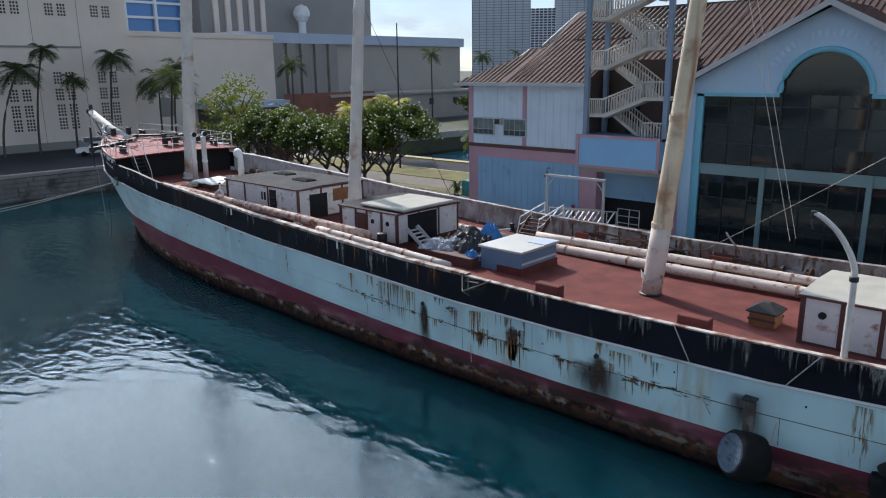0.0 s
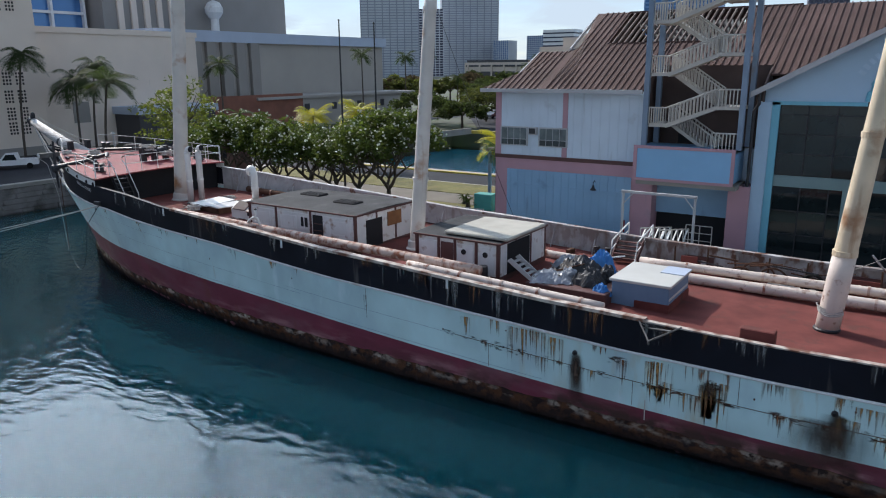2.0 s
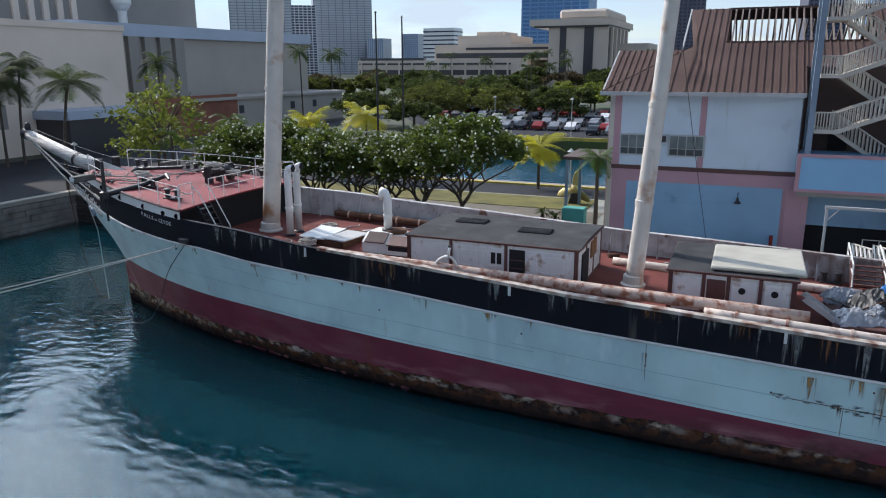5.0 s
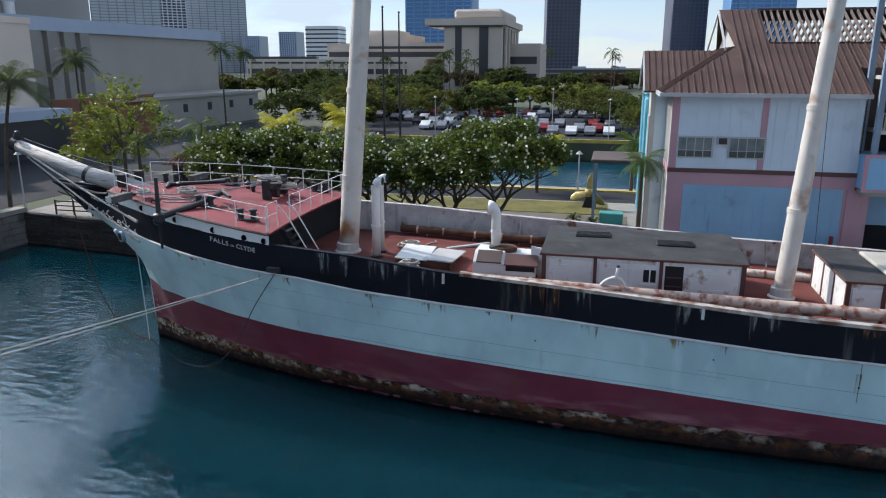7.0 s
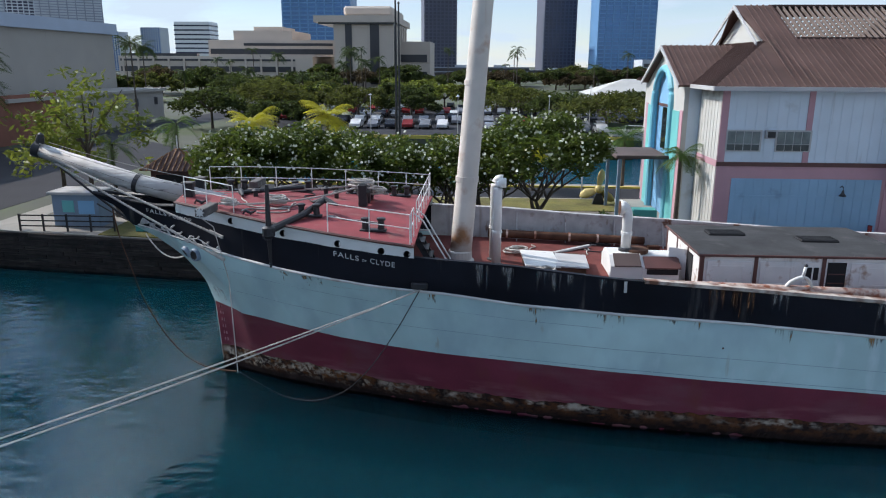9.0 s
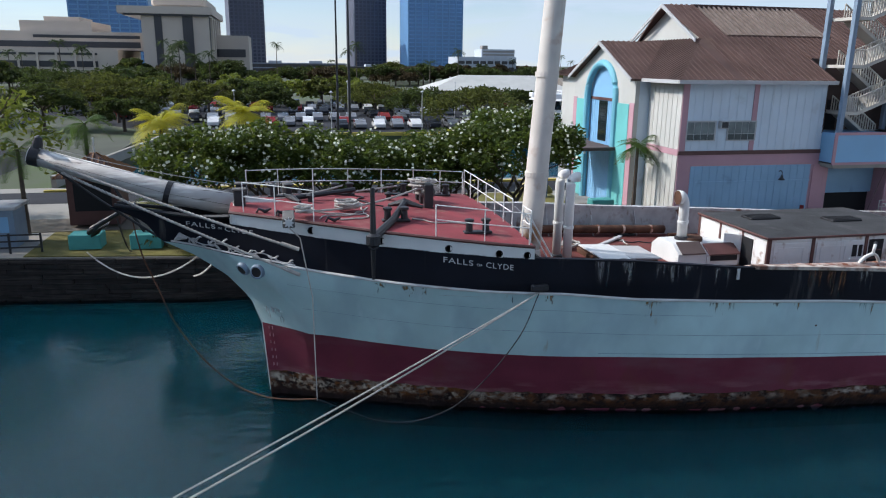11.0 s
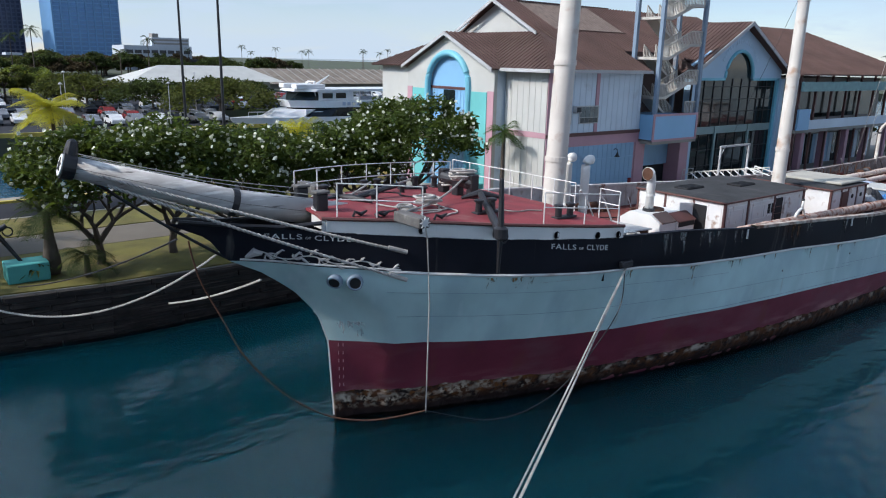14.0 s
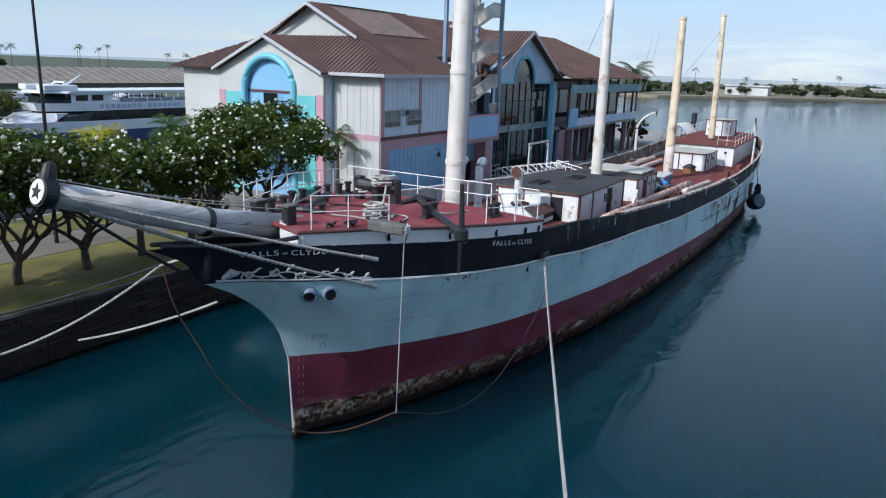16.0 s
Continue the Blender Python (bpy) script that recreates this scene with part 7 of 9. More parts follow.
for a_, b_, r_ in (((17.6, -4.75, 5.58), (36.4, -4.65, 5.12), .22), ((33.0, -5.12, 5.02), (42.0, -5.0, 4.60), .19)):
    t_ = pipe(a_, b_, r_, "long cream painted rusting steel pipe on trestles by the rail", "pipe_rusty" if a_[0] < 20 else "pipe")
    for f_ in (.06, .35, .64, .94):
        q_ = Vector(a_).lerp(Vector(b_), f_)
        dz = q_.z - z_deck(q_.x)
        o_ = q_ - Vector(a_)
        part("rest", box(B(), o_.x - .12, o_.x + .12, o_.y - .35, o_.y + .35, o_.z - dz - .05, o_.z - r_ + .03), "rust", t_)
pipe((12.0, 4.6, 5.25), (19.6, 4.9, 4.9), .2, "rusty brown pipe along the inner bulwark", "rust")
for y, z, r in ((3.2, 3.85, .24), (3.85, 4.2, .2), (4.6, 4.0, .2)):
    pipe((40.5, y, z), (63 - y, y + .15, z + .02), r)
pipe((28.4, 3.0, 4.4), (39.0, 3.2, 3.95), .2)
# small house, table, junk
bb = thing("deck_locker", "blue-grey plywood locker with white lid", "locker", (42.3, -.25, 3.58))
part("body", box(B(), -1.2, 1.2, -1.45, 1.45, 0, 1.12, .02), "box_blue", bb)
part("lid", box(B(), -1.3, 1.3, -1.55, 1.55, 1.12, 1.24, .02), "siding_white", bb, "flat white lid")
part("edge_tape", box(B(), 1.19, 1.215, -1.4, 1.4, .56, .66), "white_line", bb)
part("skirt", box(B(), -.2, 1.24, -1.49, 1.49, 0, .42), "deck_red", bb)
part("lid_patch", box(B(), .3, 1.32, .3, 1.5, 1.235, 1.27), "fascia_blue", bb)
cm = thing("hatch_coaming", "low red-brown steel hatch coaming beside the locker", "hatch", (40.0, -1.9, 3.6))
part("coaming", box(B(), -2.6, 1.1, -.5, 3.5, 0, .62, .03), "brown_trim", cm)


def crumple(x, y, z, sx, sy, sz, m, seed, label, name="tarpaulin"):
    rnd = random.Random(seed)
    bm = B()
    bmesh.ops.create_icosphere(bm, subdivisions=4, radius=1)
    for v in bm.verts:
        d = noise.noise(v.co * 2.2 + Vector((seed, 0, 0))) * .35 + abs(noise.noise(v.co * 5 + Vector((0, seed, 0)))) * .22
        v.co *= 1 + d
        v.co = Vector((v.co.x * sx, v.co.y * sy, max(v.co.z, -.25) * sz))
    bm.transform(Matrix.Translation((x, y, z)))
    return whole(name, bm, m, label, "tarpaulin", group="junk heap on deck")


def draped(x, y, z, sx, sy, h, turn, m, seed, label):
    """A stiff sheet thrown over the heap, in sharp folds, its rim hanging unevenly."""
    bm = B()
    n_ = 18
    grid = []
    for i in range(n_ + 1):
        row = []
        for j in range(n_ + 1):
            u, v = i / n_ * 2 - 1, j / n_ * 2 - 1
            r_ = max(abs(u), abs(v))
            f = 1 - abs(noise.noise(Vector((u * 2.1 + seed, v * 2.1, 0)))) * 1.3
            zz = h * (1 - r_ ** 2.2) * (.55 + .45 * f) + .16 * abs(noise.noise(Vector((u * 5, v * 5 + seed, 2)))) + .02
            row.append(bm.verts.new((u * sx * (1 + .25 * noise.noise(Vector((v * 2, seed, 1)))), v * sy * (1 + .25 * noise.noise(Vector((u * 2, seed, 5)))), zz)))
        grid.append(row)
    for a, b in zip(grid, grid[1:]):
        for j in range(n_):
            bm.faces.new((a[j], b[j], b[j + 1], a[j + 1]))
    g = bmesh.ops.extrude_face_region(bm, geom=bm.faces[:])
    bmesh.ops.translate(bm, vec=(0, 0, -.015), verts=[v for v in g["geom"] if isinstance(v, bmesh.types.BMVert)])
    bm.transform(pose(x, y, z, 0, 0, turn))
    return whole("tarpaulin", bm, m, label, "tarpaulin", group="junk heap on deck")


for a in ((38.3, -1.5, 4.2, .95, .7, .5, 20, "sheet_silver", 1, "crumpled silver-grey tarpaulin on the deck heap"), (39.0, -.1, 4.2, .95, .85, .95, 50, "dark_iron", 2, "crumpled black plastic sheet on the heap"),
          (39.9, -1.2, 4.2, .6, .6, .75, -15, "dark_iron", 3, "crumpled black plastic sheet on the heap"), (39.7, .75, 4.2, .65, .45, 1.1, 30, "tarp_blue", 4, "bright blue tarpaulin thrown over the heap"),
          (38.0, .9, 4.2, .7, .6, .6, 10, "canvas", 6, "grey canvas lying on the heap"), (40.7, -1.9, 4.0, .32, .4, .5, 70, "tarp_blue", 7, "torn blue tarpaulin hanging off the coaming")):
    draped(*a)
for a in ((38.9, -1.1, 4.35, .35, .3, .4, "canvas", 11, "stuffed grey sack on the heap", "sack"), (40.4, -.4, 4.4, .32, .3, .5, "dark_iron", 12, "stuffed black sack on the heap", "sack")):
    crumple(*a)
for k, (a, b) in enumerate((((37.6, -2.0, 4.4), (39.4, -.6, 4.9)), ((38.2, .4, 4.6), (40.6, 1.3, 5.0)), ((37.4, .2, 4.5), (38.8, -1.9, 4.6)))):
    whole("scrap_pole", tube(B(), [a, b], .035, 6), ("rust", "white_paint", "old_timber")[k], ("rusty pole sticking out of the heap", "white pole sticking out of the heap", "grey stick lying on the heap")[k], "pole", group="junk heap on deck")
ls = thing("leaning_stairs", "grey wooden steps leaning beside the deckhouse", "steps", (36.3, -2.1, 4.0))
for y in (0, .8):
    part("string", prism(B(), [(0, y, .95), (.2, y, 1.1), (1.6, y, .1), (1.45, y, 0)], (0, .05, 0)), "spar_grey", ls)
for k in range(6):
    part("tread", box(B(), .15 + k * .23, .35 + k * .23, .05, .8, .86 - k * .15, .9 - k * .15), "spar_grey", ls)
dm = thing("oil_drum", "dented dark drum beside the deckhouse", "drum", (35.5, -2.95, 4.0))
part("barrel", lathe(B(), (0, 0, 0), [(.26, 0), (.28, .25), (.26, .3), (.28, .55), (.26, .78), (.2, .8)], 16), "dark_iron", dm)
sk = thing("skylight", "orange-brown peeling wooden skylight with dark hipped lid", "skylight", (54.12, -.75, 3.45))
part("base", box(B(), -.47, .47, -.47, .47, 0, .66, .02), "orange_wood", sk)
part("plinth", box(B(), -.55, .55, -.55, .55, 0, .14, .02), "deck_red", sk)
bm = B()
ring_ = [[bm.verts.new((u * w, v * w, z)) for u, v in ((-1, -1), (1, -1), (1, 1), (-1, 1))] for w, z in ((.56, .66), (.56, .72), (.14, 1.0))]
for lo_, up_ in zip(ring_, ring_[1:]):
    for k in range(4):
        bm.faces.new((lo_[k], lo_[(k + 1) % 4], up_[(k + 1) % 4], up_[k]))
bm.faces.new(ring_[-1]); bm.faces.new(ring_[0][::-1])
part("lid", bm, "roof_felt", sk, "dark hipped lid")
for sg in (-1, 1):
    part("rail", box(B(), -.5, .5, sg * .49 - .03, sg * .49 + .03, .36, .46, .01), "brown_trim", sk)
for x in (47.5, 53.3):
    fb = thing("fairlead_box", "small brown steel fairlead box at the bulwark", "fairlead", (x, -5.3, 3.5), group="fairlead boxes")
    part("box", box(B(), -.55, .55, -.2, .2, 0, 1.42, .03), "deck_red", fb)
# davits with curved heads
def turned(bm, m):
    bm.transform(m)
    return bm


for s in (-1, 1):
    dv = thing("boat_davit", "curved white painted boat davit at the bulwark", "davit", (57.9, s * 5.7, 4.4), group="boat davits")
    swing = Matrix.Identity(4) if s < 0 else Matrix.Rotation(radians(90), 4, "Z") @ Matrix.Diagonal((1.5, 1, 1, 1))   # the starboard one is swung inboard
    pts = smooth([(0, 0, 0), (0, 0, 1.4), (0, 0, 2.8), (-.07, 0, 3.2), (-.24, 0, 3.57), (-.53, 0, 4.0), (-.86, 0, 4.30), (-1.1, 0, 4.45), (-1.2, 0, 4.46)], 4)
    part("arm", turned(tube(B(), pts, [.098 - .03 * k / len(pts) for k in range(len(pts))], 10), swing), "mast_white", dv, "", True)
    part("head", turned(at(box(B(), -.1, .08, -.06, .06, -.1, .12, .03), -1.2, 0, 4.44), swing), "dark_iron", dv)
    part("hook", turned(tube(B(), [(-1.22, 0, 4.36), (-1.26, 0, 4.16), (-1.2, 0, 4.02)], .035, 6), swing), "dark_iron", dv)
    part("collar", turned(lathe(B(), (0, 0, 2.75), [(.10, -.08), (.125, -.06), (.125, .06), (.10, .08)], 12), swing), "dark_iron", dv)
# fender and outboard fittings
fd = thing("yard_fender", "big black rubber fender with pale blue end, hung on chains", "fender", (55.75, -6.85, 1.36))
fax = Vector((-.62, -.72, .30)).normalized()
part("cylinder", lathe(B(), fax * -.62, [(.45, 0), (.72, .12), (.76, .4), (.74, .95), (.66, 1.05)], 28, fax), "rubber", fd, "", True)
part("end_plate", lathe(B(), fax * .43, [(.61, 0), (.58, .05), (.52, .03), (.001, .04)], 28, fax), shade("fender_end", (0.055, 0.085, 0.12), .7, 0, .35, .25, .3, 12, stain=(0.02, 0.02, 0.024), amount=.4, stain_size=.3), fd, "worn blue-grey end")
up_ = Vector((0, 0, 1)) - fax * fax.z; up_.normalize()
side_v = fax.cross(up_)
for k in range(6):
    h_ = -.42 + k * .17
    w_ = math.sqrt(.54 ** 2 - h_ ** 2)
    mid_ = fax * .48 + up_ * h_
    part("end_rib", tube(B(), [mid_ - side_v * w_, mid_ + side_v * w_], .018, 6), "fender_rib", fd)
part("chain", tube(B(), [(.62, .2, .3), (.66, .5, .75), (.7, .62, 1.1)], .03, 6), "rope", fd)
part("hanger_pipe", tube(B(), [(-.12, .62, .55), (-.12, .66, 1.62)], .17, 12), shade("sooty_steel", (0.06, 0.048, 0.04), .85, 0, .4, .4, .3, 15, stain=(0.16, 0.15, 0.14), amount=.3, stain_size=.4), fd, "sooty hanger stub")
part("hanger_cap", box(B(), -.33, .09, .40, .72, 1.6, 1.70, .02), "dark_iron", fd)


f2 = thing("tyre_fender", "black tyre fender hung on a chain from the rail", "fender", (59.9, -6.45, 1.6))
part("tyre", tube(B(), [(.62 * math.cos(k * math.tau / 20), .15, .62 * math.sin(k * math.tau / 20)) for k in range(21)], .26, 10, False), "rubber", f2, "", True)
part("chain", tube(B(), [(0, .15, .6), (0.1, .4, 1.8), (.2, .62, 3.2)], .04, 6), "dark_iron", f2)


RUNS = {"rust": (0.16, 0.070, 0.028), "dark": (0.055, 0.034, 0.024), "ochre": (0.30, 0.165, 0.055), "salt": (0.16, 0.16, 0.155), "chalk": (0.55, 0.58, 0.58), "scale": (0.060, 0.030, 0.020)}


def run_paint(colour):
    """Stain that trickles down in threads of uneven length, or lies as a soft plume or a broken line."""
    m = bpy.data.materials.get("run_" + colour)
    if m:
        return m
    m = shade("run_" + colour, RUNS[colour], .9, 0, .35, .3, .2, 20)
    n, l = m.node_tree.nodes, m.node_tree.links
    g = n.new("ShaderNodeNewGeometry")

    def tex(stretch, scale, detail):
        mp = n.new("ShaderNodeMapping"); mp.inputs["Scale"].default_value = stretch
        tx = n.new("ShaderNodeTexNoise"); tx.inputs["Scale"].default_value, tx.inputs["Detail"].default_value = scale, detail
        l.new(g.outputs["Position"], mp.inputs["Vector"]); l.new(mp.outputs[0], tx.inputs["Vector"])
        return tx.outputs["Fac"]

    def calc(op, a, b):
        x = n.new("ShaderNodeMath"); x.operation = op
        for k, v in enumerate((a, b)):
            if isinstance(v, (int, float)):
                x.inputs[k].default_value = v
            else:
                l.new(v, x.inputs[k])
        return x.outputs[0]

    def span(v, a, b, c=0.0, d=1.0):
        x = n.new("ShaderNodeMapRange")
        for k, w in zip(("From Min", "From Max", "To Min", "To Max"), (a, b, c, d)):
            x.inputs[k].default_value = w
        l.new(v, x.inputs["Value"])
        return x.outputs[0]

    edge_, run_ = n.new("ShaderNodeAttribute"), n.new("ShaderNodeAttribute")
    edge_.attribute_name, run_.attribute_name = "fade", "run"
    if colour == "dark":
        a = calc("MULTIPLY", edge_.outputs["Fac"], span(tex((3, 3, .7), 1.2, 8), .25, .7, .45, 1.0))
    elif colour == "scale":
        a = calc("MULTIPLY", edge_.outputs["Fac"], span(tex((2.2, 2.2, 6), 1.3, 9), .50, .60))
    else:
        threads = span(tex((9, 9, .05), 1.3, 3), .42, .78)
        longer = calc("SUBTRACT", calc("MULTIPLY", threads, 1.7), run_.outputs["Fac"])
        a = calc("MULTIPLY", calc("MULTIPLY", span(longer, .0, .5), edge_.outputs["Fac"]), span(tex((14, 14, 2.5), 1.0, 6), .30, .60, .35, .95))
    l.new(a, n["Principled BSDF"].inputs["Alpha"])
    return m


def stain_sheet(name, x, z_top, length, width, colour, seed, x_slip=0.0):
    """A stain clinging to the plating, its outline fading out at the sides and foot."""
    bm = B()
    lay, run = bm.verts.layers.float.new("fade"), bm.verts.layers.float.new("run")
    rows = []
    for i in range(9):
        z = z_top - length * i / 8
        row = []
        for j in range(7):
            xx = x + (j / 6 - .5) * width * (1 + (.9 if colour == "dark" else .06) * i / 8) + x_slip * i / 8
            v = bm.verts.new(hull_pt(xx, z, .008 + .002 * (seed % 5)))
            side_ = math.sin(math.pi * j / 6)
            if colour == "dark":
                v[lay] = side_ ** 1.3 * min(1, (8 - i) / 5) * min(1, i / .7 + .4)
            elif colour == "scale":
                v[lay] = side_ ** .3 * math.sin(math.pi * (i + .5) / 9) ** .5
            else:
                v[lay] = side_ ** .5
            v[run] = i / 8
            row.append(v)
        rows.append(row)
    for a, b2 in zip(rows, rows[1:]):
        for j in range(6):
            bm.faces.new((a[j], a[j + 1], b2[j + 1], b2[j]))
    return part(name, bm, run_paint(colour), ship)


def seam_z(x):
    return z_red(x) + (z_wale(x) - z_red(x)) * .48


stain_sheet("paint_scuff", x_stem(3.6) + .55, 4.0, .85, .75, "chalk", 3, .3)
# light caught by the stem's leading edge, put in as a white bar
part("stem_edge", tube(B(), [(x_stem(z) - .012, 0, z) for z in np.linspace(.15, 4.2, 24)], .030, 6), "white_line", ship, "pale bar standing for light caught along the stem")
# heavy runs below the ports, and clusters of threads from the moulding and the seam
for x, z, ln, w, c in ((41.4, 2.95, 2.3, .55, "dark"), (41.4, 2.9, 1.9, .35, "dark"), (50.1, 2.75, 1.9, .9, "dark"), (50.0, 2.5, 1.5, 2.0, "dark"), (50.15, 2.8, 1.7, .45, "dark"), (55.3, 2.9, 1.5, 1.0, "dark"), (46.3, 2.95, .5, .7, "dark"),
                       (46.3, 2.75, 1.3, .8, "ochre"), (46.25, 2.6, 1.0, .5, "rust"), (44.6, 3.3, 1.9, .9, "ochre"), (44.8, 2.6, 1.1, .5, "ochre"), (39.6, 3.5, 1.5, 1.5, "ochre"), (40.5, 3.4, 1.8, .9, "ochre"), (58.6, 3.5, 2.3, .6, "ochre"),
                       (50.9, 3.2, 1.0, 1.2, "ochre"), (52.4, 3.2, .8, .5, "rust"), (60.5, 3.3, 1.7, .5, "rust"), (60.3, 3.1, 1.6, .3, "dark"), (31.2, 3.5, 1.1, .3, "rust"), (36.5, 3.5, .8, .5, "ochre"), (13.6, 4.8, .8, .8, "ochre"), (16.3, 4.68, .5, .9, "ochre"),
                       (44.3, 3.25, 2.2, .7, "ochre"), (46.5, 3.0, 2.0, .9, "ochre"), (46.2, 2.8, 1.7, .6, "rust"), (39.2, 3.5, 1.8, 1.6, "ochre"), (50.5, 2.7, 1.5, .8, "ochre"), (43.0, 3.2, .35, .8, "scale"), (43.2, 3.1, 1.0, .5, "rust"), (46.4, 3.05, .8, .6, "scale"), (38.3, 2.75, .4, .9, "scale")):
    stain_sheet("rust_run", x, z, ln, w, c, int(x * 7))
for x, z in ((41.35, 3.0), (50.05, 2.85)):
    part("discharge_port", at(lathe(B(), (0, .1, 0), [(.10, 0), (.10, .16), (.07, .18), (.05, .12)], 12, (0, -1, -.25)), *hull_pt(x, z, .0)), "dark_iron", ship, "rusty discharge port")
for x in (20.2, 26.5, 35.4, 31.2, 38.4, 50.6, 57.1, 47.7, 53.0):
    part("plate_mark", at(box(B(), -.028, .028, -.02, .02, -.035, .028, .008), *hull_pt(x, 3.2 - (x - 20) * .01 + .4 * math.sin(x), .01)), "rust", ship)
for x in (16.66, 26.0, 35.65):
    part("scupper_flap", box(B(), x - .05, x + .05, -(hull_y(x, z_rail(x)) + .04), -(hull_y(x, z_rail(x)) + .0), z_rail(x) - .42, z_rail(x) - .02), "white_line", ship, "short white painted batten")
# plating seam along the topside
for x0, x1, f, r_, m_ in ((26, 36, .48, .008, "steel_blue"), (36, 62, .48, .013, "rust"), (1.5, 27, .40, .007, "steel_blue"), (1.0, 16, .74, .006, "steel_blue"), (12, 40, .06, .008, "steel_blue")):
    part("plate_seam", tube(B(), [hull_pt(x, z_red(x) + (z_wale(x) - z_red(x)) * f, .002) for x in np.linspace(x0, x1, 60)], r_, 4), m_, ship)
for x, f0, f1 in ((53.1, .5, 1.0), (59.9, .02, .5), (47.2, .5, 1.0), (37.6, .02, .48), (31.2, .3, 1.0), (43.6, .03, .5), (56.4, .03, .48)):
    part("plate_butt", tube(B(), [hull_pt(x, z_red(x) + (z_wale(x) - z_red(x)) * (f0 + (f1 - f0) * k / 5), .002) for k in range(6)], .009, 4), "rust", ship)
for a, b in ((hull_pt(43.7, 4.75, .02), (44.3, -6.75, 4.3)), (hull_pt(45.2, 4.75, .02), (44.3, -6.75, 4.3)), (hull_pt(43.9, 4.5, .02), (45.0, -6.6, 4.75)), (hull_pt(44.1, 3.9, .02), (44.3, -6.75, 4.3))):
    part("outrigger", tube(B(), [a, b], .03, 6), "old_timber", ship, "broken weathered timber outrigger")
for x, x_, za_, zb_ in ((52.9, 53.5, 4.75, 3.55), (57.4, 56.5, 4.8, 3.6), (53.9, 54.3, 2.6, 1.9), (44.1, 44.1, 1.75, .95)):
    whole("hull_rope", tube(B(), [hull_pt(x, za_, .06), hull_pt(x_, zb_, .05)], .02, 5), "rope", "thin pale rope hanging over the bulwark", "rope")
part("fairlead_chock", at(box(B(), -.35, .25, -.12, .1, -.1, .14, .04), *hull_pt(9.5, 5.47, .05)), "dark_iron", ship)
# mooring ropes
F = hull_pt(9.45, 5.3, .10)
for k, (e, d) in enumerate((((-17.4, -18.6, -.4), .40), ((-17.3, -18.75, -.4), .62), ((-17.45, -18.7, -.4), .66))):
    whole("mooring_rope", braid(sag(F + Vector((.04 * k, 0, .03 * k)), e, d, 30), .024, .26), "rope", "thick pale mooring rope running out to the harbour", "rope", group="mooring ropes")
whole("slack_line", tube(B(), smooth([F, (8.7, -5.5, 4.0), (7.7, -5.15, 2.4), (6.75, -4.82, 1.3), (6.0, -4.56, .78), (5.2, -4.29, .47), (4.5, -4.05, .39), (3.75, -3.79, .45), (2.63, -3.4, .82), (1.89, -3.15, 1.1)]), .020, 6), "dark_iron", "thin dark slack line looped along the hull", "rope")
cs = Vector((1.15, -3.97, 7.65))
whole("cathead_line", tube(B(), [cs, (1.5, -3.6, 7.2), (1.85, -3.3, 5.0), (1.89, -3.15, 1.05)], .022, 6), "rope", "white line hanging from the cathead towards the waterline", "rope")
whole("bow_chain", tube(B(), smooth([(-4.45, .38, 7.1), (-4.38, .34, 6.6), (-4.18, .23, 5.74), (-3.72, -.02, 4.63), (-3.16, -.33, 3.3), (-2.15, -.89, 1.98), (-1.06, -1.5, 1.16), (-.1, -2.03, .88), (.75, -2.5, .88), (1.89, -3.15, 1.1)]), .028, 6), "rust", "rusty chain hanging from the bow to the water", "chain")
whole("bow_line", braid([Vector((-.7, 1.75, 7.0)), Vector((-1.1, 3.0, 6.35))] + sag((-1.54, 4.35, 5.81), (-9.78, 14.2, 2.6), 1.81, 24), .04), "rope", "pale mooring rope from the bow to the quay", "rope", group="mooring ropes")
whole("bow_line", braid(sag((-1.8, 1.3, 5.2), (-3.3, 6.7, 3.1), .14, 12), .035), "rope", "cut pale mooring rope hanging stiffly off the bow", "rope", group="mooring ropes")
whole("bow_line", tube(B(), sag((-4.9, 0, 7.3), (-7.4, 13.9, 2.6), .3, 16), .03, 6), "dark_iron", "thin dark line from the bow to the quay", "rope")
# rigging wires
for p, q in ( ((30.6, .4, 17), (32.4, 5.9, 5.2)), ((67.4, .4, 17.5), (49.2, 5.4, 4.5))):
    whole("rigging_wire", tube(B(), sag(p, q, .15, 8), .014, 4), "dark_iron", "thin dark steel rigging wire", "wire", group="rigging wires")
for y in (2.6, 3.2):
    whole("block_tackle", tube(B(), [(50.6 + y * .2, y, 16), (52.8 + y * .1, y + 2.2, 5.6)], .016, 4), "rope", "thin rope fall of a tackle", "rope")
# gangway truss to the pier
gw = thing("gangway", "white steel truss gangway from the pier down to the bulwark steps", "gangway", (40.15, 9.25, 3.92))
def along(f, x, z):
    return (x - .1 * f, -3.05 + 6.1 * f, z + .55 - 1.1 * f)
for x in (-.5, .5):
    for z in (0, .82):
        part("chord", tube(B(), [along(0, x, z), along(1, x, z)], .04, 6), "rail_cream", gw)
    for k in range(6):
        part("upright", tube(B(), [along(k / 5, x, 0), along(k / 5, x, .82)], .03, 5), "rail_cream", gw)
    for k in range(5):
        part("brace", tube(B(), [along(k / 5, x, 0), along((k + .8) / 5, x, .8)], .045, 5), "white_paint", gw)
part("walkway", prism(B(), [along(0, -.5, -.06), along(0, .5, -.06), along(1, .5, -.06), along(1, -.5, -.06)], (0, 0, .07)), "spar_grey", gw)
gr = thing("gangway_rail", "cream steel tube railing at the head of the gangway", "railing", (40.9, 13.2, QZ))
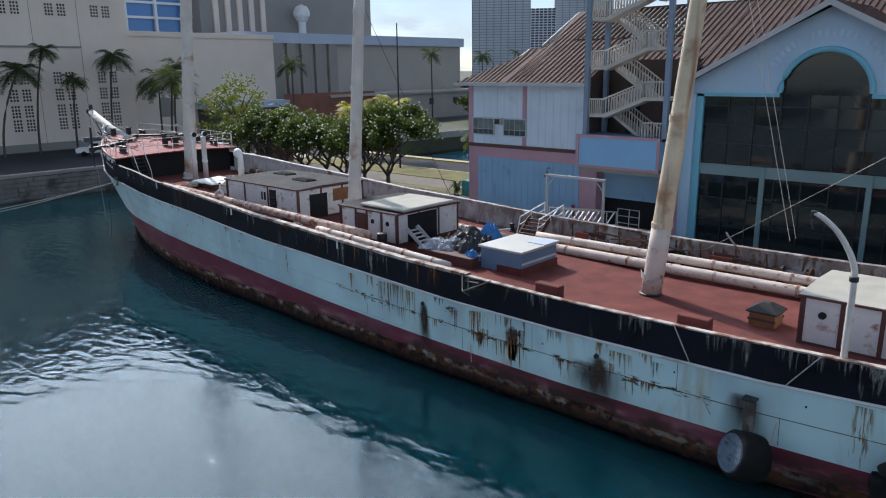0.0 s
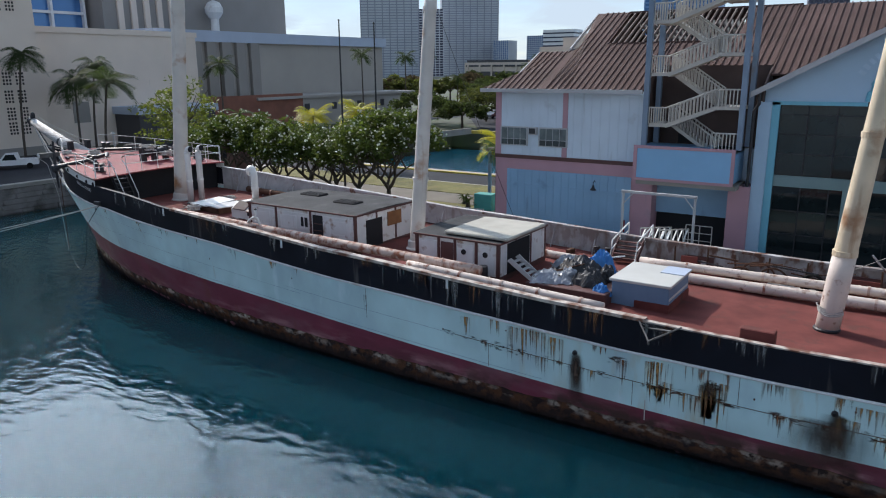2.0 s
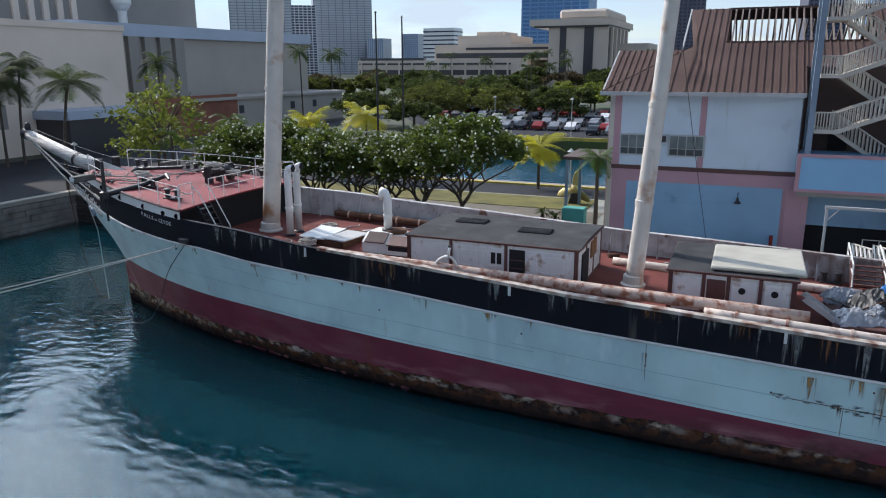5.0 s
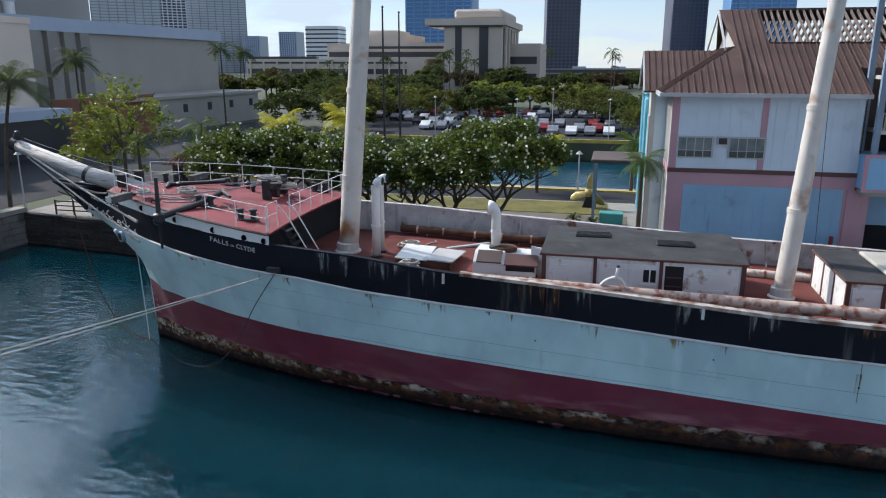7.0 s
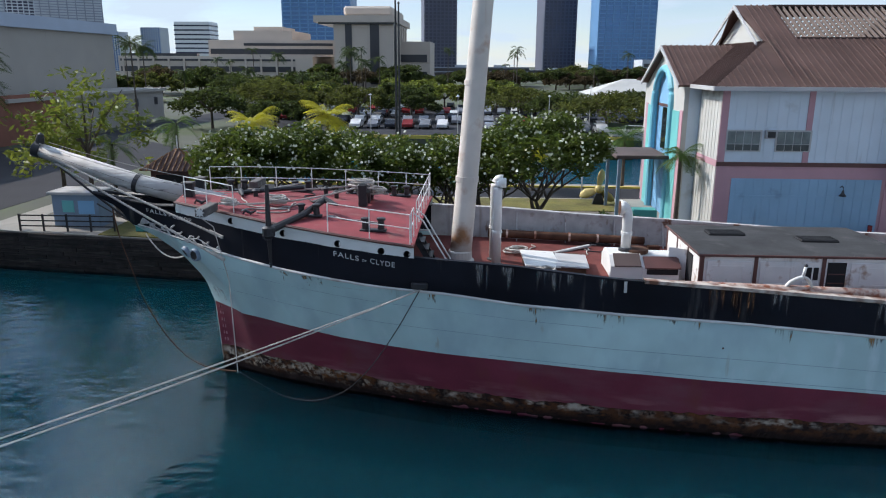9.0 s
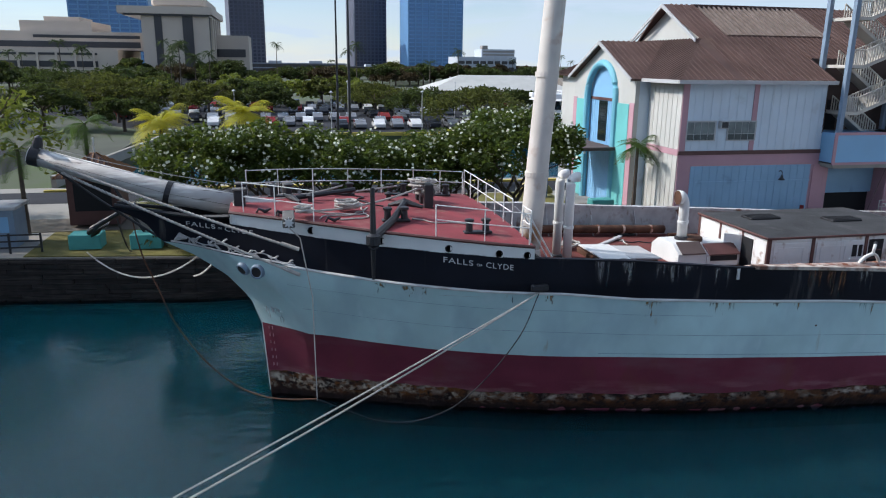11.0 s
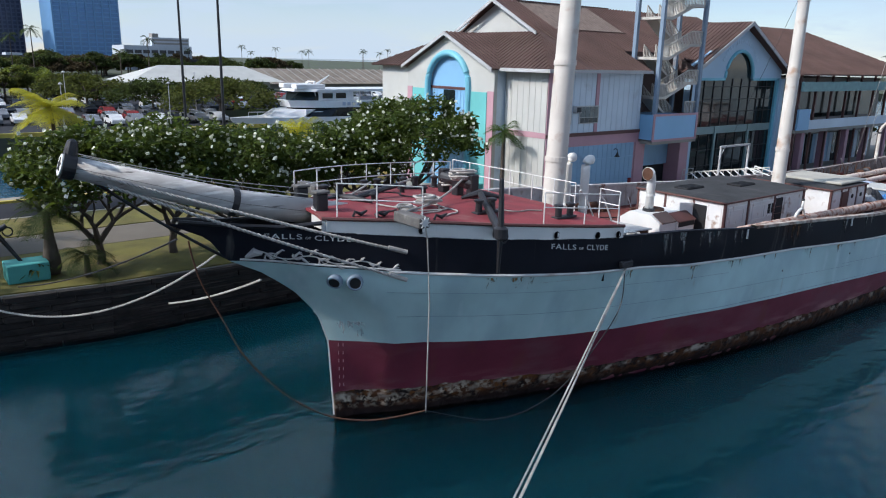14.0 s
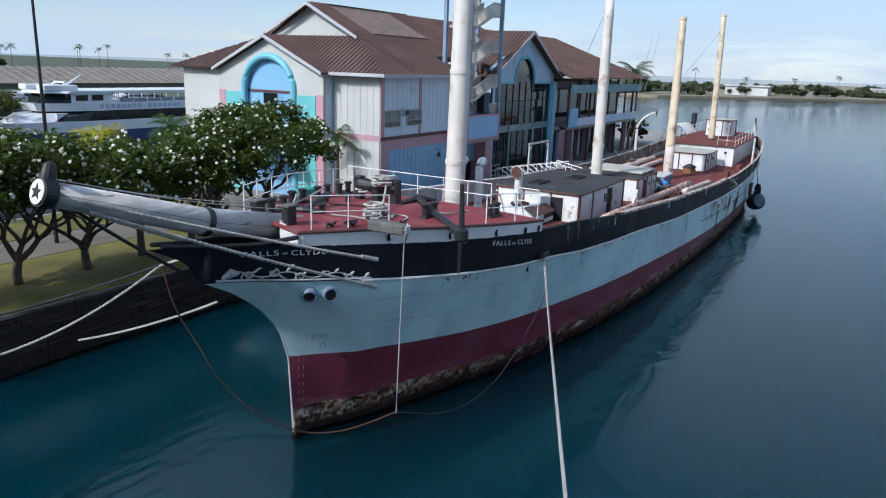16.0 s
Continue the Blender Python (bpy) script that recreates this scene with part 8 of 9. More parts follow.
for x in (-.75, .05, .75):
    part("post", tube(B(), [(x, 0, 0), (x, 0, 1.85)], .03, 6), "rail_cream", gr)
for z in (.95, 1.4, 1.85):
    part("rail", tube(B(), [(-.75, 0, z), (.75, 0, z)], .025, 6), "rail_cream", gr)
fr = thing("gantry_frame", "slender grey steel gantry frame over the gangway", "frame", (39.75, 8.62, QZ + .5))
for x in (-1.95, 1.95):
    part("leg", box(B(), x - .06, x + .06, -.06, .06, 0, 3.8), "fascia", fr)
    part("brace", tube(B(), [(x, 0, 3.1), (x * .7, 0, 3.78)], .03, 5), "fascia", fr)
part("beam", box(B(), -2.05, 2.05, -.06, .06, 3.74, 3.88), "fascia", fr)
st = thing("boarding_steps", "brown boarding steps with white handrails over the bulwark", "steps", (39.4, 4.35, 3.72))
for k in range(5):
    part("tread", box(B(), -.6, .6, .1 + k * .22, .1 + k * .22 + .24, .25 + k * .165, .30 + k * .165), "brown_trim", st)
for x in (-.65, .65):
    part("string", prism(B(), [(x - .03, -.1, 0), (x - .03, .2, 0), (x - .03, 1.3, .85), (x - .03, 1.3, 1.12), (x - .03, 1.0, 1.0)], (.06, 0, 0)), "brown_trim", st)
    part("handrail", tube(B(), [(x, 0, .2), (x, .3, 1.15), (x, 2.7, 1.62)], .04, 6), "white_paint", st)
    part("midrail", tube(B(), [(x, .15, .7), (x, 2.7, 1.2)], .03, 6), "white_paint", st)
    part("post", tube(B(), [(x, 1.35, .9), (x, 1.35, 1.36)], .035, 6), "white_paint", st)
    part("post", tube(B(), [(x, 2.7, -.8), (x, 2.7, 1.62)], .035, 6), "white_paint", st)

# ---- on the pier ----
slab("floating_stage", [(32, 7.2), (60, 7.2), (60, 13.0), (32, 13.0)], -3, 2.9, "concrete", "worn concrete apron beside the ship", "apron")
for i, (x0, x1) in enumerate(((-10.9, -9.3), (-7.6, -6.0))):
    tb = thing("anchor_plinth", "teal painted concrete plinth on the lawn", "plinth", ((x0 + x1) / 2, 15.9 - i * .4, QZ + .05), group="anchor plinths")
    part("block", box(B(), -.85, .85, -.65, .65, 0, .85, .04), "teal_box", tb)
ma = thing("monument_anchor", "big black monument anchor propped on teal plinths", "anchor", (-8.2, 15.7, QZ + .05))
part("shank", tube(B(), [(-1.64, .1, 1.05), (.87, .15, 2.5)], [.16, .11], 10), "dark_iron", ma)
part("stock", tube(B(), [(1.3, -.05, .72), (.45, .1, 2.2), (-.2, .3, 3.35)], [.08, .11, .07], 10), "dark_iron", ma)
part("arm", tube(B(), [(-1.2, -1.0, 1.35), (-1.6, -.5, 1.0), (-1.7, .1, .95), (-1.6, .7, 1.0), (-1.2, 1.2, 1.4)], [.06, .13, .17, .13, .06], 10), "dark_iron", ma)
for sg in (-1, 1):
    part("fluke", prism(B(), [(-1.5, .1 + sg * .75, .75), (-1.0, .1 + sg * .95, 1.0), (-.75, .1 + sg * 1.25, 1.35), (-1.3, .1 + sg * 1.35, 1.15)], (.06, 0, .1)), "dark_iron", ma)
part("ring", tube(B(), [(.9 + .2 * math.cos(k * math.tau / 12), .15, 2.2 + .2 * math.sin(k * math.tau / 12)) for k in range(13)], .04, 6, False), "dark_iron", ma)
wk = thing("booth", "small blue-green ticket booth with bright window", "booth", (-15.6, 17.6, QZ))
part("body", box(B(), -1.6, 1.6, -1.0, 1.0, 0, 2.2, .03), "steel_blue", wk)
part("roof", box(B(), -1.8, 1.8, -1.2, 1.2, 2.2, 2.4, .03), "spar_grey", wk)
part("window", box(B(), -.9, -.1, -1.03, -.98, 1.0, 1.8), "teal", wk, "turquoise window panel")
part("shutter", box(B(), .2, 1.3, -1.03, -.98, .9, 1.8), "panel_blue", wk)
qr = thing("quay_railing", "grey steel railing on the quay edge", "railing", (-15.5, 15.2, QZ))
for z in (.35, .7, 1.05):
    part("bar", box(B(), -3.2, 3.2, -.03, .03, z - .04, z + .04), "dark_iron", qr)
for k in range(5):
    part("post", box(B(), -3.2 + k * 1.6 - .05, -3.2 + k * 1.6 + .05, -.05, .05, 0, 1.15), "dark_iron", qr)
ht = thing("pavilion", "small brown-tiled pavilion with open dark sides", "pavilion", (-10.9, 22.8, QZ + .2))
part("wall", box(B(), -1.5, 1.5, -1.5, 1.5, 0, 3.1), "brown_trim", ht)
for y in (-1.54, 1.54):
    part("opening", box(B(), -1.1, 1.1, y - .02, y + .02, .9, 2.7), "dark", ht)
for a in range(4):
    bm = B()
    quad(bm, (-2.1, -2.1, 3.05), (2.1, -2.1, 3.05), (.1, -.1, 4.4), (-.1, -.1, 4.4))
    bm.transform(Matrix.Rotation(a * math.pi / 2, 4, "Z"))
    rf = part("roof_slope", bm, "roof_brown", ht)
    for k in range(11):
        x = -1.9 + k * .38
        f = max(0, 1 - abs(x) / 2.1)
        tb = tube(B(), [(x, -2.12, 3.08), (x, -2.12 + 2.0 * f, 3.08 + 1.35 * f)], .05, 5)
        tb.transform(Matrix.Rotation(a * math.pi / 2, 4, "Z"))
        part("roof_tile", tb, "orange_wood", rf)
part("finial", tube(B(), [(0, 0, 4.4), (0, 0, 5.4)], .05, 6), "white_paint", ht)
for x, y in ((5.1, 28.0), (5.5, 22.4)):
    fp = thing("flagpole", "tall bare dark flagpole with ball finial", "flagpole", (x, y, QZ), group="flagpoles")
    part("pole", tube(B(), [(0, 0, 0), (0, 0, 15.2)], [.12, .06], 10), "dark_iron", fp)
    part("ball", lathe(B(), (0, 0, 15.2), [(.02, 0), (.12, .1), (.02, .22)], 10), "dark_iron", fp)


def street_lamp(x, y, h, z=QZ):
    l_ = thing("street_lamp", "slim pale street lamp with cone head", "lamp", (x, y, z), group="street lamps")
    part("pole", tube(B(), [(0, 0, 0), (0, 0, h)], [.07, .05], 8), "fascia", l_)
    part("head", lathe(B(), (0, 0, h), [(.05, 0), (.32, .02), (.1, .22), (.03, .3)], 12), "fascia", l_)


for x, y, h in ((-23.4, 17.2, 4.2), (20.0, 30.0, 4.0), (8.0, 82, 6), (22, 84, 6), (-6, 86, 6), (30, 96, 7), (12, 100, 7)):
    street_lamp(x, y, h)
pr = thing("propeller", "gilded bronze propeller on the lawn", "propeller", (21.0, 27.5, QZ))
M["bronze"] = shade("bronze", (0.46, 0.36, 0.14), .5, .3, .15, .5)
part("stand", prism(B(), [(-.5, -.2, 0), (.5, -.2, 0), (.2, -.2, .9), (-.2, -.2, .9)], (0, .4, 0)), "dark_iron", pr)
part("hub", lathe(B(), (0, -.42, 1.25), [(.12, 0), (.28, .1), (.35, .35), (.22, .7)], 14, (0, 1, 0)), "bronze", pr)
for k in range(3):
    b_ = B()
    tube(b_, [(0, 0, 0), (0, .05, .5), (.1, .1, 1.0), (.08, .12, 1.4), (.05, .1, 1.6)], [.1, .30, .40, .26, .05], 12)
    b_.transform(Matrix.Translation((0, 0, 1.25)) @ Matrix.Rotation(k * math.tau / 3 + .1, 4, "Y") @ Matrix.Rotation(.5, 4, "Z") @ Matrix.Diagonal((1, .3, 1, 1)))
    part("blade", b_, "bronze", pr, "", True)
cn = thing("entrance_canopy", "flat brown canopy on blue-grey posts", "canopy", (22.4, 23.0, QZ))
part("roof", box(B(), -1.2, 2.5, -1.0, 4.5, 4.35, 4.6, .03), "stair_brown", cn)
for x, y in ((-.9, -.7), (-.9, 4.0)):
    part("post", box(B(), x - .11, x + .11, y - .11, y + .11, 0, 4.35), "steel_blue", cn)
ub = thing("utility_box", "green-grey utility cabinet on the lawn", "cabinet", (22.8, 19.4, QZ))
part("cabinet", box(B(), -.8, .8, -.5, .5, 0, 1.3, .04), "teal_box", ub)
fn = thing("fence", "grey chain-link fence along the lawn", "fence", (20.0, 14.2, QZ))
for k in range(9):
    part("post", tube(B(), [(-3.2 + k * 1.1, 0, 0), (-3.2 + k * 1.1, 0, 1.2)], .03, 6), "spar_grey", fn)
for z in (.1, .6, 1.15):
    part("bar", tube(B(), [(-3.2, 0, z), (5.6, 0, z)], .02, 5), "spar_grey", fn)


def spiky(x, y, h, seed, label, m="frond"):
    rnd = random.Random(seed)
    t = thing("agave_plant", label, "plant", (x, y, QZ), group="spiky plants")
    part("stem", tube(B(), [(0, 0, 0), (0, 0, h)], [.22, .1], 8), "bark", t)
    bm = B()
    for k in range(22):
        a = k * 2.399
        d = Vector((math.cos(a), math.sin(a), rnd.uniform(-.1, 1.1))).normalized()
        s = Vector((-math.sin(a), math.cos(a), 0)) * .07
        o = Vector((0, 0, h))
        e = o + d * rnd.uniform(.7, 1.1)
        mid = o + d * .5 + Vector((0, 0, .08))
        bm.faces.new([bm.verts.new(v) for v in (o - s * .4, mid - s, e - Vector((0, 0, .25)), mid + s, o + s * .4)])
    part("leaves", bm, m, t)


for i, (x, y, h) in enumerate(((-6.4, 15.2, .4), (20.2, 20.4, .5), (21.6, 18.6, .6))):
    spiky(x, y, h, 70 + i, "spiky green plant with bare stem on the lawn")
bp = palm(-5.7, 15.75, QZ + .04, 3.0, 1.75, "frond", 81, -.02, "bottle palm with a swollen grey trunk beside the teal plinth", 18, .95, "", 0, 1.9)
part("bulb", lathe(B(), (0, 0, 0), [(.30, 0), (.40, .35), (.38, .8), (.27, 1.4), (.18, 2.2), (.12, 2.9)], 14), "bark", bp, "swollen grey trunk base", True)
palm(-4.5, 14.35, QZ + .04, 1.1, 1.5, "frond", 82, 0, "small young palm with arching fronds on the lawn", 14, .95, "", 0, 1.9)

# ---- vehicles ----
def car(x, y, turn, m, label, pickup=False, group="parked cars"):
    c = thing("car", label, "car", (x, y, QZ + .02), turn, group)
    prof = [(-2.2, .35), (-2.25, .8), (-2.1, .95), (-1.3, 1.0), (-.7, 1.45), (.8, 1.5), (1.5, 1.0), (2.2, .9), (2.3, .5), (2.2, .35)]
    if pickup:
        prof = [(-2.7, .45), (-2.75, .95), (-2.6, 1.05), (-1.3, 1.1), (-.7, 1.75), (.55, 1.78), (.75, 1.1), (2.6, 1.08), (2.7, .6), (2.6, .45)]
    part("body", prism(B(), [(px, -.88, pz) for px, pz in prof], (0, 1.76, 0)), m, c)
    for s in (-.89, .86):
        w0, w1 = (-.95, .45) if pickup else (-1.0, 1.1)
        part("side_glass", prism(B(), [(w0 - .1, s, 1.05), (w1, s, 1.05), (w1 - .2, s, 1.42 if not pickup else 1.68), (w0 + .35, s, 1.42 if not pickup else 1.68)], (0, .03, 0)), "glass", c)
    for wx in (-1.4, 1.4) if not pickup else (-1.75, 1.7):
        for s in (-1, 1):
            part("wheel", lathe(B(), (wx, s * .70, .34), [(.2, 0), (.34, .02), (.34, .2), (.2, .22)], 14, (0, s, 0)), "rubber", c)
    return c


truck = car(-36.5, 12.6, 60, "car_white", "white pickup truck parked by the road", True, "")
protos = [car(-10, 96, 90, "car_white", "white car in the car park"), car(-7, 96, 90, "car_grey", "silver-grey car in the car park"), car(-4, 96, 90, "car_dark", "dark blue-black car in the car park"), car(-1, 96, 90, "car_red", "dark red car in the car park")]
rc = random.Random(8)
for row, (y, x0, x1) in enumerate(((90, 10, 33), (96, 2, 33), (106, -14, 33), (114, -30, 60), (122, -36, 90), (132, -38, 100), (142, -38, 100), (152, -38, 100))):
    x = x0
    while x < x1:
        if rc.random() < .72:
            k = rc.choice((0, 1, 1, 1, 2, 2, 2, 3))
            copy_thing(protos[k], pose(x, y + rc.uniform(-.3, .3), QZ + .02, 0, 0, 90 + rc.uniform(-3, 3)))
        x += 3.0

# ---- yacht ----
yt = thing("excursion_yacht", "large white excursion yacht with dark windows and raked bow", "yacht", (54.5, 85.2, 0.6))


def yslab(nm, x0, x1, w, nose, z0, z1, m, lab="", rake=0.0, tip=0.0):
    """One tier of the yacht: pointed forward, its front raked back with height."""
    lo = [(x0, -tip), (x0 + nose * .45, -w * .72), (x0 + nose, -w), (x1, -w), (x1, w), (x0 + nose, w), (x0 + nose * .45, w * .72), (x0, tip + .02)]
    bm = B()
    a = [bm.verts.new((x, y, z0)) for x, y in lo]
    b = [bm.verts.new((x + (rake if x < x0 + nose + .01 else 0), y, z1)) for x, y in lo]
    bm.faces.new(a); bm.faces.new(b[::-1])
    for k in range(8):
        bm.faces.new((a[k], b[k], b[(k + 1) % 8], a[(k + 1) % 8]))
    return part(nm, bm, m, yt, lab)


yslab("hull", -22.0, 22, 4.2, 14, -.3, 1.3, shade("yacht_navy", (0.015, 0.04, 0.12), .3, 0, .1, 2), "navy blue lower hull", -.5, .1)
yslab("topside", -22.5, 22, 4.22, 14, 1.3, 2.75, "car_white", "white topsides", -.9, .1)
yslab("window_band", -14.5, 22, 4.12, 6, 2.75, 4.15, "glass", "dark window band", 1.4, 1.2)
yslab("nose", -18.0, -12.5, 3.4, 5, 2.75, 3.9, "car_white", "white raised foredeck", 2.2, 1.2)
yslab("promenade", -14.2, 22, 4.2, 5, 4.15, 5.25, "car_white", "white promenade bulwark", -.5, 1.8)
yslab("windscreen", -14.4, -7.5, 3.5, 3, 5.25, 6.6, "glass", "raked dark windscreen", 1.9, 1.8)
yslab("wheelhouse", -10.8, -4.0, 3.56, .5, 5.25, 6.6, "car_white", "", .1, 3.4)
for a_ in (-9.6, -7.2):
    part("side_window", box(B(), a_, a_ + 1.8, -3.62, -3.55, 5.55, 6.35), "glass", yt)
yslab("roof", -14.0, 22, 3.95, 3, 6.6, 6.95, "car_white", "thin flat sun roof", .4, 2.4)
for k in range(11):
    x = -3.0 + k * 2.4
    for y in (-3.8, 3.8):
        part("canopy_post", tube(B(), [(x, y, 5.2), (x, y, 6.6)], .07, 6), "car_white", yt)
    part("railing_panel", box(B(), x, x + 2.2, -4.12, -4.07, 5.3, 5.85), "canvas", yt)
for k in range(16):
    if k != 8:
        part("name_bar", box(B(), -6.4 + k * .9, -5.85 + k * .9, -4.25, -4.2, 4.45, 5.0), "fascia_blue", yt, "blue-grey name mark")
for x, y in ((-11.8, -2.2), (-11.8, 2.2)):
    part("deck_locker", box(B(), x - 2.0, x + 3.0, y - .9, y + .9, 6.95, 7.7, .1), "car_white", yt)
part("mast", tube(B(), [(-9.8, 0, 6.9), (-8.0, 0, 8.0), (-6.4, 0, 9.0)], [.3, .18, .08], 8), "car_white", yt)
part("radar_arch", tube(B(), [(-10.5, -1.8, 6.9), (-9.6, -1.1, 8.0), (-9.6, 1.1, 8.0), (-10.5, 1.8, 6.9)], .14, 8), "car_white", yt)
for k in range(10):
    x = -20.5 + k * 1.25
    part("bow_post", tube(B(), [(x, -.3 - k * .36, 2.7), (x, -.3 - k * .36, 3.5)], .035, 5), "car_white", yt)
part("bow_rail", tube(B(), [(-20.5, -.3, 3.5), (-9.2, -3.55, 3.5)], .05, 5), "car_white", yt)
# ---- island across the harbour ----
ri = random.Random(4)
for i in range(40):
    u = i / 39
    x, y = 400 + 330 * u + ri.uniform(-5, 30), 105 - 255 * u + ri.uniform(0, 16)
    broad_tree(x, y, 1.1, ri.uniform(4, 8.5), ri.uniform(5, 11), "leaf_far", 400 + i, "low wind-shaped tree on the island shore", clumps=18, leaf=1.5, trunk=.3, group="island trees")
for i in range(5):
    palm(395 + i * 40 + ri.uniform(0, 20), 112 - i * 24, 1.1, ri.uniform(10, 15), 3.2, "frond", 470 + i, 0, "lone coconut palm on the island shore", 13, 1, "island palms")
for x, y, w in ((560, -25, 40), (640, -60, 60), (470, 60, 25)):
    t, p = block("island_shed", "low pale shed on the island", x, x + 14, y - w / 2, y + w / 2, 1.2, 6.5, "siding_white")
    p("roof", box(B(), x - 1, x + 15, y - w / 2 - 1, y + w / 2 + 1, 6.5, 7.3), "fascia")
dp = thing("mooring_dolphin", "dark timber mooring pile in the harbour", "pile", (150, 20, 0))
part("post", tube(B(), [(0, 0, -3), (0, 0, 4.5)], .6, 10), "dark_iron", dp)
# draught marks up the stem
for k in range(6):
    z = 1.3 + k * .32
    for j in range(2):
        part("draught_mark", at(box(B(), -.03, .03, -.008, .008, -.06, .06), *hull_pt(x_stem(z) + .24 + j * .13, z, .008), 40), "mark_pink", ship, "small worn draught mark")
for x in (42.8, 49.9):
    pl = part("number_plate", box(B(), x - .7, x + .7, 5.80, 5.86, 3.55, 4.3), "brown_trim", ship, "red-brown plate with worn pale marks")
    for k in range(2):
        part("mark", box(B(), x - .4 + k * .5, x - .15 + k * .5, 5.78, 5.81, 3.75, 4.1), "white_line", pl)

# white pergola frame at the pier end
pg = thing("pergola", "white arched pergola frame at the pier end", "pergola", (92, 10.0, QZ))
for k in range(7):
    part("hoop", tube(B(), [(k * .9, 2.2 * math.cos(a), 3.2 * math.sin(a)) for a in np.linspace(0, math.pi, 11)], .06, 6), "white_paint", pg)
for y, z in ((-2.1, .9), (2.1, .9), (0, 3.2)):
    part("rail", tube(B(), [(0, y, z), (5.4, y, z)], .05, 6), "white_paint", pg)
# gear along the starboard bulwark
wn_ = thing("cargo_winch", "rusted deck winch with dark drum against the bulwark", "winch", (53.4, 4.75, 3.45))
part("bed", box(B(), -.7, .7, -.45, .45, 0, .2, .02), "rust", wn_)
for x in (-.55, .55):
    part("cheek", prism(B(), [(x - .05, -.4, .2), (x - .05, .4, .2), (x - .05, .25, .95), (x - .05, -.25, .95)], (.1, 0, 0)), "rust", wn_)
part("drum", lathe(B(), (-.5, 0, .65), [(.38, 0), (.38, .06), (.24, .1), (.24, .9), (.38, .94), (.38, 1.0)], 20, (1, 0, 0)), "dark_iron", wn_)
part("gear", lathe(B(), (.62, 0, .65), [(.44, 0), (.44, .08)], 24, (1, 0, 0)), "rust", wn_)
for k, (x, r) in enumerate(((45.6, .85), (46.3, .7), (44.9, .6))):
    whole("loose_hoop", tube(B(), [(x + r * math.cos(a), 5.35 - .1 * k, 3.55 + r * 1.1 * math.sin(a)) for a in np.linspace(0, math.pi, 15)], .045, 6), "rust", "bent rusty steel hoop leaning on the bulwark", "hoop", group="steel hoops")
for x, w, h in ((42.5, .8, .8), (50.0, 1.1, .85)):
    hb = thing("hatch_board", "red-brown painted steel board with pale marks, standing against the bulwark", "board", (x, 5.12, z_deck(x) - .05), group="painted boards")
    part("plate", box(B(), -w / 2, w / 2, -.03, .03, .1, .1 + h, .01), "deck_red", hb)
    for u in (-.2, .02, .24):
        part("mark", box(B(), u - .07, u + .07, -.04, -.03, .1 + h * .38, .1 + h * .52), "mark_pink", hb)
for k in range(5):
    whole("hawser_coil", tube(B(), [(48.0 + (.46 - .02 * k) * math.cos(q), 4.7 + .09 * k, z_deck(48) + .5 + (.44 - .02 * k) * math.sin(q)) for q in np.linspace(0, math.tau, 20)], .06, 7), "rubber", "turn of old black hawser leaning on the bulwark", "rope", group="hawser turns")
rb = random.Random(91)
for k in range(16):
    x = 43.5 + k * .75 + rb.uniform(-.3, .3)
    z = z_deck(x) + rb.uniform(.35, 1.15)
    ln = rb.uniform(.8, 2.2)
    whole("scrap_bar", tube(B(), [(x - ln / 2, 5.25 - .4 * rb.random(), z + rb.uniform(-.25, .25)), (x + ln / 2, 5.2 - .3 * rb.random(), z + rb.uniform(-.25, .25))], rb.uniform(.025, .05), 6), rb.choice(("rust", "dark_iron", "rust")), "rusty bar lodged along the bulwark", "bar", group="scrap bars")
for k in range(9):
    x = 41.8 + k * 1.45 + rb.uniform(-.2, .2)
    whole("rail_stump", tube(B(), [(x, 5.45, z_rail(x) - .75), (x + rb.uniform(-.1, .1), 5.42, z_rail(x) + rb.uniform(-.05, .12))], .045, 6), "rust", "rusty stanchion stump at the bulwark", "stump", group="stanchion stumps")
whole("leaning_rod", tube(B(), [(50.1, 5.3, 5.47), (51.0, 5.2, 4.45)], .045, 7), "bulwark_inner", "pale rod leaning over the bulwark", "rod")
for k in range(10):
    x = 20 + k * 4.1
    whole("deck_chock", at(box(B(), -.3, .3, -.12, .12, 0, .22, .03), x, 4.6 + .3 * math.sin(k * 2.1), z_deck(x) + .03, 20 * k), "rust", "small rusty iron chock on the deck", "chock", group="deck chocks")
for k, (x, y, ln, tz) in enumerate(((13.2, -2.6, 2.2, 12), (20.9, -3.7, 2.4, -8), (30.6, -3.6, 3.0, 4), (47.5, 5.0, 2.8, -5), (32.6, 4.3, 3.6, 2), (24.0, 4.3, 4.0, -2), (15.9, 3.2, 2.4, 40))):
    z = z_deck(x) + .1
    whole("loose_timber", at(box(B(), -ln / 2, ln / 2, -.1, .1, 0, .09, .01), x, y, z, tz, 0, 0), ("spar_grey", "orange_wood", "rust")[k % 3], ("weathered grey plank lying on the deck", "bare brown plank lying on the deck", "rusty flat bar lying on the deck")[k % 3], "plank", group="loose planks")
rope_heap(28.6, -3.4, z_deck(28.6) + .05, .5, 5, 7, "coil of old pale rope beside the mast")
rope_heap(31.2, 3.6, z_deck(31.2) + .05, .55, 5, 8, "coil of old pale rope beside the mast")
gl = thing("branch_pipe", "forked white pipe with two bent legs beside the long deckhouse", "pipe", (22.9, -4.75, 4.4))
part("fork", tube(B(), smooth([(-.58, 0, 1.0), (-.35, 0, 1.36), (-.12, 0, 1.52), (.1, 0, 1.6)], 4), .07, 8), "white_paint", gl, "", True)
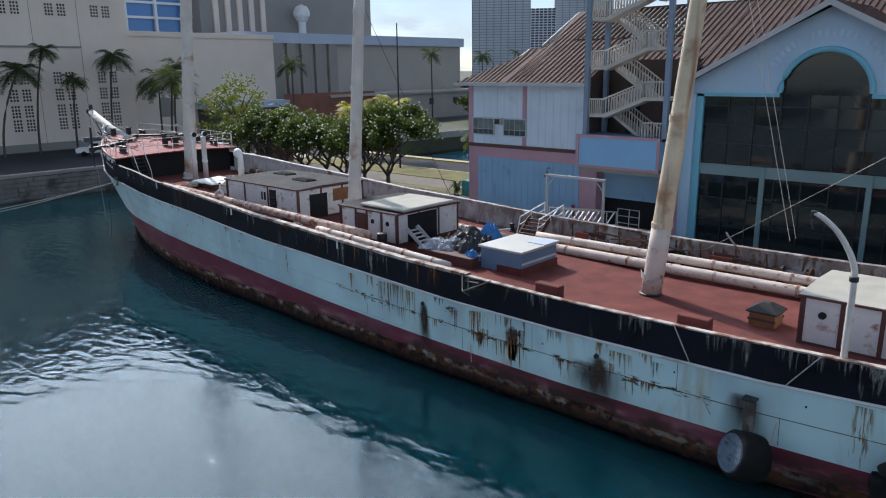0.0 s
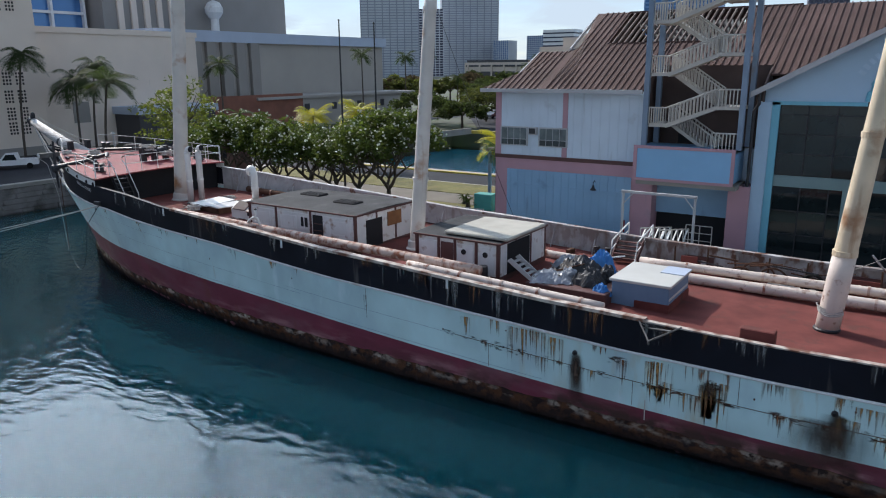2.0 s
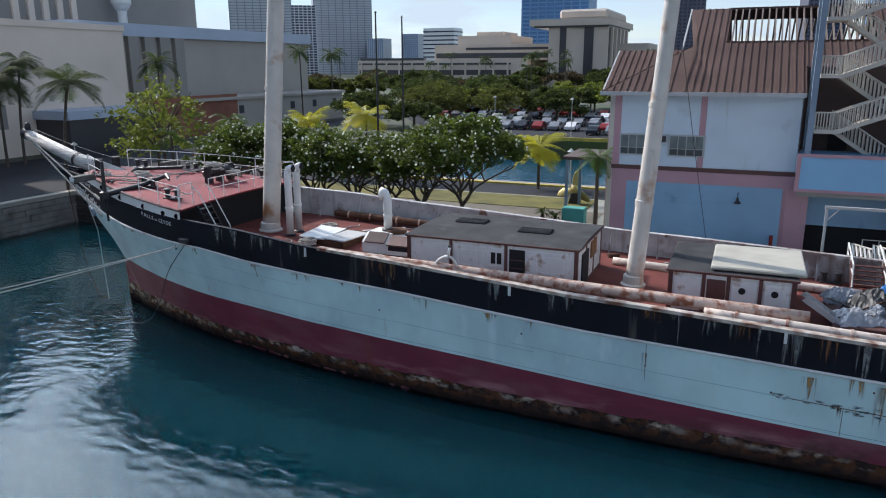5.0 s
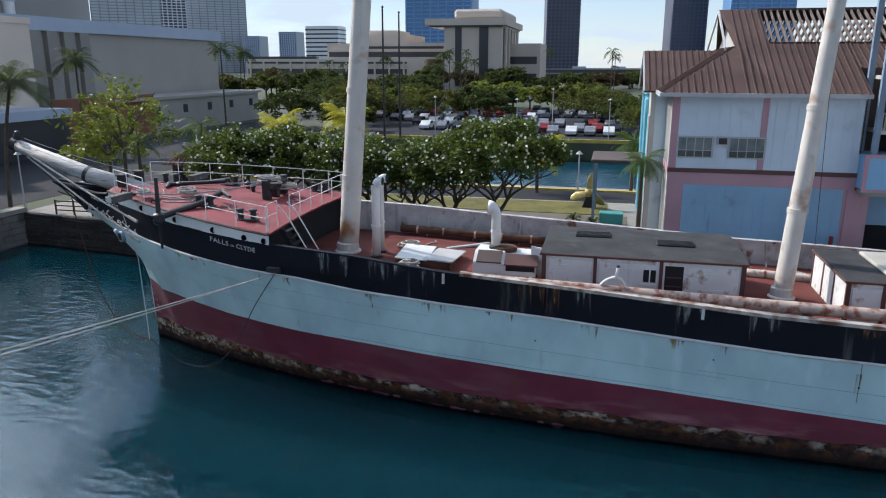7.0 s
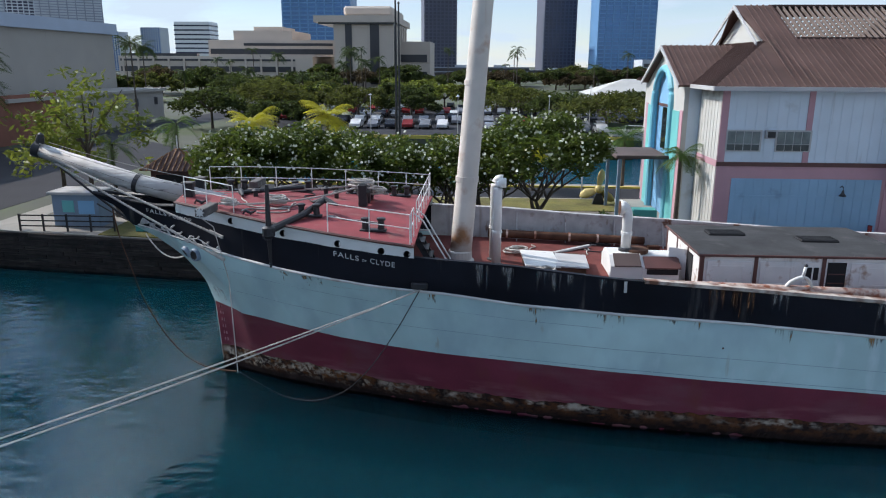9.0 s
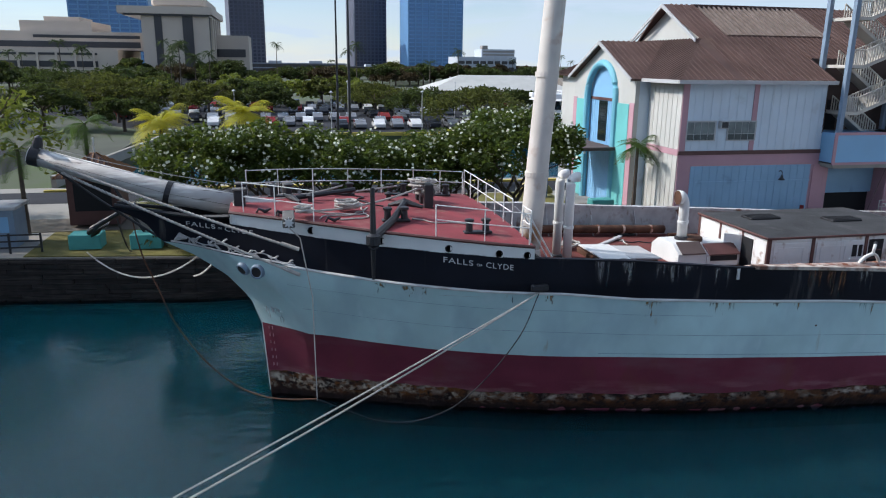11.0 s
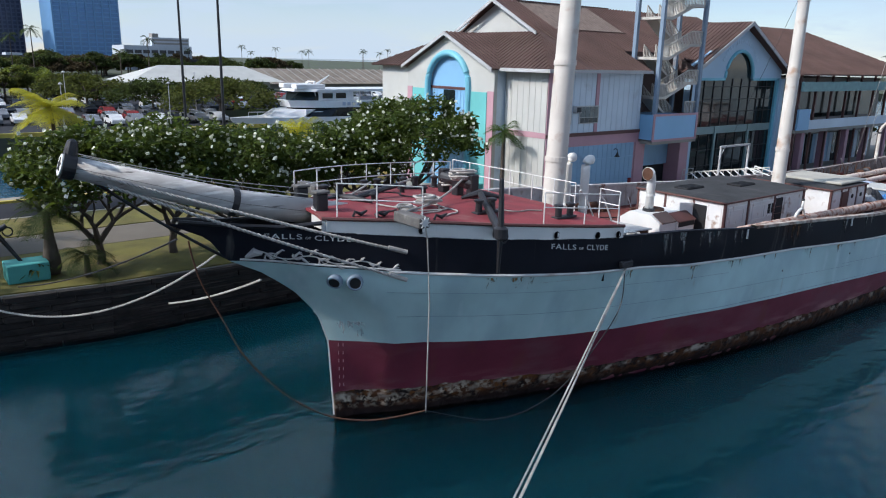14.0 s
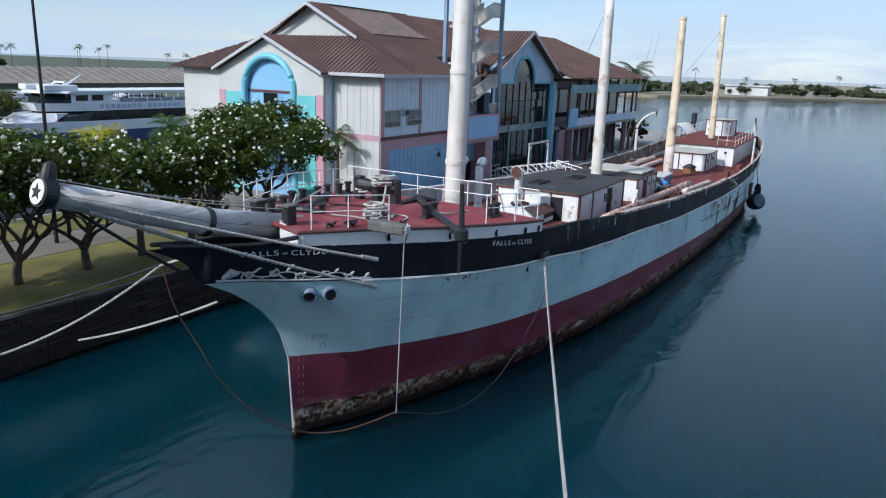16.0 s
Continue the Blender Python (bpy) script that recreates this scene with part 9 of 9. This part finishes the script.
part("leg", tube(B(), smooth([(.1, 0, 1.6), (.3, 0, 1.5), (.48, 0, 1.15), (.52, 0, .9)], 4), .06, 8), "mast_white", gl, "", True)
part("stub", tube(B(), [(.1, 0, 1.58), (.14, 0, 1.85), (.16, 0, 1.98)], .055, 8), "white_paint", gl, "", True)
part("cap", lathe(B(), (.16, 0, 1.98), [(.06, 0), (.075, .02), (.06, .08), (.01, .1)], 10), "dark_iron", gl)
for x_ in (-.58, .52):
    part("foot", box(B(), x_ - .1, x_ + .1, -.1, .1, .05, 1.0, .02), "rust", gl)
# rust scale along the seam of the plating and threads that run down from it
rf = random.Random(77)
for k in range(20):
    x = 35.5 + k * .98 + rf.uniform(-.3, .3)
    stain_sheet("seam_scale", x, seam_z(x) + .12, rf.uniform(.16, .34), rf.uniform(.5, 1.2), "scale", k)
for k in range(30):
    x = rf.choice((38.0, 39.6, 42.0, 44.8, 46.6, 48.6, 49.3, 50.8, 52.2, 45.4, 46.2)) + rf.gauss(0, .5)
    stain_sheet("rust_run", x, seam_z(x) + .02 if k % 3 else z_wale(x) - .05, rf.uniform(.3, .9), rf.uniform(.25, .8), "rust" if k % 2 else "ochre", k)
for k in range(12):
    x = rf.uniform(3, 33)
    stain_sheet("rust_run", x, z_red(x) + (z_wale(x) - z_red(x)) * .97, rf.uniform(.2, .6), rf.uniform(.2, .5), rf.choice(("rust", "ochre")), k)
for k in range(60):
    x = rf.uniform(10, 62)
    stain_sheet("salt_run", x, z_rail(x) - .02, rf.uniform(.4, 1.25), rf.uniform(.3, .9), "salt" if k % 5 else "rust", k)

# lifelines beside the bowsprit and loose ropes on the decks
for sg in (-1, 1):
    whole("lifeline", tube(B(), sag((-7.2, .44 + sg * .33, 9.85), (-.9, sg * .8, 8.35), .12, 10), .014, 5), "rope", "thin pale lifeline beside the bowsprit", "rope", group="lifelines")
rl_ = random.Random(55)
for k in range(13):
    fore_ = k < 7
    x, y = (rl_.uniform(1.5, 8.2), rl_.uniform(-2.6, 2.6)) if fore_ else (rl_.choice((13.3, 16.2, 19.0, 30.4, 13.8, 16.8)) + rl_.uniform(-.6, .6), rl_.uniform(2.4, 4.4) * rl_.choice((-1, 1)))
    a, line = rl_.uniform(0, 6.28), []
    for i in range(9):
        zf = z_fore(x) + .16 * (1 - (y / max(b_top(x), 1)) ** 2) if fore_ else z_deck(x) + .12 * (1 - (y / b_top(x)) ** 2)
        line.append((x, y, zf + .03))
        a += rl_.uniform(-1.1, 1.1)
        x, y = x + math.cos(a) * .38, y + math.sin(a) * .38
        if fore_:
            x, y = min(max(x, .8), 8.7), min(max(y, -2.5), 2.5)
        else:
            y = min(max(y, -4.7), 4.7)
    whole("loose_rope", tube(B(), smooth(line, 4), .028, 5), ("rope", "dark_iron")[k % 3 == 2], ("slack pale rope lying on the deck", "dark tarred rope lying on the deck")[k % 3 == 2], "rope", group="loose ropes")
